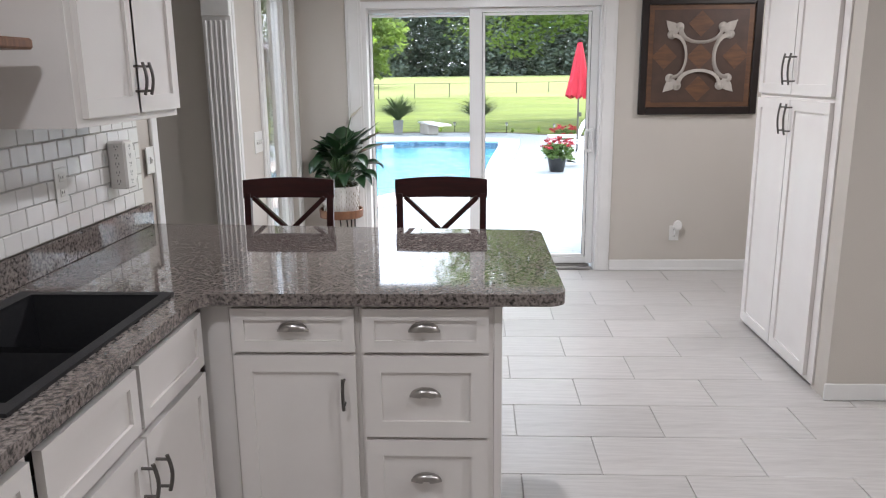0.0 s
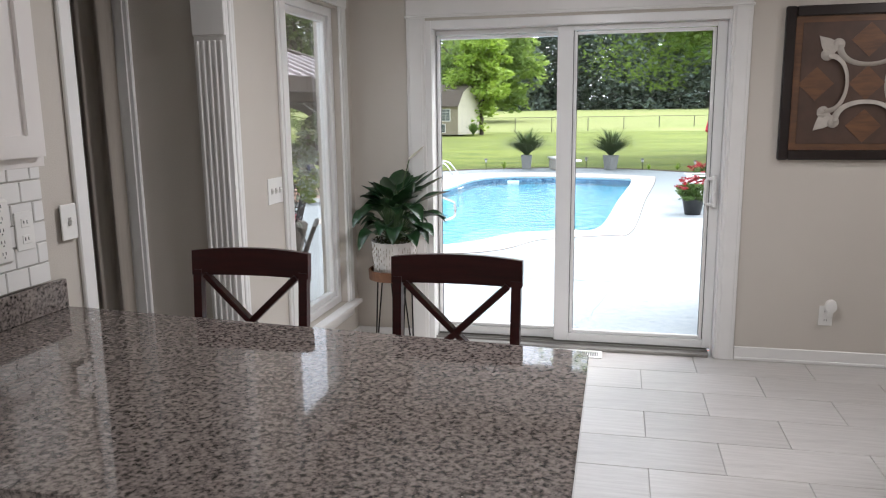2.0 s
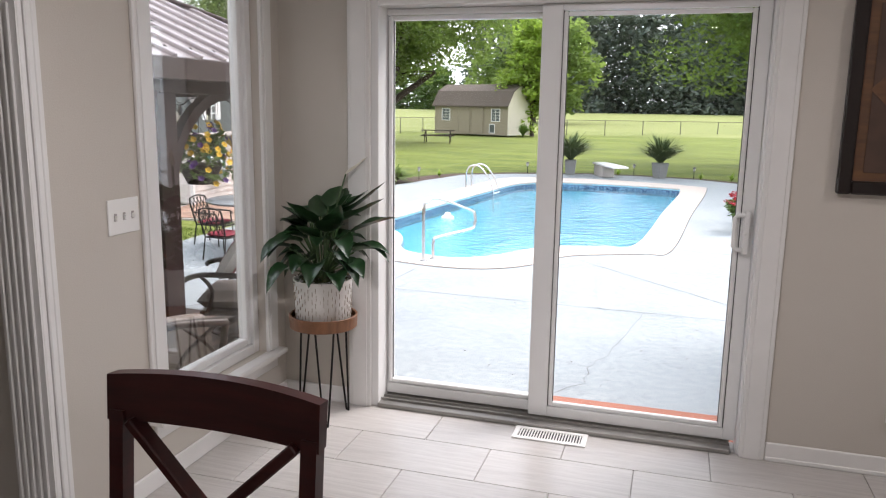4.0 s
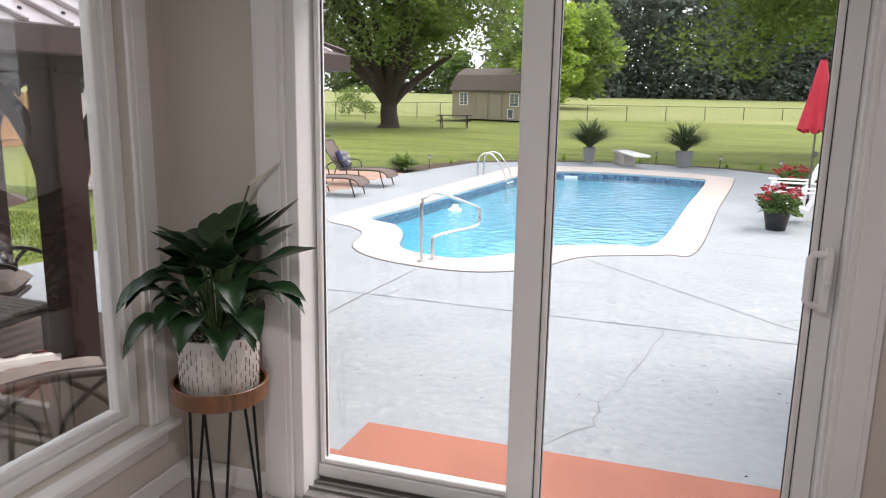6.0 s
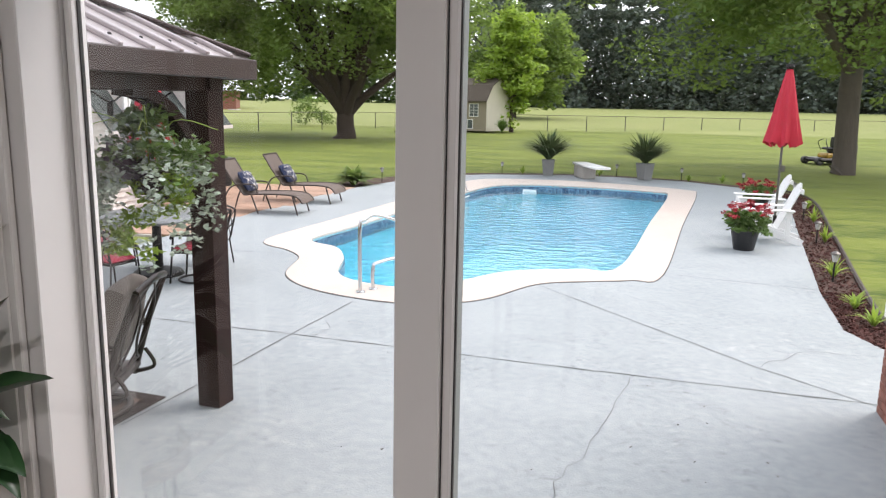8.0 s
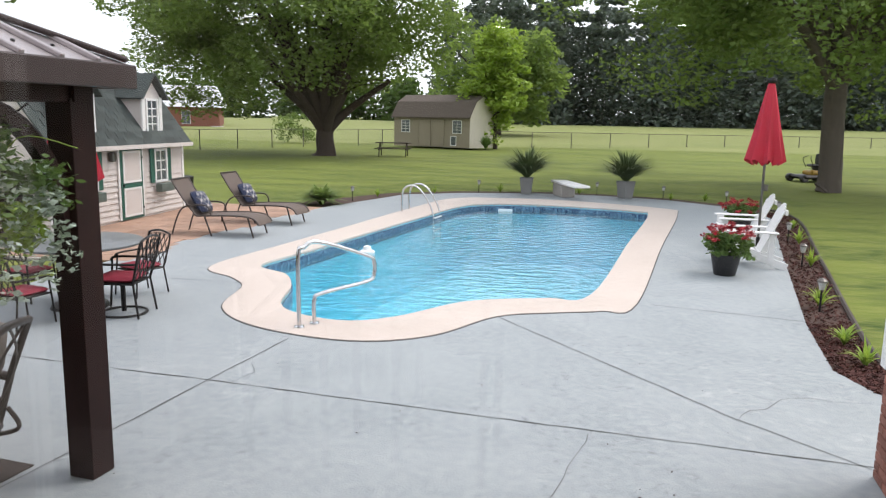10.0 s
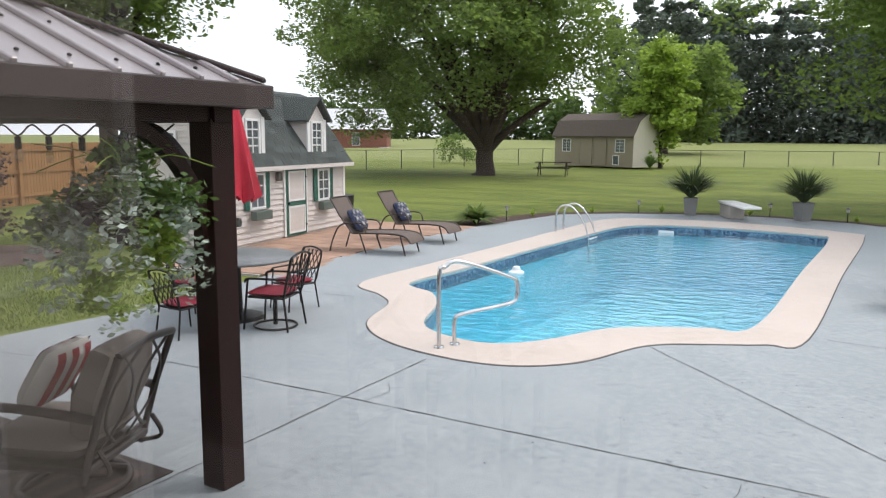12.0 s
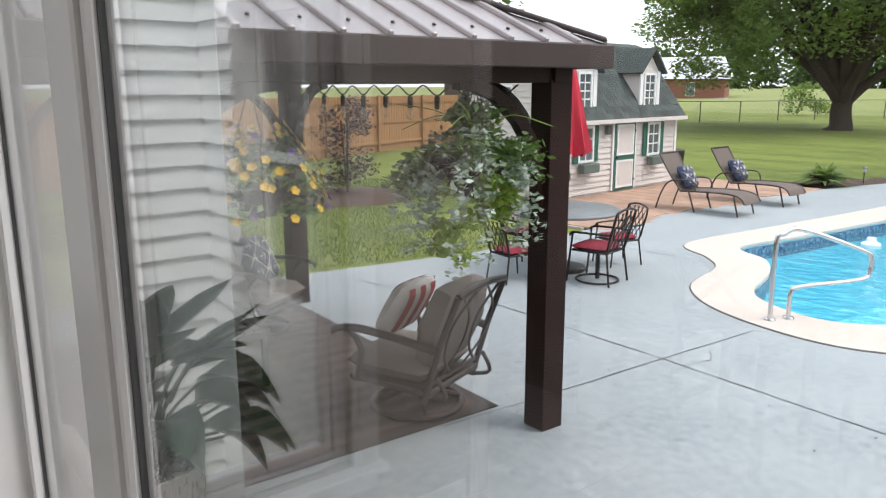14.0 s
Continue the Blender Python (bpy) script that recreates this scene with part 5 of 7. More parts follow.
# chain-link fence
def chain_fence(label, pts, h=1.2):
    ob = thing("chain_link_fence", label, "fence", None)
    wire = mat("galvanised", (0.10, 0.092, 0.078), 0.55, 0.4)
    g2, rails = Geo(), Geo()
    for (x0, y0), (x1, y1) in zip(pts, pts[1:]):
        d = Vector((x1 - x0, y1 - y0, 0))
        n = max(1, round(d.length / 3.0))
        for i in range(n):
            p = Vector((x0, y0, PZ - 0.05)) + d * (i / n)
            part("post", Geo().tube([p, p + Vector((0, 0, h + 0.03))], 0.035, 6), wire, ob)
        a, c = Vector((x0, y0, PZ + h)), Vector((x1, y1, PZ + h))
        rails.tube([a, c], 0.022, 5)
        k = int(d.length / 0.35)
        up = Vector((0, 0, h - 0.05))
        for i in range(k):
            p, q = Vector((x0, y0, PZ - 0.02)) + d * (i / k), Vector((x0, y0, PZ - 0.02)) + d * (min(k, i + 3) / k)
            g2.tube([p, q + up], 0.0045, 3)
            g2.tube([q, p + up], 0.0045, 3)
    part("rail", rails, wire, ob)
    part("wire_mesh", g2, wire, ob, "grey diamond wire mesh")
    return ob


chain_fence("galvanised chain-link fence round the back yard", [(-34, 46.0), (-22, 49.2), (-14.5, 65.2), (-2.6, 66.5), (22, 73.0), (48, 78.0)])

# wooden privacy fence
fence = thing("privacy_fence", "tan vertical-board wooden privacy fence", "fence", None)
PLANK = mat("cedar_board", (0.40, 0.21, 0.085), 0.75, second=(0.28, 0.14, 0.055), scale=4, stretch=(4, 4, 0.6), obj=0.12, bump=0.2, bump_scale=40)
bd = mesh(Geo().box(-0.068, -0.01, 0, 0.068, 0.01, 1.85, b=0.003), PLANK, "board")
p0, p1 = Vector((-16.2, 9.0, PZ - 0.05)), Vector((-20.6, 27.0, PZ - 0.05))
d = p1 - p0
nb = int(d.length / 0.142)
az = math.degrees(math.atan2(d.y, d.x))
for i in range(nb):
    o = new("board", bd)
    o.matrix_basis = pose(*(p0 + d * (i / nb)), 0, 0, az)
    o.parent = fence
for z in (0.3, 1.0, 1.65):
    part("rail", Geo().beam(p0 + Vector((0.04, 0, z)), p1 + Vector((0.04, 0, z)), 0.04, 0.09), PLANK, fence)
for i in range(8):
    part("post", Geo().beam(p0 + d * (i / 7) + Vector((0.09, 0, 0)), p0 + d * (i / 7) + Vector((0.09, 0, 1.88)), 0.09, 0.09), PLANK, fence)

# patio joints and cracks
def joint(label, pts, w=0.012, wob=0.012, name="joint"):
    g, rr = Geo(), random.Random(len(label) + len(pts))
    line = []
    for a, c in zip(pts, pts[1:]):
        n = max(2, int((Vector(c) - Vector(a)).length / 0.12))
        for i in range(n):
            p = Vector(a).lerp(Vector(c), i / n)
            line.append((p.x + rr.uniform(-wob, wob), p.y + rr.uniform(-wob, wob)))
    line.append(pts[-1])
    v, f = [], []
    for i, (x, y) in enumerate(line):
        q = line[min(i + 1, len(line) - 1)]
        o = line[max(i - 1, 0)]
        t = Vector((q[0] - o[0], q[1] - o[1], 0)).normalized()
        k = w * rr.uniform(0.3, 0.75)
        v += [(x - t.y * k, y + t.x * k, PZ + 0.004), (x + t.y * k, y - t.x * k, PZ + 0.004)]
    f = [(2 * i + 1, 2 * i + 3, 2 * i + 2, 2 * i) for i in range(len(line) - 1)]
    return solid(name, g.add(v, f), CRACK, label, "crack", **S)


joint("dark joint between the slabs", [(-4.3, 10.93), (-2.12, 10.7), (-0.15, 10.45), (2.75, 10.1)], 0.009, 0.004)
joint("dark joint running to the pool", [(-2.45, 8.6), (-2.3, 9.48), (-2.12, 10.7), (-1.92, 11.93)], 0.009, 0.004)
joint("dark diagonal joint from the pool", [(-0.05, 13.2), (1.88, 10.78), (2.75, 9.9)], 0.008, 0.006)
joint("joint beside the deep end", [(1.63, 14.18), (3.33, 13.76)], 0.008, 0.004)
joint("wandering crack in the concrete", [(-1.92, 10.67), (-1.85, 10.95), (-1.95, 11.15)], 0.005, 0.02)
joint("wandering crack in the concrete slab", [(-0.1, 7.55), (0.06, 7.75), (0.30, 8.06), (0.38, 8.55), (0.57, 9.05), (0.66, 9.4), (0.72, 9.75), (0.85, 10.25)], 0.0035, 0.03)
joint("joint by the lawn", [(-6.0, 10.5), (-4.9, 10.6), (-4.0, 10.9)], 0.008, 0.004)
joint("faint crack near the post", [(-1.9, 7.5), (-1.5, 7.2), (-1.2, 7.1)], 0.004, 0.03)
joint("joint behind the table", [(-5.8, 14.2), (-3.4, 14.1)], 0.008, 0.004)
joint("fine crack by the mulch", [(1.9, 10.75), (2.4, 11.3), (3.0, 11.3)], 0.004, 0.03)

# mulch bed along the deck
BED = [(3.45, 11.25), (3.13, 11.55), (2.97, 12.1), (3.2, 13.7), (4.14, 18.4), (5.15, 23.3), (5.0, 25.2), (3.3, 26.85), (1.5, 27.5), (-0.2, 27.6), (-2.4, 26.9), (-3.9, 25.9), (-5.0, 22.4)]
BEDO = [(3.6, 11.6), (3.5, 11.8), (3.45, 12.3), (3.68, 13.7), (4.68, 18.4), (5.7, 23.4), (5.5, 25.6), (3.5, 27.5), (1.6, 28.2), (-0.2, 28.3), (-2.7, 27.6), (-4.4, 26.4), (-6.2, 23.0)]
g = Geo()
n = len(BED)
g.add([(x, y, PZ - 0.02) for x, y in BED] + [(x, y, PZ - 0.02) for x, y in BEDO], [(i + 1, i, n + i, n + i + 1) for i in range(n - 1)])
solid("mulch_bed", g, SOIL, "dark mulched border along the pool deck", "flower bed", **S)
g = Geo()
for k in range(9000):
    t = rnd.random() ** 1.3 * 5.6
    i = int(t)
    a, c = Vector(BED[i]).lerp(Vector(BED[i + 1]), t - i), Vector(BEDO[i]).lerp(Vector(BEDO[i + 1]), t - i)
    p = a.lerp(c, rnd.random())
    s = rnd.uniform(0.015, 0.035)
    q = [Vector((rnd.uniform(-1, 1), rnd.uniform(-1, 1), rnd.uniform(-0.3, 1))) * s for _ in range(4)]
    g.add([Vector((p.x, p.y, PZ - 0.01)) + e for e in q], [(0, 1, 2), (0, 2, 3), (0, 3, 1), (1, 3, 2)])
solid("lava_rocks", g, MULCH, "loose reddish-brown lava rock mulch", "mulch", kind="stuff")
g = Geo().tube(curve_pts([(x + 0.02, y, PZ) for x, y in BEDO[:7]], 5, False), 0.03, 6)
solid("bed_edging", g, mat("edging", (0.05, 0.035, 0.03), 0.7), "dark edging between bed and lawn", "edging", **S)

# paved corner by the playhouse
pave = solid("paver_patio", Geo().prism([(-5.75, 16.3), (-5.2, 21.0), (-5.1, 22.2), (-8.0, 22.4), (-8.2, 15.0), (-6.0, 15.0)], PZ - 0.1, PZ - 0.012), MORTAR, "tan flagstone paving in front of the playhouse", "paving", **S)
FLAG = mat("flagstone", (0.42, 0.27, 0.19), 0.85, second=(0.32, 0.20, 0.14), scale=3, obj=0.18, bump=0.3, bump_scale=30)
fm = [mesh(Geo().box(0.006, 0.006, -0.03, w - 0.006, h - 0.006, 0.003, b=0.006), FLAG, "paver") for w, h in ((0.6, 0.4), (0.4, 0.4), (0.5, 0.4))]
for r in range(18):
    x, y = -8.1 + rnd.uniform(0, 0.2), 15.05 + r * 0.4
    while x < -5.95 + 0.035 * r:
        k = rnd.randrange(3)
        o = new("paver", fm[k])
        o.location, o.parent = (x, y, PZ), pave
        x += (0.6, 0.4, 0.5)[k]


# short-leaved clumps
def clump_plant(name, label, x, y, z, n, length, wid, spread, m_, arch=0.6):
    """Arching blades from one root."""
    g = Geo()
    for k in range(n):
        a, e = rnd.uniform(0, 6.283), rnd.uniform(0.2, 1.0)
        d = Vector((math.cos(a), math.sin(a), 0))
        L, s = length * rnd.uniform(0.6, 1.1), Vector((-d.y, d.x, 0))
        v = []
        for i in range(5):
            t = i / 4
            p = d * (spread * e * L * t * (0.4 + 0.6 * t)) + Vector((0, 0, L * (t - arch * e * t * t)))
            w = wid * math.sin(math.pi * min(0.98, 0.18 + 0.8 * t))
            v += [p - s * w, p + s * w]
        g.add([(x + p.x, y + p.y, z + p.z) for p in v], [(2 * i, 2 * i + 1, 2 * i + 3, 2 * i + 2) for i in range(4)])
    return g


HOSTA = foliage("hosta_leaf", (0.20, 0.26, 0.08), (0.10, 0.17, 0.05))
solid("hosta", clump_plant("", "", -5.3, 22.9, PZ - 0.03, 190, 0.62, 0.065, 1.5, None, 0.85), HOSTA, "variegated hosta clump in the mulch bed", "plant")
for x, y in ((3.35, 13.0), (3.6, 14.6), (4.3, 17.4), (4.75, 19.7), (5.2, 21.8), (4.3, 27.0), (3.4, 27.1), (-1.4, 27.6), (-3.2, 26.7), (3.3, 12.3), (0.9, 27.9), (-4.5, 25.2)):
    solid("lily_clump", clump_plant("", "", x, y, PZ - 0.02, 34, rnd.uniform(0.24, 0.36), 0.014, 0.9, None), LIME, "small yellow-green clump in the mulch bed", "plant", "border plants")


def solar_light(m):
    ob = thing("solar_light", "small black solar stake light in the border", "garden light", m, "border solar lights")
    part("stake", Geo().tube([(0, 0, -0.05), (0, 0, 0.24)], 0.012, 6), BLACK_METAL, ob)
    part("lens", Geo().lathe([(0.03, 0.24), (0.045, 0.33)], 12), mat("smoky_lens", (0.5, 0.5, 0.48), 0.2), ob)
    part("cap", Geo().lathe([(0.06, 0.33), (0.058, 0.345), (0.02, 0.375), (0.0, 0.38)], 12), PEWTER, ob)
    return ob


sl = solar_light(pose(3.54, 14.4, PZ))
for x, y in ((4.1, 17.16), (4.58, 19.78), (5.4, 23.8), (4.7, 26.2), (3.2, 27.2), (1.4, 27.85), (-4.85, 24.0), (-2.0, 27.3)):
    copy_thing(sl, pose(x, y, PZ - 0.01, 0, 0, x * 40))

# pool furniture: handrail, ladder, diving board, chlorinator
rail = thing("pool_handrail", "stainless steel handrail at the pool steps", "handrail", pose(-1.95, 12.3, PZ + 0.012))
pts = [(0, 0, 0), (0, 0, 0.72), (0.04, 0.05, 0.80), (0.15, 0.18, 0.84), (0.52, 0.63, 0.64), (0.58, 0.70, 0.57), (0.58, 0.70, 0.42), (0.52, 0.62, 0.36), (0.16, 0.24, 0.30), (0.10, 0.17, 0.24), (0.10, 0.17, 0)]
part("bar", Geo().tube(curve_pts(pts, 5, False), 0.022, 10), CHROME, rail, "", 60)
for x, y in ((0, 0), (0.10, 0.17)):
    part("flange", Geo().lathe([(0.055, 0), (0.05, 0.014), (0.025, 0.02)], 16, pose(x, y, 0)), CHROME, rail)
lad = thing("pool_ladder", "stainless steel pool ladder", "ladder", pose(-2.75, 22.1, PZ + 0.012, 0, 0, -8))
for s in (-0.24, 0.24):
    part("rail", Geo().tube(curve_pts([(-0.3, s, 0), (-0.28, s, 0.45), (-0.1, s, 0.6), (0.15, s, 0.5), (0.42, s, 0.05), (0.46, s, -0.6)], 5, False), 0.022, 8), CHROME, lad, "", 60)
for z in (-0.12, -0.4):
    part("rung", Geo().box(0.40, -0.24, z, 0.50, 0.24, z + 0.025), PLATE, lad, "white ladder tread")
board = thing("diving_board", "short white diving board on a grey stand", "diving board", pose(0.55, 26.7, PZ, 0, 0, 18))
part("plank", Geo().box(-0.23, -1.25, 0.36, 0.23, 0.85, 0.42, b=0.015), mat("white_board", (0.78, 0.78, 0.76), 0.6), board)
part("stand", Geo().box(-0.2, -0.1, 0.0, 0.2, 0.75, 0.36, b=0.03), MORTAR, board, "grey concrete stand")
fl = thing("chlorinator", "white floating chlorine dispenser", "pool float", pose(-2.65, 17.4, PZ - 0.15))
part("float", Geo().lathe([(0.06, -0.04), (0.13, 0.0), (0.13, 0.04), (0.07, 0.07), (0.06, 0.12), (0.0, 0.14)], 18), PLATE, fl, "", 50)
for x, y in ((-1.1, 24.02), ):
    solid("skimmer_face", Geo().box(x, y - 0.02, PZ - 0.2, x + 0.35, y - 0.01, PZ - 0.08), PLATE, "white skimmer opening in the pool wall", "skimmer")


def planter(m):
    ob = thing("planter", "grey planter with a spiky arching plant", "planter", m, "planters behind the pool")
    part("pot", Geo().lathe([(0.19, 0), (0.2, 0.02), (0.26, 0.46), (0.27, 0.48), (0.22, 0.48), (0.21, 0.42), (0, 0.42)], 4, pose(0, 0, 0, 0, 0, 45), False), mat("planter_stone", (0.24, 0.24, 0.23), 0.8, scale=5), ob)
    part("plant", clump_plant("", "", 0, 0, 0.42, 520, 1.14, 0.018, 1.6, None, 0.7), foliage("spiky_leaf", (0.115, 0.145, 0.068), (0.05, 0.085, 0.038), 0.2), ob)
    return ob


pl = planter(pose(-0.62, 27.3, PZ))
copy_thing(pl, pose(2.15, 27.0, PZ, 0, 0, 40))

# closed market umbrella
RED = mat("red_canvas", (0.50, 0.022, 0.045), 0.8, second=(0.38, 0.015, 0.03), scale=4, bump=0.2, bump_scale=120)


def umbrella(label, m, h, base=True, drop=1.25):
    ob = thing("patio_umbrella", label, "umbrella", m)
    part("pole", Geo().tube([(0, 0, 0.0), (0, 0, h)], 0.02, 8), PEWTER, ob)
    v, f, n, rows = [], [], 48, 9
    for i in range(rows):
        t = i / (rows - 1)
        for j in range(n):
            a = 2 * math.pi * j / n
            fold = 1 + 0.22 * t * math.cos(8 * a + 0.5) + 0.1 * t * math.cos(16 * a + 2 * t)
            r = (0.045 + 0.20 * t ** 0.85) * fold
            v.append((r * math.cos(a), r * math.sin(a), h - 0.03 - drop * t + 0.05 * t * math.cos(8 * a)))
    for i in range(rows - 1):
        for j in range(n):
            f.append((i * n + j, (i + 1) * n + j, (i + 1) * n + (j + 1) % n, i * n + (j + 1) % n))
    part("canopy", Geo().add(v, f), RED, ob, "closed red canvas canopy hanging in folds", 70)
    part("cap", Geo().lathe([(0.065, h - 0.05), (0.075, h - 0.01), (0.06, h + 0.03), (0.0, h + 0.04)], 14), BLACK_METAL, ob)
    part("crank", Geo().box(0.015, -0.03, 1.05, 0.08, 0.03, 1.15, b=0.01), PEWTER, ob)
    if base:
        part("base", Geo().lathe([(0.24, 0), (0.24, 0.03), (0.2, 0.06), (0.03, 0.08), (0.03, 0.3)], 20), BLACK_METAL, ob)
    return ob


umbrella("closed red patio umbrella beside the white chairs", pose(3.67, 18.1, PZ), 2.78)


# white adirondack chair, facing -x
ADI = mat("white_resin", (0.78, 0.78, 0.77), 0.45, second=(0.72, 0.72, 0.71), scale=4)


def adirondack(m):
    ob = thing("adirondack_chair", "white slatted adirondack chair facing the pool", "chair", m, "white poolside chairs")
    for s in (-1, 1):
        part("side_rail", Geo().beam((-0.42, s * 0.26, 0.34), (0.48, s * 0.26, 0.03), 0.03, 0.11, 0.004), ADI, ob)
        part("front_leg", Geo().beam((-0.36, s * 0.30, 0), (-0.36, s * 0.30, 0.53), 0.03, 0.11, 0.004, (1, 0, 0)), ADI, ob)
        part("arm", Geo().box(-0.46, s * 0.34 - 0.07, 0.53, 0.32, s * 0.34 + 0.07, 0.555, b=0.01), ADI, ob)
        part("arm_post", Geo().beam((0.24, s * 0.33, 0.12), (0.24, s * 0.33, 0.53), 0.03, 0.08), ADI, ob)
    for i in range(6):
        t = i / 5
        x, z = -0.40 + 0.50 * t, 0.385 - 0.155 * t
        part("seat_slat", Geo().box(-0.042, -0.27, -0.01, 0.042, 0.27, 0.012, pose(x, 0, z, 0, 17, 0), b=0.004), ADI, ob)
    for i in range(6):
        y = -0.235 + 0.094 * i
        top = 0.80 - 0.35 * (y / 0.3) ** 2 * 0.5
        part("back_slat", Geo().beam((0.10, y * 0.92, 0.22), (0.10 + 0.40 * top, y * 1.12, 0.22 + 0.92 * top), 0.08, 0.02, 0.004, (1, 0, 0)), ADI, ob)
    part("back_rail", Geo().box(0.24, -0.33, 0.50, 0.30, 0.33, 0.53).box(0.40, -0.28, 0.80, 0.43, 0.28, 0.87), ADI, ob)
    return ob


ad = adirondack(pose(3.37, 17.2, PZ, 0, 0, -6))
copy_thing(ad, pose(3.59, 18.75, PZ, 0, 0, -4))


def flower_pot(label, m):
    ob = thing("flower_pot", label, "flower pot", m, "red flower pots")
    part("pot", Geo().lathe([(0.14, 0), (0.15, 0.01), (0.20, 0.27), (0.21, 0.30), (0.185, 0.30), (0.18, 0.26), (0, 0.26)], 20, None, False), SINK, ob, "black plastic pot", 40)
    cs = [(rnd.uniform(-.26, .26), rnd.uniform(-.26, .26), rnd.uniform(0.30, 0.56)) for _ in range(45)]
    lv = new("leaves", leaf_mesh("leaves", cs, [0.1] * 45, 26, 0.075, FERN))
    lv.parent = ob
    for k in range(26):
        a, r = rnd.uniform(0, 6.28), 0.42 * rnd.random() ** 0.6
        c = [(r * math.cos(a), r * math.sin(a), 0.70 - 0.85 * r * r + rnd.uniform(-.08, .04))]
        o = new("bloom", leaf_mesh("bloom", c, [0.055], 22, 0.05, BLOOM))
        o.parent = ob
    return ob


BLOOM = mat("red_petals", (0.40, 0.012, 0.022), 0.6, second=(0.28, 0.008, 0.02), scale=20, island=0.3)
flower_pot("black pot of red geraniums beside the chairs", pose(2.84, 16.3, PZ))
flower_pot("black pot of red geraniums behind the chairs", pose(3.86, 20.4, PZ))

# grass blades on the stretch of lawn nearest the gazebo
n = 60000
px = nrng.uniform(-13.5, -5.6, n)
py = nrng.uniform(8.5, 17.0, n)
keep = (px < -6.75 + 0.235 * (py - 10.1)) & (px < -5.9) & ~((py > 14.2) & (px > -10.2))
px, py = px[keep], py[keep]
n = len(px)
ang, hh, lean = nrng.uniform(0, 6.283, n), nrng.uniform(0.02, 0.055, n), nrng.uniform(0, 0.03, n)
v = np.zeros((n, 3, 3))
v[:, 0] = np.stack([px - 0.006 * np.cos(ang), py - 0.006 * np.sin(ang), np.full(n, PZ - 0.052)], 1)
v[:, 1] = np.stack([px + 0.006 * np.cos(ang), py + 0.006 * np.sin(ang), np.full(n, PZ - 0.052)], 1)
v[:, 2] = np.stack([px + lean * np.sin(ang), py + lean * np.cos(ang), PZ - 0.05 + hh], 1)
me = bpy.data.meshes.new("grass_blades")
me.vertices.add(3 * n)
me.vertices.foreach_set("co", v.ravel())
me.loops.add(3 * n)
me.loops.foreach_set("vertex_index", np.arange(3 * n))
me.polygons.add(n)
me.polygons.foreach_set("loop_start", np.arange(0, 3 * n, 3))
me.polygons.foreach_set("loop_total", np.full(n, 3))
me.materials.append(foliage("grass_blade", (0.15, 0.20, 0.045), (0.085, 0.13, 0.028), 0.3))
me.update(calc_edges=True)
tagged(new("grass_blades", me), "short mown grass blades of the lawn", "grass", "", "stuff")
# gazebo with a hipped metal roof; local x runs along the front, local y towards the house
GU, GW, GD = math.degrees(math.atan2(0.47, -3.495)), 3.53, 2.75
GP = GD - 0.36  # the posts beside the house stand in from the eave
GM = pose(-2.032, 9.085, PZ, 0, 0, GU)
gaz = thing("gazebo", "brown gazebo with a ribbed metal hip roof", "gazebo", GM)
ZB, ZE, ZA, OV = 2.135, 2.35, 3.18, 0.215
for x in (0, GW):
    for y in (0, GP):
        part("post", Geo().box(x - 0.085, y - 0.085, 0, x + 0.085, y + 0.085, ZB + 0.02, b=0.004), BROWN_METAL, gaz)
for y in (0, GP):
    part("beam", Geo().box(-0.1, y - 0.07, ZB, GW + 0.1, y + 0.07, ZB + 0.17, b=0.004), BROWN_METAL, gaz)
for x in (0, GW):
    part("beam", Geo().box(x - 0.0695, 0.0705, ZB + 0.001, x + 0.0695, GP - 0.0705, ZB + 0.169, b=0.004), BROWN_METAL, gaz)
for x, y, dx, dy in ((0, 0, 1, 0), (0, 0, 0, 1), (GW, 0, -1, 0), (GW, 0, 0, 1), (0, GP, 1, 0), (0, GP, 0, -1), (GW, GP, -1, 0), (GW, GP, 0, -1)):
    pts = []
    for i in range(9):
        a = math.pi / 2 * i / 8
        r, z = 0.08 + 0.62 * (1 - math.cos(a)), ZB - 0.70 + 0.70 * math.sin(a)
        pts.append((x + dx * r, y + dy * r, z))
    part("brace", Geo().tube(pts, 0.05, 4, flat=1.0), BROWN_METAL, gaz)
X0, X1, Y0, Y1 = -OV, GW + OV, -OV, GD + OV
for a, c in (((X0, Y0), (X1, Y0)), ((X1, Y0), (X1, Y1)), ((X1, Y1), (X0, Y1)), ((X0, Y1), (X0, Y0))):
    a, c = Vector((*a, ZE - 0.07)), Vector((*c, ZE - 0.07))
    d = (c - a).normalized()
    part("gutter", Geo().beam(a - d * 0.03, c + d * 0.03, 0.07, 0.13, 0.006), FASCIA, gaz)
    mid = a.lerp(c, 0.5)
    part("gutter_joint", Geo().beam(mid - d * 0.04, mid + d * 0.04, 0.078, 0.135, 0.004), FASCIA, gaz)
AP = Vector(((X0 + X1) / 2, (Y0 + Y1) / 2, ZA))
screw = Geo()
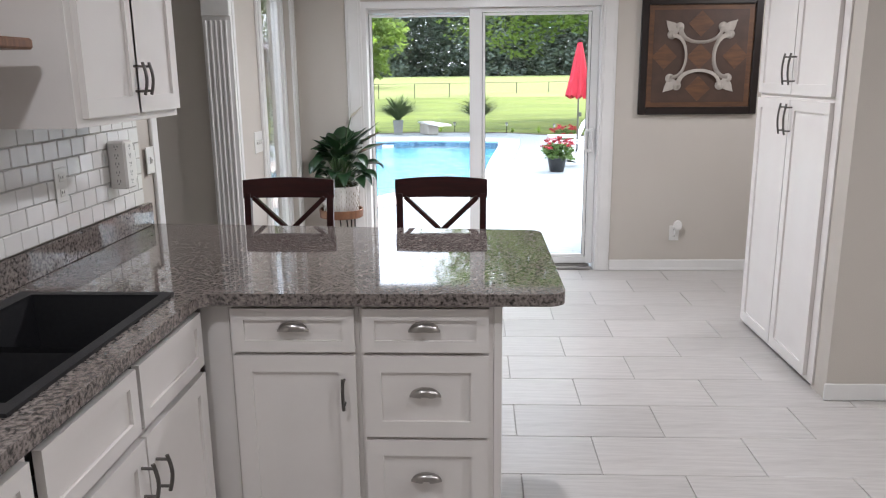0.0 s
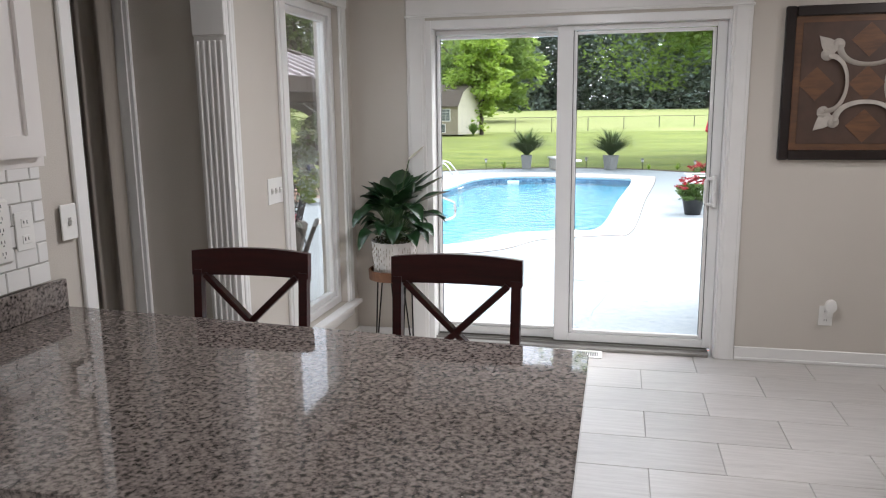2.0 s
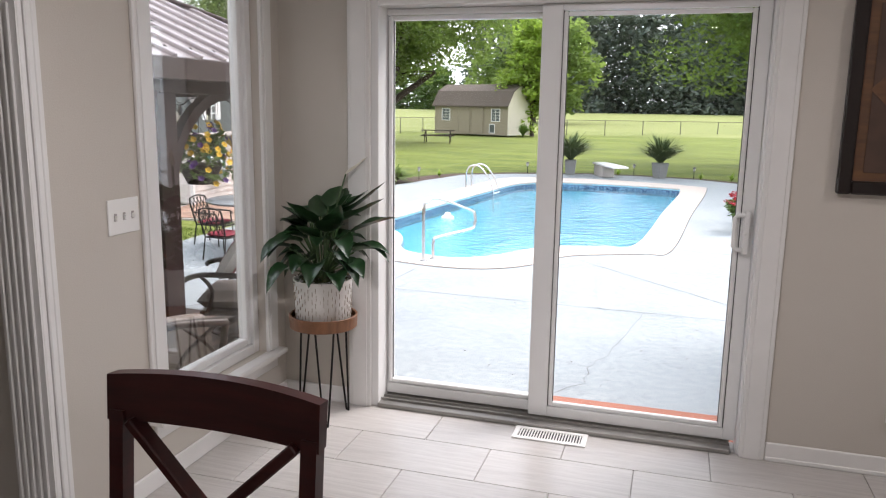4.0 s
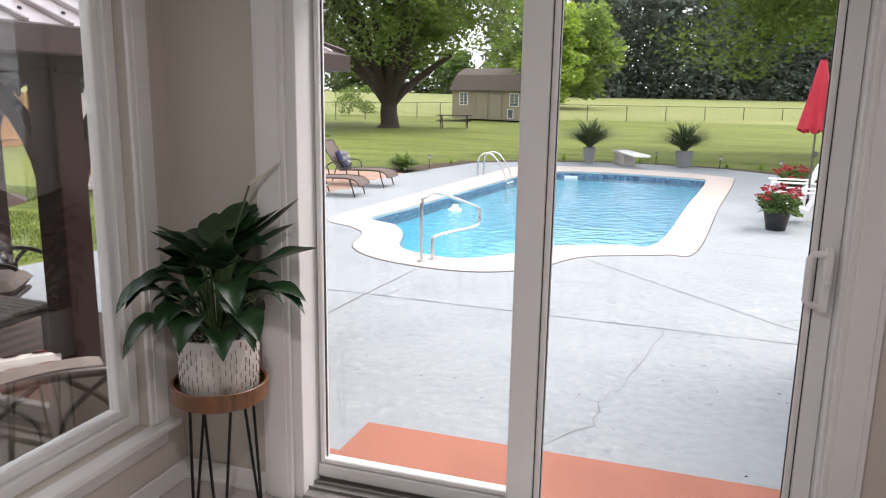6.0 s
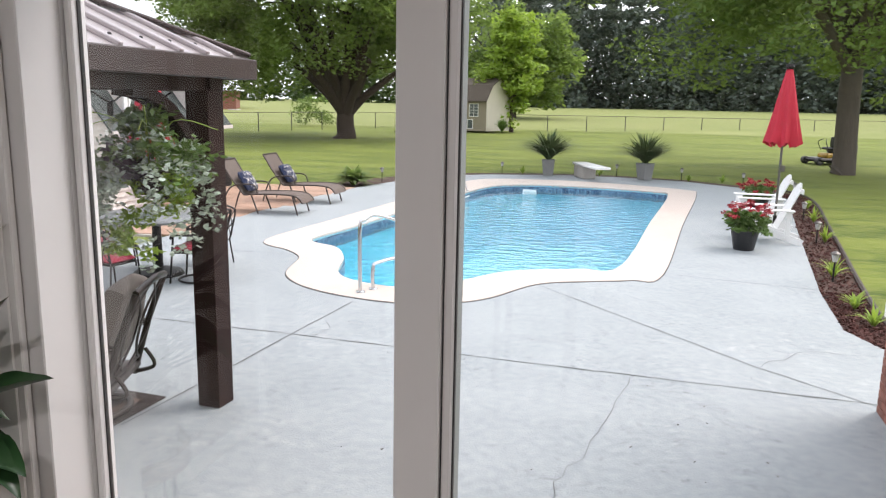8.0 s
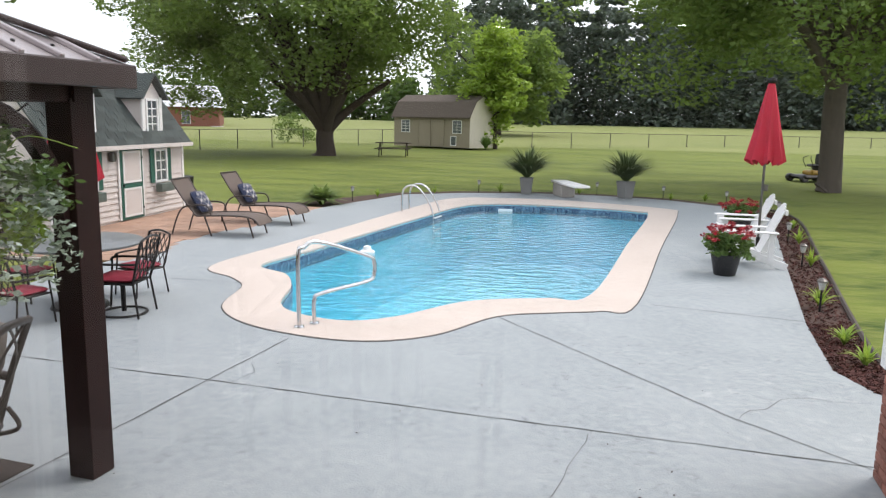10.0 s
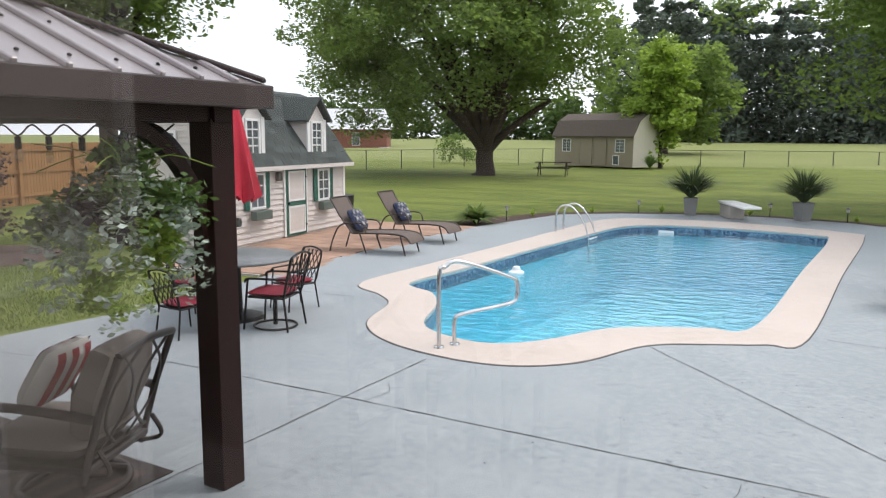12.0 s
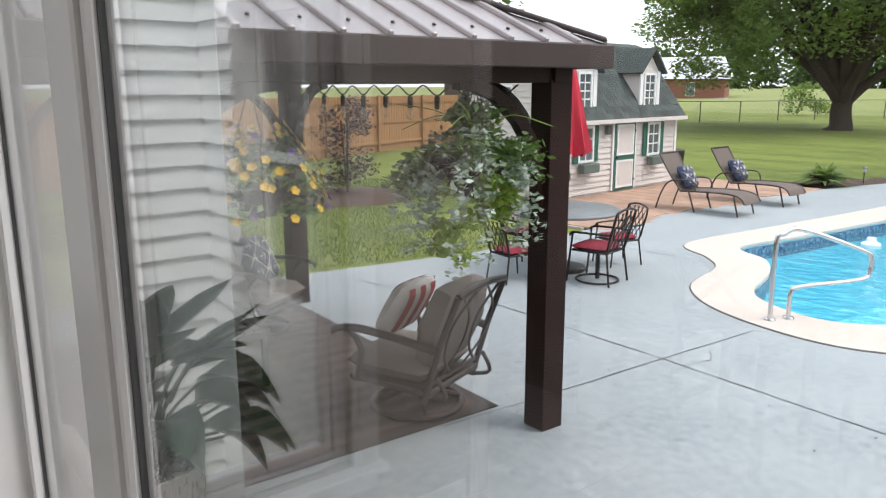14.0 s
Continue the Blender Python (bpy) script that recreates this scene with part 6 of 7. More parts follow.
for k, (a, c) in enumerate((((X0, Y0), (X1, Y0)), ((X1, Y0), (X1, Y1)), ((X1, Y1), (X0, Y1)), ((X0, Y1), (X0, Y0)))):
    a, c = Vector((*a, ZE)), Vector((*c, ZE))
    mid, L = a.lerp(c, 0.5), (c - a).length
    nrm = (c - a).cross(AP - a).normalized()
    part("roof_panel", Geo().add([a, c, AP, a - nrm * 0.02, c - nrm * 0.02, AP - nrm * 0.02], [(0, 1, 2), (5, 4, 3), (0, 3, 4, 1)]), ROOF_METAL, gaz)
    n = round(L / 0.245)
    for i in range(n + 1):
        s = i / n
        p = a.lerp(c, s)
        t = min(s, 1 - s) * 2
        if t < 0.02:
            continue
        q = p + (AP - mid) * t
        if k % 2 == 0 and L < 2:
            continue
        part("rib", Geo().beam(p + nrm * 0.012 - (AP - mid).normalized() * 0.02, q + nrm * 0.012, 0.032, 0.03, 0.006, nrm), ROOF_METAL, gaz)
        for u in (0.08, 0.33, 0.58, 0.83):
            w = p.lerp(q, 0.0) + (AP - mid) * (u if u < t else 2) + (c - a) / n * 0.5
            if u < t - 0.03 and s < 0.97:
                screw.lathe([(0.011, 0), (0.011, 0.007), (0.004, 0.011)], 6, Matrix.Translation(w + nrm * 0.001) @ nrm.to_track_quat("Z", "Y").to_matrix().to_4x4())
part("screws", screw, BLACK_METAL, gaz, "small dark roofing screws")
for x, y in ((X0, Y0), (X1, Y0), (X1, Y1), (X0, Y1)):
    part("hip_cap", Geo().beam((x, y, ZE + 0.02), AP + Vector((0, 0, 0.02)), 0.11, 0.03, 0.01), FASCIA, gaz)
part("finial_roof", Geo().lathe([(0.45, ZA - 0.08), (0.42, ZA + 0.02), (0.0, ZA + 0.28)], 4, pose(AP.x, AP.y, 0, 0, 0, 45)), ROOF_METAL, gaz)
CORN = GM

# string lights under the front beam
bulbs = thing("string_lights", "black string lights with clear bulbs under the gazebo beam", "string lights", GM)
pts = []
for i in range(11):
    x = 0.15 + 0.325 * i
    pts += [(x, 0.13, ZB - 0.01), (x + 0.16, 0.13, ZB - 0.08)]
part("cable", Geo().tube(curve_pts(pts, 4, False), 0.006, 5), BLACK_METAL, bulbs)
BULB = clear_glass("bulb_glass", (0.9, 0.88, 0.8), 0.15)
for i in range(10):
    x = 0.31 + 0.325 * i
    b = part("socket", Geo().lathe([(0.008, 0.0), (0.02, -0.01), (0.02, -0.08), (0.012, -0.09)], 8, pose(x, 0.13, ZB - 0.08)), BLACK_METAL, bulbs)
    part("bulb", Geo().lathe([(0.012, -0.09), (0.028, -0.13), (0.018, -0.165), (0.0, -0.172)], 10, pose(x, 0.13, ZB - 0.08)), BULB, b, "clear glass bulb", 60)

# rug and deck boards beneath
rug = thing("outdoor_rug", "dark brown striped outdoor rug under the gazebo", "rug", GM)
part("mat", Geo().box(0.38, 0.05, 0.001, 3.42, 2.72, 0.010, b=0.003), mat("rug_dark", (0.055, 0.042, 0.037), 0.95, second=(0.035, 0.027, 0.024), scale=30, bump=0.4, bump_scale=200), rug)
for i in range(16):
    x = 0.50 + i * 0.185
    part("stripe", Geo().box(x, 0.16, 0.0102, x + 0.085, 2.6, 0.0115), mat("rug_stripe", (0.15, 0.105, 0.085), 0.95, second=(0.11, 0.075, 0.06), scale=40), rug, "lighter tan stripe")

# swivel club chair, facing -x
TAUPE = mat("taupe_cushion", (0.23, 0.195, 0.17), 0.9, second=(0.19, 0.16, 0.14), scale=7, bump=0.25, bump_scale=220)
BRONZE = mat("bronze_frame", (0.060, 0.047, 0.040), 0.42, 0.4, second=(0.045, 0.035, 0.03), scale=20)
STRIPE_R, STRIPE_W = mat("stripe_red", (0.42, 0.03, 0.04), 0.85, scale=9), mat("stripe_white", (0.72, 0.69, 0.64), 0.85, scale=9)
NAVY = mat("navy_cloth", (0.018, 0.028, 0.07), 0.85, scale=9)


def club_chair(label, m):
    ob = thing("swivel_chair", label, "patio chair", m, "gazebo swivel chairs")
    part("base_ring", Geo().tube([(0.30 * math.cos(2 * math.pi * i / 32), 0.30 * math.sin(2 * math.pi * i / 32), 0.035) for i in range(32)], 0.022, 8, True), BRONZE, ob, "", 60)
    for k in range(4):
        a = math.pi / 4 + math.pi / 2 * k
        part("base_arm", Geo().tube(curve_pts([(0.30 * math.cos(a), 0.30 * math.sin(a), 0.04), (0.14 * math.cos(a), 0.14 * math.sin(a), 0.10), (0, 0, 0.17)], 4, False), 0.016, 6), BRONZE, ob)
    part("spindle", Geo().lathe([(0.05, 0.1), (0.045, 0.25)], 12), BRONZE, ob)
    part("seat_frame", Geo().box(-0.33, -0.31, 0.22, 0.30, 0.31, 0.265, b=0.01), BRONZE, ob)
    part("seat_cushion", Geo().cushion(-0.36, -0.30, 0.266, 0.24, 0.30, 0.43), TAUPE, ob, "", 60)
    tilt = pose(0.24, 0, 0.30, 0, 18, 0)
    part("back_cushion", Geo().cushion(-0.15, -0.29, 0.06, 0.0, 0.29, 0.62, tilt, 10, 0.3), TAUPE, ob, "", 60)
    for s in (-1, 1):
        part("back_post", Geo().tube([tilt @ Vector((0.05, s * 0.30, -0.12)), tilt @ Vector((0.04, s * 0.30, 0.3)), tilt @ Vector((0.06, s * 0.29, 0.64))], 0.022, 8), BRONZE, ob, "", 60)
        part("arm", Geo().tube(curve_pts([tilt @ Vector((0.03, s * 0.31, 0.26)), (0.05, s * 0.34, 0.585), (-0.25, s * 0.35, 0.60), (-0.40, s * 0.35, 0.57), (-0.43, s * 0.35, 0.54)], 5, False), 0.028, 8, flat=0.6), BRONZE, ob, "", 60)
        part("arm_support", Geo().tube(curve_pts([(-0.30, s * 0.34, 0.59), (-0.20, s * 0.34, 0.45), (-0.26, s * 0.33, 0.24)], 5, False), 0.018, 8), BRONZE, ob, "", 60)
        part("spring", Geo().tube(curve_pts([(0.34, s * 0.28, 0.36), (0.40, s * 0.28, 0.24), (0.28, s * 0.26, 0.2), (0.0, s * 0.2, 0.2)], 4, False), 0.014, 6), BRONZE, ob)
    part("top_rail", Geo().tube(curve_pts([tilt @ Vector((0.06, -0.29, 0.64)), tilt @ Vector((0.07, 0, 0.68)), tilt @ Vector((0.06, 0.29, 0.64))], 5, False), 0.024, 8), BRONZE, ob, "", 60)
    part("bottom_rail", Geo().tube([tilt @ Vector((0.045, -0.29, 0.02)), tilt @ Vector((0.045, 0.29, 0.02))], 0.016, 6), BRONZE, ob)
    for k, sgn in enumerate((-1, 1, -1, 1)):
        y0 = (-0.15, -0.15, 0.15, 0.15)[k]
        part("lattice", Geo().tube(curve_pts([tilt @ Vector((0.05, y0 - sgn * 0.1, 0.02)), tilt @ Vector((0.06, y0 + sgn * 0.09, 0.22)), tilt @ Vector((0.06, y0 + sgn * 0.09, 0.45)), tilt @ Vector((0.065, y0 - sgn * 0.1, 0.65))], 5, False), 0.011, 6, flat=0.7), BRONZE, ob, "", 60)
    return ob


club_chair("taupe swivel chair with its back to the house", pose(-2.195, 6.213, PZ, 0, 0, -38))
c1 = club_chair("taupe cushioned swivel chair with a bronze lattice back", pose(-2.80, 8.70, PZ + 0.011, 0, 0, 14))
copy_thing(c1, pose(-5.0, 8.75, PZ + 0.011, 0, 0, 205))


def throw_pillow(label, m, base, kind):
    ob = thing("throw_pillow", label, "pillow", m)
    part("cover", Geo().cushion(-0.21, -0.21, -0.075, 0.21, 0.21, 0.075, None, 12, 0.9), base, ob, "", 70)
    for k in range(3 if kind == "stripe" else 0):
        x = -0.12 + 0.12 * k
        v, f = [], []
        for i in range(13):
            y = -0.2 + 0.4 * i / 12
            for xx in (x - 0.032, x + 0.032):
                a, c = xx / 0.21, y / 0.21
                v.append((xx, y, 0.075 * (0.1 * 1 + 0.9 * ((1 - a ** 4) * (1 - c ** 4)) ** 0.5) + 0.003))
        f = [(2 * i, 2 * i + 1, 2 * i + 3, 2 * i + 2) for i in range(12)]
        v2 = [(a, c, -e) for a, c, e in v]
        f2 = [(2 * i + 2, 2 * i + 3, 2 * i + 1, 2 * i) for i in range(12)]
        part("stripe", Geo().add(v, f).add(v2, f2), STRIPE_R, ob, "wide red stripe")
    if kind == "anchor":
        for i in range(3):
            for j in range(3):
                x, y = -0.12 + 0.12 * i, -0.12 + 0.12 * j
                a, c = x / 0.21, y / 0.21
                z = 0.075 * (0.1 + 0.9 * ((1 - a ** 4) * (1 - c ** 4)) ** 0.5) + 0.005
                g = Geo().tube([(x, y - 0.035, z), (x, y + 0.03, z)], 0.005, 5)
                g.tube([(x - 0.03, y - 0.015, z), (x - 0.015, y - 0.033, z), (x + 0.015, y - 0.033, z), (x + 0.03, y - 0.015, z)], 0.005, 5)
                g.tube([(x - 0.014, y + 0.02, z), (x + 0.014, y + 0.02, z)], 0.004, 5)
                part("anchor", g, STRIPE_W, ob, "small white anchor")
        for k in range(4):
            g = Geo()
            s = 1 if k % 2 else -1
            off = 0.12 if k < 2 else -0.12
            pts = []
            for i in range(13):
                u = -0.19 + 0.38 * i / 12
                x, y = u * 0.7 + off * 0.5, s * u * 0.7 + (off * 0.5 if s < 0 else -off * 0.5)
                a, c = max(-1, min(1, x / 0.21)), max(-1, min(1, y / 0.21))
                pts.append((x, y, 0.075 * (0.1 + 0.9 * ((1 - a ** 4) * (1 - c ** 4)) ** 0.5) + 0.002))
            part("line", g.tube(pts, 0.004, 4), STRIPE_W, ob, "thin white diagonal line")
    return ob


throw_pillow("red and white striped throw pillow on the swivel chair", pose(-2.86, 8.66, PZ + 0.71, 0, 0, 14) @ pose(0, 0, 0, 0, -58, 0) @ pose(0, 0, 0, 0, 0, 90), STRIPE_W, "stripe")
throw_pillow("red and white striped throw pillow on the chair by the house", pose(-2.33, 6.25, PZ + 0.67, 0, 0, -38) @ pose(0, 0, 0, 0, -58, 0) @ pose(0, 0, 0, 0, 0, 90), STRIPE_W, "stripe")
throw_pillow("navy anchor-print throw pillow on the far chair", pose(-4.95, 8.77, PZ + 0.66, 0, 0, 205) @ pose(0, 0, 0, 0, -62, 0), NAVY, "anchor")

tab = thing("coffee_table", "low slatted wooden coffee table under the gazebo", "table", pose(-4.3, 7.95, PZ + 0.011, 0, 0, GU))
TEAK = mat("grey_teak", (0.23, 0.20, 0.17), 0.7, second=(0.16, 0.135, 0.115), scale=6, stretch=(8, 1, 1))
for i in range(9):
    part("slat", Geo().box(-0.5, -0.3 + i * 0.067, 0.42, 0.5, -0.24 + i * 0.067, 0.445, b=0.003), TEAK, tab)
part("frame", Geo().box(-0.5, -0.3, 0.37, 0.5, 0.3, 0.419), BRONZE, tab)
for x in (-0.46, 0.46):
    for y in (-0.26, 0.26):
        part("leg", Geo().beam((x, y, 0), (x, y, 0.37), 0.04, 0.04), BRONZE, tab)


# hanging baskets
def basket(label, m, kind):
    ob = thing("hanging_basket", label, "hanging basket", m)
    part("pot", Geo().lathe([(0.09, -0.12), (0.15, 0.0), (0.155, 0.02), (0.13, 0.02), (0.0, 0.0)], 18), BROWN_METAL, ob, "", 50)
    for k in range(3):
        a = 2.1 * k
        part("wire", Geo().tube([(0.15 * math.cos(a), 0.15 * math.sin(a), 0.02), (0, 0, 0.50)], 0.003, 4), BLACK_METAL, ob)
    cs, rs = [], []
    if kind == "silver":
        for k in range(60):
            a, r = rnd.uniform(0, 6.28), rnd.uniform(0.05, 0.36)
            cs.append((r * math.cos(a), r * math.sin(a), 0.26 - 1.1 * r * r * 2 + rnd.uniform(-0.12, 0.12)))
            rs.append(0.10)
        o = new("foliage", leaf_mesh("foliage", cs, rs, 26, 0.055, FERN))
        o.parent = ob
        cs, rs = [], []
        for k in range(28):
            a, r, L = rnd.uniform(0, 6.28), rnd.uniform(0.18, 0.40), rnd.uniform(0.1, 0.55)
            for i in range(5):
                cs.append((r * math.cos(a) * (1 + .05 * i), r * math.sin(a) * (1 + .05 * i), 0.05 - L * i / 4))
                rs.append(0.06)
        for k in range(40):
            a, r = rnd.uniform(0, 6.28), rnd.uniform(0.15, 0.38)
            cs.append((r * math.cos(a), r * math.sin(a), 0.22 - 2.0 * r * r + rnd.uniform(-0.12, 0.10)))
            rs.append(0.08)
        o = new("trailing_leaves", leaf_mesh("trailing", cs, rs, 16, 0.042, SILVER))
        o.parent = ob
        o["label"] = "trailing silvery leaves"
        cs = [(0.2 * math.cos(k * 0.7) + rnd.uniform(-.05, .05), 0.2 * math.sin(k * 0.7), -0.02 - 0.06 * (k % 8)) for k in range(26)]
        o = new("fern_fronds", leaf_mesh("fern", cs, [0.075] * 26, 40, 0.045, LIME))
        o.parent = ob
        cs = [(0.27 * math.cos(4.6 + 0.12 * k), 0.27 * math.sin(4.6 + 0.12 * k), 0.12 - 0.03 * k) for k in range(8)]
        o = new("dark_leaves", leaf_mesh("dark", cs, [0.08] * 8, 14, 0.075, foliage("plum_leaf", (0.05, 0.03, 0.04), (0.03, 0.02, 0.03))))
        o.parent = ob
        for k in range(5):
            a = rnd.uniform(0, 6.28)
            part("grass_spike", Geo().tube(curve_pts([(0, 0, 0.02), (0.15 * math.cos(a), 0.15 * math.sin(a), 0.3), (0.42 * math.cos(a), 0.42 * math.sin(a), rnd.uniform(0.2, 0.4))], 5, False), 0.003, 4), LIME, ob)
    else:
        for k in range(55):
            a, r = rnd.uniform(0, 6.28), 0.30 * rnd.random() ** 0.6
            cs.append((r * math.cos(a), r * math.sin(a), 0.22 - 2.6 * r * r + rnd.uniform(-0.1, 0.06)))
            rs.append(0.08)
        o = new("foliage", leaf_mesh("foliage", cs, rs, 20, 0.05, FERN))
        o.parent = ob
        for k in range(125):
            a, r = rnd.uniform(0, 6.28), 0.36 * rnd.random() ** 0.35
            c = Vector((r * math.cos(a), r * math.sin(a), 0.27 - 2.7 * r * r + rnd.uniform(-0.06, 0.1)))
            g = Geo()
            n5, v = Vector((math.cos(a), math.sin(a), 0.6)).normalized(), []
            q = n5.to_track_quat("Z", "Y").to_matrix().to_4x4()
            for i in range(10):
                rr = 0.025 if i % 2 == 0 else 0.019
                v.append((rr * math.cos(i * 0.628), rr * math.sin(i * 0.628), 0.010))
            g.add([(0, 0, 0)] + v, [(0, 1 + i, 1 + (i + 1) % 10) for i in range(10)], Matrix.Translation(c) @ q)
            part("bloom", g, YELLOW if rnd.random() < 0.84 else VIOLET, ob)
    return ob


YELLOW = mat("yellow_petal", (0.75, 0.50, 0.015), 0.6, second=(0.6, 0.36, 0.01), scale=30)
VIOLET = mat("violet_petal", (0.10, 0.03, 0.20), 0.6, scale=30)
basket("hanging basket of silver and green trailing foliage", pose(-2.10, 8.52, PZ + ZB - 0.48), "silver")
basket("hanging basket of yellow and purple petunias", pose(-2.42, 7.34, PZ + ZB - 0.50), "petunia")

# dining set
dt = thing("dining_table", "round dark metal patio dining table", "table", pose(-4.55, 12.58, PZ))
part("tabletop", Geo().lathe([(0.0, 0.69), (0.66, 0.69), (0.68, 0.70), (0.68, 0.715), (0.66, 0.725), (0.0, 0.725)], 40), mat("slate_top", (0.17, 0.18, 0.18), 0.35, second=(0.12, 0.13, 0.13), scale=9), dt, "grey patterned tabletop", 40)
part("pedestal", Geo().lathe([(0.30, 0.0), (0.28, 0.04), (0.06, 0.10), (0.05, 0.60), (0.16, 0.69)], 20), BLACK_METAL, dt, "", 40)
umbrella("closed red umbrella standing in the dining table", pose(-4.55, 12.58, PZ), 2.55, False, 1.15)
CUSH = mat("red_cushion", (0.30, 0.022, 0.045), 0.85, second=(0.22, 0.016, 0.032), scale=8, bump=0.2, bump_scale=150)


def dining_chair(label, m):
    """Cast metal chair facing -x."""
    ob = thing("patio_chair", label, "chair", m, "patio dining chairs")
    part("seat", Geo().box(-0.26, -0.24, 0.40, 0.24, 0.24, 0.425, b=0.01), BLACK_METAL, ob)
    part("cushion", Geo().cushion(-0.27, -0.245, 0.426, 0.23, 0.245, 0.50), CUSH, ob, "red seat cushion", 60)
    for s in (-1, 1):
        part("front_leg", Geo().tube(curve_pts([(-0.24, s * 0.24, 0.64), (-0.26, s * 0.25, 0.42), (-0.30, s * 0.26, 0.0)], 4, False), 0.014, 6), BLACK_METAL, ob)
        part("back_leg", Geo().tube(curve_pts([(0.24, s * 0.23, 0.42), (0.30, s * 0.25, 0.0)], 3, False), 0.014, 6), BLACK_METAL, ob)
        part("arm", Geo().tube(curve_pts([(0.29, s * 0.25, 0.66), (0.05, s * 0.28, 0.66), (-0.22, s * 0.27, 0.65), (-0.27, s * 0.26, 0.60)], 4, False), 0.016, 6), BLACK_METAL, ob)
    arch = [(0.24 + 0.13 * t, y, z) for y, z, t in ((-0.23, 0.42, 0), (-0.26, 0.74, 0.65), (-0.255, 0.90, 0.95), (-0.20, 0.945, 1.0), (0.0, 0.975, 1.08), (0.20, 0.945, 1.0), (0.255, 0.90, 0.95), (0.26, 0.74, 0.65), (0.23, 0.42, 0))]
    part("back_frame", Geo().tube(curve_pts(arch, 5, False), 0.016, 6), BLACK_METAL, ob, "", 60)
    for k in range(-2, 3):
        for sg in (-1, 1):
            y = k * 0.105
            pts = []
            for i in range(7):
                z = 0.47 + 0.46 * i / 6
                yy = y + sg * (0.26 * (i / 6) - 0.13)
                lim = 0.25
                pts.append((0.25 + 0.13 * (z - 0.42) / 0.5, max(-lim, min(lim, yy)), z))
            part("lattice_bar", Geo().tube(pts, 0.0075, 4), BLACK_METAL, ob)
    return ob


dc = dining_chair("black lattice-back patio chair with a red cushion", pose(-3.93, 12.42, PZ, 0, 0, 6) @ Matrix.Scale(0.86, 4))
for x, y, r in ((-4.25, 13.3, 68), (-4.62, 11.78, 258), (-5.3, 12.75, 172)):
    copy_thing(dc, pose(x, y, PZ, 0, 0, r) @ Matrix.Scale(0.86, 4))
part("swivel_base", Geo().tube([(0.27 * math.cos(i * 0.3142), 0.27 * math.sin(i * 0.3142), 0.02) for i in range(20)], 0.015, 6, True).tube([(0, 0, 0.03), (0, 0, 0.4)], 0.03, 8), BLACK_METAL, dc)

# chaise loungers, head at -x
SLING = mat("brown_sling", (0.14, 0.105, 0.085), 0.8, second=(0.11, 0.085, 0.07), scale=20, bump=0.2, bump_scale=300)


def lounger(m):
    ob = thing("chaise_lounger", "brown sling chaise lounger with raised back", "lounger", m, "poolside loungers")
    prof = curve_pts([(1.15, 0, 0.22), (1.05, 0, 0.33), (0.8, 0, 0.37), (0.3, 0, 0.36), (0.0, 0, 0.34)], 4, False)
    back = [Vector((0.0, 0, 0.35)), Vector((-0.25, 0, 0.66)), Vector((-0.44, 0, 0.96))]
    for nm, line in (("seat", prof), ("backrest", back)):
        v, f = [], []
        for p in line:
            v += [(p.x, -0.28, p.z), (p.x, 0.28, p.z), (p.x, -0.28, p.z - 0.012), (p.x, 0.28, p.z - 0.012)]
        for i in range(len(line) - 1):
            a, c = 4 * i, 4 * i + 4
            f += [(a, a + 1, c + 1, c), (a + 2, c + 2, c + 3, a + 3), (a, c, c + 2, a + 2), (a + 1, a + 3, c + 3, c + 1)]
        part(nm, Geo().add(v, f), SLING, ob, "", 40)
        for s in (-0.295, 0.295):
            part("side_tube", Geo().tube([(p.x, s, p.z) for p in line], 0.017, 6), BRONZE, ob, "", 60)
    part("top_tube", Geo().tube([(-0.44, -0.295, 0.96), (-0.44, 0.295, 0.96)], 0.017, 6), BRONZE, ob)
    for s in (-0.3, 0.3):
        part("leg", Geo().tube([(0.95, s, 0.36), (1.05, s, 0.0)], 0.015, 6), BRONZE, ob)
        part("leg", Geo().tube([(0.15, s, 0.36), (0.28, s, 0.0)], 0.015, 6), BRONZE, ob)
        part("leg", Geo().tube(curve_pts([(0.28, s, 0.36), (0.2, s, 0.53), (-0.2, s, 0.50), (-0.36, s, 0.30), (-0.46, s, 0.0)], 4, False), 0.015, 6), BRONZE, ob, "", 60)
    return ob


lo = lounger(pose(-5.75, 17.8, PZ, 0, 0, 0))
copy_thing(lo, pose(-5.65, 19.5, PZ, 0, 0, -4))
for x, y, r in ((-5.78, 17.78, 0), (-5.68, 19.5, -4)):
    throw_pillow("navy pillow with white anchors on a lounger", pose(x, y, PZ + 0.57, 0, 0, r) @ pose(0, 0, 0, 0, 58, 0), NAVY, "anchor")
# playhouse beside the pool deck, front facing +x
CREAM = mat("cream_siding", (0.64, 0.59, 0.55), 0.6, second=(0.57, 0.52, 0.48), scale=3, stretch=(0.5, 0.5, 8))
GREEN_T = mat("green_trim", (0.025, 0.12, 0.085), 0.5, second=(0.02, 0.09, 0.065), scale=6)
SHINGLE = mat("green_shingle", (0.062, 0.074, 0.068), 0.95, second=(0.034, 0.042, 0.039), scale=9, obj=0.25, bump=0.5, bump_scale=60)
PANE = mat("dark_pane", (0.10, 0.115, 0.125), 0.06, scale=2, spec=0.8)


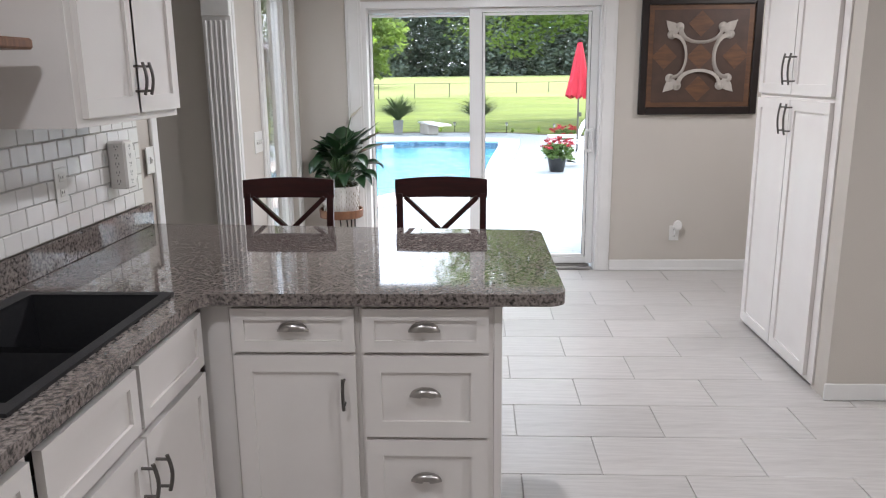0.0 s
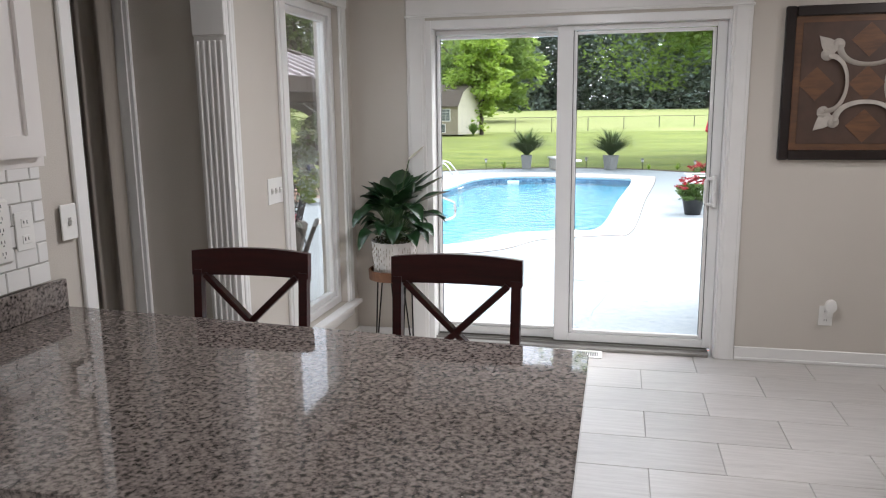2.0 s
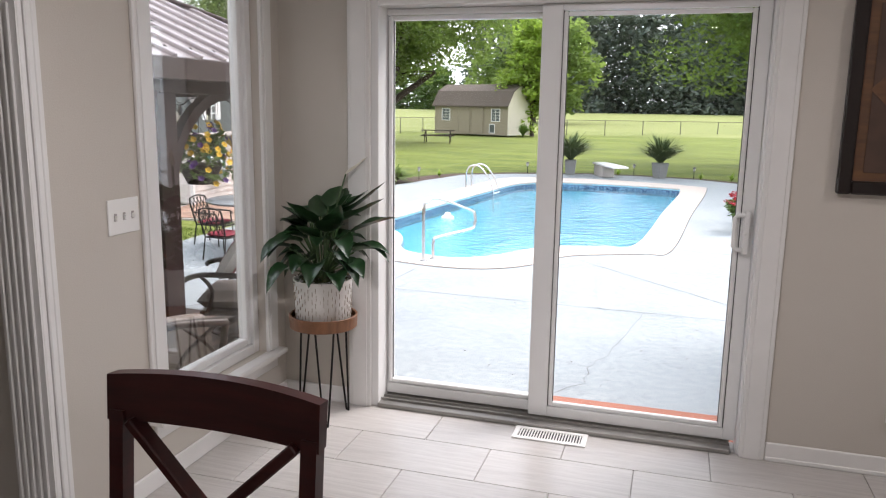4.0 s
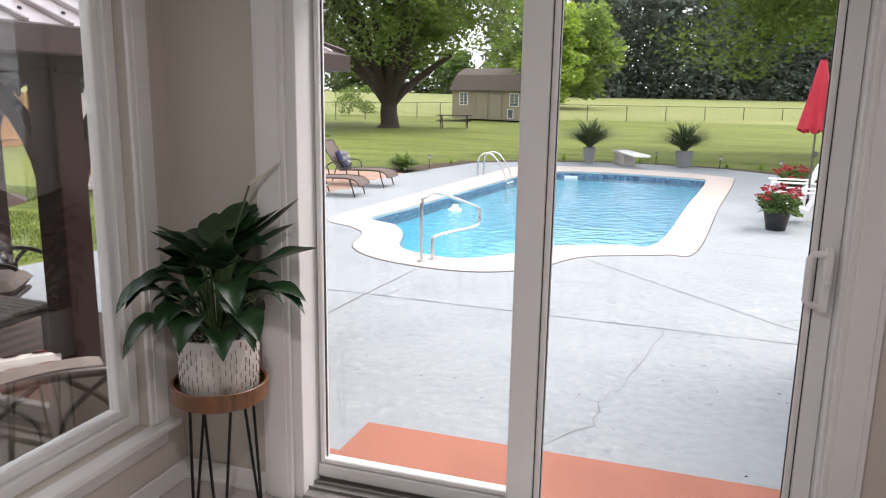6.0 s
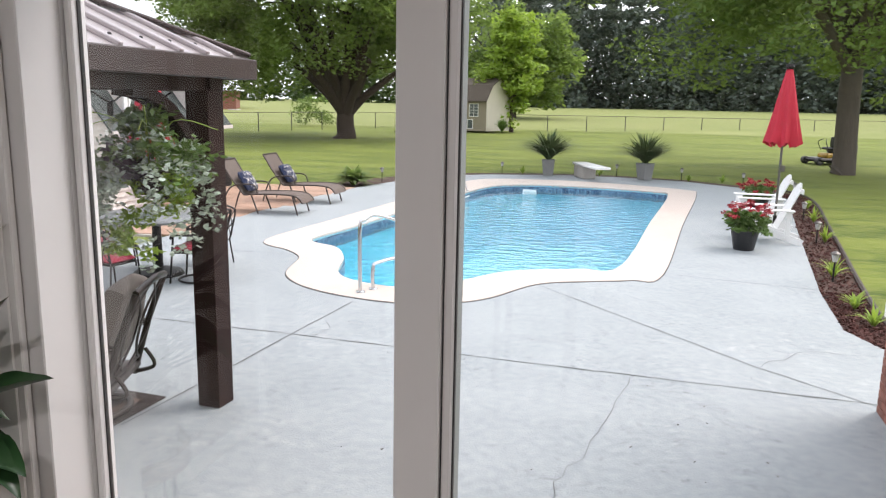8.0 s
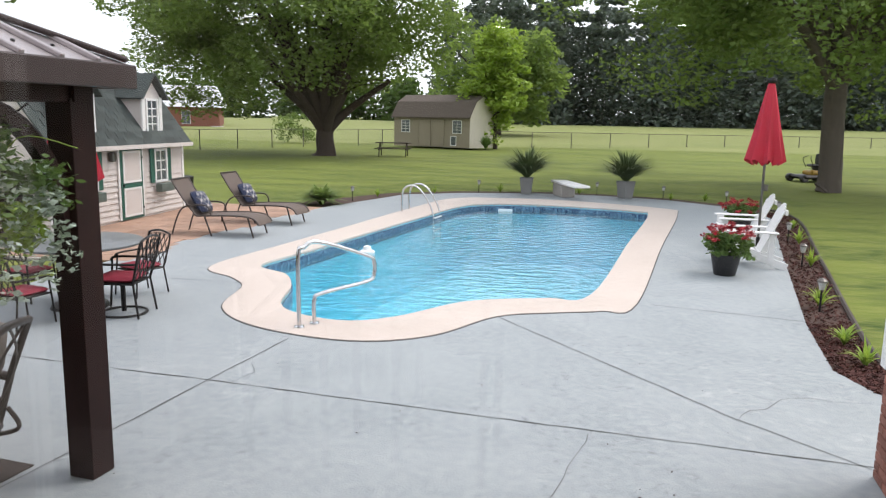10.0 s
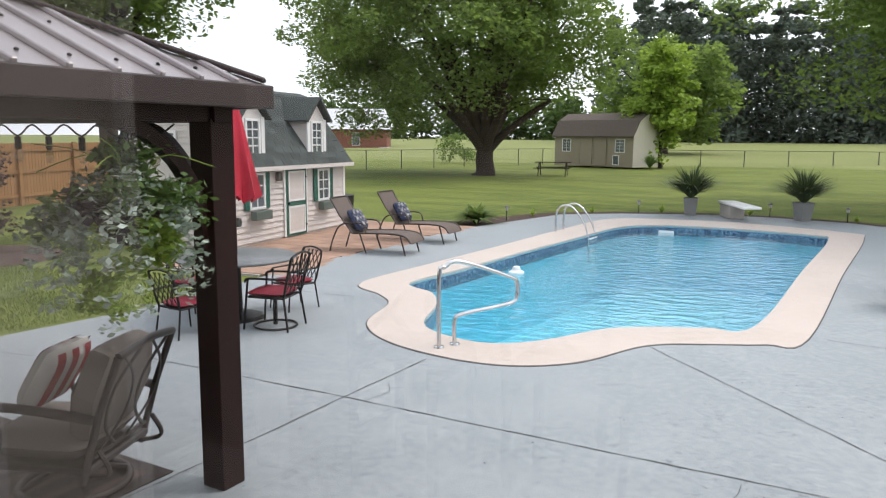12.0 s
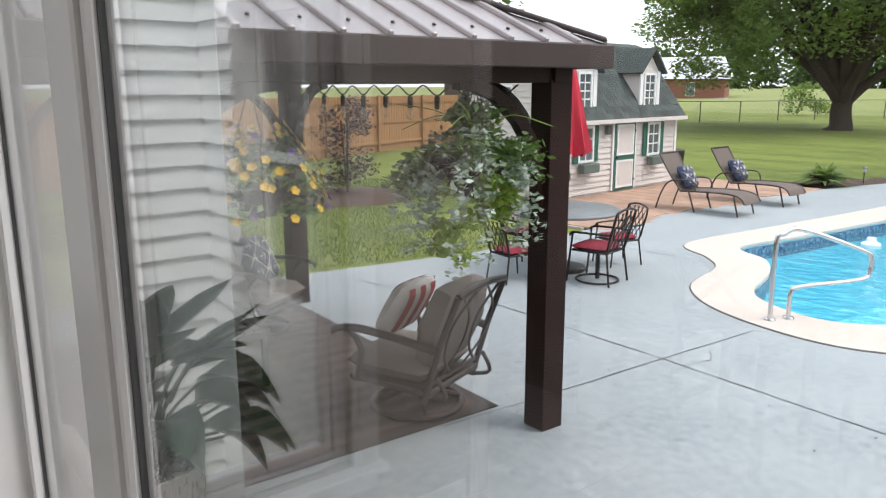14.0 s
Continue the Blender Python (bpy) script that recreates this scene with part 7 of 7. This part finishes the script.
def house_window(parent, m, w, h, bars=(1, 3), shut=False, box=False):
    """A small window facing -y, centre at the origin."""
    wn_ = part("window", Geo().ring([(-w / 2 - 0.05, -h / 2 - 0.05), (w / 2 + 0.05, -h / 2 - 0.05), (w / 2 + 0.05, h / 2 + 0.05), (-w / 2 - 0.05, h / 2 + 0.05)], [(-w / 2, -h / 2), (w / 2, -h / 2), (w / 2, h / 2), (-w / 2, h / 2)], 0.0, 0.035, pose(0, 0, 0, 90)), WHITE_PAINT, parent)
    wn_.matrix_basis = m
    part("pane", Geo().box(-w / 2, -0.012, -h / 2, w / 2, -0.008, h / 2), PANE, wn_, "dark glass pane")
    g = Geo()
    for i in range(1, bars[0] + 1):
        x = -w / 2 + w * i / (bars[0] + 1)
        g.box(x - 0.012, -0.025, -h / 2, x + 0.012, -0.0125, h / 2)
    for i in range(1, bars[1] + 1):
        z = -h / 2 + h * i / (bars[1] + 1)
        g.box(-w / 2, -0.024, z - 0.012, w / 2, -0.0127, z + 0.012)
    part("muntins", g, WHITE_PAINT, wn_)
    if shut:
        for s in (-1, 1):
            part("shutter", Geo().box(s * (w / 2 + 0.055), -0.03, -h / 2 - 0.05, s * (w / 2 + 0.20), -0.002, h / 2 + 0.05, b=0.004), GREEN_T, wn_, "green louvred shutter")
    if box:
        part("flower_box", Geo().box(-w / 2 - 0.06, -0.18, -h / 2 - 0.24, w / 2 + 0.06, -0.036, -h / 2 - 0.07, b=0.01), mat("box_green", (0.10, 0.13, 0.11), 0.7), wn_, "grey-green flower box")
    return wn_


PH = pose(-7.9, 14.4, PZ, 0, 0, 90)
ph = thing("playhouse", "cream-sided playhouse with green trim and dormers", "playhouse", PH)
PS, PL, PD, PE, PR = 2.3, 6.7, 2.5, 1.50, 2.95
part("wall", Geo().box(PS + 0.03, 0.03, 0.0, PL - 0.03, PD, PE), CREAM, ph)
bd = mesh(Geo().add([(PS, 0.0, 0), (PL, 0.0, 0), (PL, 0.028, 0.11), (PS, 0.028, 0.11), (PS, 0.04, 0), (PL, 0.04, 0)], [(0, 1, 2, 3), (0, 4, 5, 1)]), CREAM, "board")
for i in range(13):
    o = new("board", bd)
    o.parent, o.location = ph, (0, 0, 0.05 + i * 0.11)
PROFILE = [(0.0, PE), (0.95, PR - 0.03), (PD / 2, PR + 0.07), (PD - 0.95, PR - 0.03), (PD, PE)]
for x in (PS + 0.035, PL - 0.045):
    part("gable", Geo().prism([(0.03, PE - 0.02)] + PROFILE[1:-1][::1] + [(PD, PE - 0.02)], x - 0.01, x + 0.01, Matrix(((0, 0, 1, 0), (1, 0, 0, 0), (0, 1, 0, 0), (0, 0, 0, 1)))), CREAM, ph)
for i in range(26):
    z = 0.05 + i * 0.11
    y0 = 0.02 if z < PE else 0.06 + 0.92 * (z - PE) / (PR - PE)
    if y0 < PD / 2 - 0.1:
        part("board", Geo().add([(PS + 0.002, y0, z), (PS + 0.002, PD - y0, z), (PS + 0.024, PD - y0, z + 0.11), (PS + 0.024, y0, z + 0.11), (PS + 0.03, y0, z), (PS + 0.03, PD - y0, z)], [(3, 2, 1, 0), (0, 1, 5, 4)]), CREAM, ph)
for x in (PS, PL - 0.07):
    part("corner_board", Geo().box(x - 0.004, -0.012, 0.0, x + 0.07, 0.06, PE), WHITE_PAINT, ph)
house_window(ph, pose(PS - 0.002, 1.22, 1.92, 0, 0, -90), 0.36, 0.36, (1, 1))
ra, rb = Vector((0, -0.16, PE - 0.03)), Vector((0, 0.95, PR))
rd = (rb - ra)
rn = Vector((0, -rd.z, rd.y)).normalized()
rows_ = [(-0.16, PE - 0.03), (0.95, PR), (PD / 2, PR + 0.10), (PD - 0.95, PR), (PD + 0.16, PE - 0.03)]
v = [(x, y, z) for x in (PS - 0.12, PL + 0.12) for y, z in rows_] + [(x, y, z - 0.05) for x in (PS - 0.12, PL + 0.12) for y, z in rows_]
f = []
for i in range(4):
    f += [(i, 5 + i, 6 + i, 1 + i), (10 + i, 11 + i, 16 + i, 15 + i), (i, i + 1, 11 + i, 10 + i), (5 + i, 15 + i, 16 + i, 6 + i)]
part("roof", Geo().add(v, f + [(0, 10, 15, 5), (4, 9, 19, 14)]), SHINGLE, ph)
rt = mat("roof_tab", (0.068, 0.080, 0.074), 0.95, second=(0.038, 0.047, 0.044), scale=9, obj=0.3, bump=0.5, bump_scale=60)
nr = int(rd.length / 0.145)
sm = mesh(Geo().box(0.004, -0.006, 0, 0.296, 0.006, 0.16), rt, "shingle")
for r in range(nr):
    p = ra + rd * (r / nr) + rn * 0.008
    ang = math.degrees(math.atan2(-rd.y, rd.z))
    for c in range(16):
        x = PS + 0.02 + c * 0.3 - 0.15 * (r % 2)
        if PS - 0.05 < x - 0.1 and x < PL - 0.1:
            o = new("shingle", sm)
            o.matrix_basis = pose(x - 0.1, p.y, p.z, ang, 0, 0)
            o.parent = ph
part("fascia", Geo().box(PS - 0.12, -0.19, PE - 0.10, PL + 0.12, -0.165, PE - 0.02), CREAM, ph)
dr = part("door", Geo().box(4.25, -0.03, 0.03, 5.0, 0.0, 1.42), GREEN_T, ph, "green framed half door")
for z0, z1 in ((0.10, 0.62), (0.76, 1.34)):
    part("panel", Geo().box(4.34, -0.036, z0, 4.91, -0.031, z1), CREAM, dr)
    part("panel_trim", Geo().ring([(4.32, z0 - 0.02), (4.93, z0 - 0.02), (4.93, z1 + 0.02), (4.32, z1 + 0.02)], [(4.36, z0 + 0.02), (4.89, z0 + 0.02), (4.89, z1 - 0.02), (4.36, z1 - 0.02)], 0.030, 0.045, pose(0, 0, 0, 90)), WHITE_PAINT, dr)
part("door_casing", Geo().box(4.19, -0.02, 0.03, 4.249, 0.0, 1.48).box(5.001, -0.02, 0.03, 5.06, 0.0, 1.48).box(4.19, -0.02, 1.425, 5.06, 0.001, 1.48), WHITE_PAINT, ph)
part("latch", Geo().box(4.30, -0.06, 0.68, 4.33, -0.031, 0.72).box(4.95, -0.05, 1.2, 5.0, -0.031, 1.24).box(4.95, -0.05, 0.2, 5.0, -0.031, 0.24), BLACK_METAL, ph, "black iron latch")
part("wall_lantern", Geo().box(3.90, -0.12, 1.18, 4.0, -0.001, 1.36, b=0.02), PEWTER, ph, "small grey wall lantern")
house_window(ph, pose(5.72, -0.002, 1.02), 0.40, 0.60, (1, 2), True, True)
house_window(ph, pose(3.28, -0.002, 1.02), 0.40, 0.60, (1, 2), True, True)
for cx in (5.55, 3.25):
    dm = part("dormer", Geo().prism([(cx - 0.36, 1.62), (cx + 0.36, 1.62), (cx + 0.36, 2.42), (cx, 2.78), (cx - 0.36, 2.42)], -1.3, -0.05, pose(0, 0, 0, 90)), CREAM, ph)
    house_window(dm, pose(cx, 0.048, 2.03), 0.36, 0.62, (1, 3))
    g = Geo()
    for s in (-1, 1):
        g.beam((cx + s * 0.48, -0.05, 2.36), (cx, -0.05, 2.86), 0.06, 0.06)
        part("dormer_roof", Geo().beam((cx + s * 0.25, -0.08, 2.63), (cx + s * 0.25, 1.4, 2.63), 0.70, 0.04, 0, (s * 0.72, 0, 0.69)), SHINGLE, dm)
    part("dormer_trim", Geo().box(cx - 0.38, 0.02, 1.60, cx - 0.27, 0.05, 2.42).box(cx + 0.27, 0.02, 1.60, cx + 0.38, 0.05, 2.42), WHITE_PAINT, dm)
solid("trash_bin", Geo().lathe([(0.2, 0), (0.24, 0.65), (0.25, 0.67), (0.0, 0.72)], 14, pose(-8.2, 21.6, PZ)), SINK, "black bin beside the playhouse", "bin", smooth=40)

# garden shed
TANS = mat("tan_board", (0.30, 0.255, 0.185), 0.7, second=(0.26, 0.22, 0.16), scale=3, stretch=(6, 6, 0.5), bump=0.2, bump_scale=20)
SM = pose(-12.75, 61.9, PZ - 0.05, 0, 0, math.degrees(math.atan2(-3.0, 6.5)))
shed = thing("shed", "tan board-sided garden shed with double doors", "shed", SM)
SL, SD = 6.75, 3.4
part("wall", Geo().box(0, 0, 0.12, SL, SD, 2.35), TANS, shed)
part("batten", Geo().box(0, -0.03, 0.12, SL, 0, 0.2), TANS, shed)
# the light on this end of the shed is put into a paler colour
gable = mat("sunlit_gable", (0.62, 0.57, 0.47), 0.7, scale=3, stretch=(6, 6, 0.5))
part("end_wall", Geo().prism([(0, 0.12), (SD, 0.12), (SD, 2.35), (SD * 0.82, 3.35), (SD / 2, 3.85), (SD * 0.18, 3.35), (0, 2.35)], SL + 0.001, SL + 0.05, Matrix(((0, 0, 1, 0), (1, 0, 0, 0), (0, 1, 0, 0), (0, 0, 0, 1)))), gable, shed)
rf = Geo()
for (y0, z0), (y1, z1) in (((-0.2, 2.27), (SD * 0.18, 3.40)), ((SD * 0.18, 3.40), (SD / 2, 3.92)), ((SD / 2, 3.92), (SD * 0.82, 3.40)), ((SD * 0.82, 3.40), (SD + 0.2, 2.27))):
    rf.add([(-0.15, y0, z0), (SL + 0.15, y0, z0), (SL + 0.15, y1, z1), (-0.15, y1, z1), (-0.15, y0, z0 - 0.08), (SL + 0.15, y0, z0 - 0.08), (SL + 0.15, y1, z1 - 0.08), (-0.15, y1, z1 - 0.08)], [(0, 1, 2, 3), (7, 6, 5, 4), (1, 5, 6, 2), (0, 3, 7, 4), (0, 4, 5, 1)])
part("roof", rf, mat("brown_shingle", (0.12, 0.095, 0.075), 0.95, second=(0.08, 0.065, 0.05), scale=6, bump=0.5, bump_scale=25), shed)
for x in (2.25, 3.45):
    d_ = part("door", Geo().box(x, -0.05, 0.2, x + 1.15, -0.001, 2.1), TANS, shed)
    part("door_frame", Geo().ring([(x, 0.2), (x + 1.15, 0.2), (x + 1.15, 2.1), (x, 2.1)], [(x + 0.1, 0.3), (x + 1.05, 0.3), (x + 1.05, 2.0), (x + 0.1, 2.0)], 0.051, 0.08, pose(0, 0, 0, 90)), TANS, d_)
house_window(shed, pose(1.1, -0.002, 1.6), 0.7, 0.85, (1, 3))
house_window(shed, pose(5.7, -0.002, 1.6), 0.7, 0.85, (1, 3))
house_window(shed, pose(5.4, -0.002, 0.6), 0.42, 0.6, (0, 0))
solid("shed_bush", clump_plant("", "", -5.4, 58.6, PZ, 160, 1.1, 0.06, 0.7, None, 0.4), FERN, "rounded grey-green bush beside the shed", "bush")

# picnic table
pt = thing("picnic_table", "dark weathered picnic table on the lawn", "picnic table", pose(-9.4, 47.6, PZ - 0.05, 0, 0, 8))
for i in range(5):
    part("board", Geo().box(-1.0, -0.36 + i * 0.15, 0.74, 1.0, -0.23 + i * 0.15, 0.78), BARK, pt)
for s in (-0.72, 0.72):
    part("bench", Geo().box(-1.0, s - 0.13, 0.43, 1.0, s + 0.13, 0.47), BARK, pt)
for x in (-0.75, 0.75):
    part("frame", Geo().beam((x, -0.25, 0.74), (x, -0.75, 0), 0.05, 0.09).beam((x, 0.25, 0.74), (x, 0.75, 0), 0.05, 0.09).beam((x, -0.8, 0.41), (x, 0.8, 0.41), 0.05, 0.09), BARK, pt)

# neighbouring brick house
nh = thing("neighbour_house", "red-brick neighbouring house with a pale metal roof", "house", pose(-49.5, 88.0, PZ, 0, 0, 22))
NB = mat("far_brick", (0.26, 0.105, 0.07), 0.9, second=(0.20, 0.08, 0.055), scale=5, bump=0.3, bump_scale=20)
part("wall", Geo().box(-9, 0, 0, 9, 8, 3.0), NB, nh)
part("roof", Geo().add([(-9.6, -0.6, 2.95), (9.6, -0.6, 2.95), (8.5, 4, 5.6), (-8.5, 4, 5.6), (9.6, 8.6, 2.95), (-9.6, 8.6, 2.95)], [(0, 1, 2, 3), (3, 2, 4, 5), (1, 4, 2), (5, 0, 3)]), mat("pale_metal_roof", (0.66, 0.67, 0.68), 0.45, 0.2), nh)
for x in (-5.0, 0.5, 5.2):
    house_window(nh, pose(x, -0.002, 1.75), 0.9, 1.5, (1, 1))
solid("ac_unit", Geo().box(-41.2, 89.2, PZ, -40.0, 90.2, PZ + 0.8, b=0.05), MORTAR, "grey air-conditioning unit beside the neighbouring house", "air conditioner")
sh_ = new("shrub", leaf_mesh("shrub", [(nrng.uniform(-1.2, 1.2), nrng.uniform(-1, 1), nrng.uniform(0.3, 2.2)) for _ in range(24)], [0.7] * 24, 60, 0.22, MAPLE))
sh_.location = (-21.5, 64.5, PZ)
tagged(sh_, "green shrub beside the chain-link fence", "shrub")

# purple shrub on its mulch ring
PURP = foliage("purple_leaf", (0.085, 0.05, 0.055), (0.05, 0.03, 0.035), 0.2)
ps = thing("purple_shrub", "purple-leaved shrub in a mulch ring on the lawn", "shrub", pose(-11.4, 14.6, PZ - 0.045))
o = new("leaves", leaf_mesh("leaves", [(nrng.uniform(-.45, .45), nrng.uniform(-.45, .45), nrng.uniform(0.25, 1.9)) for _ in range(40)], [0.28] * 40, 45, 0.09, PURP))
o.parent = ps
part("stem", Geo().tube([(0, 0, 0), (0.05, 0, 1.6)], 0.03, 6).tube([(0, 0, 0.1), (-0.3, 0.1, 1.5)], 0.02, 6), BARK, ps)
part("mulch_ring", Geo().lathe([(1.3, 0.0), (1.2, 0.05), (0.0, 0.10)], 28), SOIL, ps, "dark mulch ring", 50)

# riding mower under the shade tree
mw = thing("riding_mower", "black and yellow riding mower on the lawn", "mower", pose(9.9, 36.9, PZ - 0.05, 0, 0, 200) @ Matrix.Scale(0.8, 4))
part("body", Geo().box(-0.70, -0.40, 0.3, 0.35, 0.40, 0.56, b=0.08), mat("mower_yellow", (0.42, 0.25, 0.02), 0.4), mw)
part("engine", Geo().box(-0.76, -0.38, 0.562, -0.1, 0.38, 0.80, b=0.08), SINK, mw, "black engine hood")
part("deck", Geo().box(-0.3, -0.75, 0.15, 0.95, 0.75, 0.34, b=0.08), BLACK_METAL, mw)
part("seat", Geo().cushion(-0.25, -0.28, 0.72, 0.25, 0.28, 0.86), SINK, mw).rotation_euler = (0, 0, 0)
part("seat_back", Geo().cushion(-0.35, -0.28, 0.80, -0.22, 0.28, 1.35), SINK, mw)
part("bag", Geo().box(-1.25, -0.6, 0.45, -0.76, 0.6, 1.1, b=0.15), SINK, mw)
for x, r in ((-0.55, 0.30), (0.85, 0.19)):
    for y in (-0.55, 0.55):
        w_ = part("wheel", Geo().lathe([(r * 0.9, -0.12), (r, -0.08), (r, 0.08), (r * 0.9, 0.12)], 20, pose(x, y, r, 90)), SINK, mw, "", 40)
        part("rim", Geo().lathe([(r * 0.5, -0.125), (r * 0.5, 0.125)], 14, pose(x, y, r, 90)), PEWTER, w_)
for y in (-0.3, 0.3):
    part("lever", Geo().tube(curve_pts([(0.2, y, 0.7), (0.4, y, 1.1), (0.25, y * 0.4, 1.25)], 4, False), 0.018, 6), BLACK_METAL, mw)

# the yard's own axes, turned into those of the house
YARD = Matrix.Translation((0.465, -0.335, -0.109)) @ Matrix.Rotation(radians(5.197), 4, "Z") @ Matrix.Scale(1.0998, 4)
for ob in list(scene.objects):
    if ob not in before_yard and ob.parent is None:
        ob.matrix_basis = YARD @ ob.matrix_basis
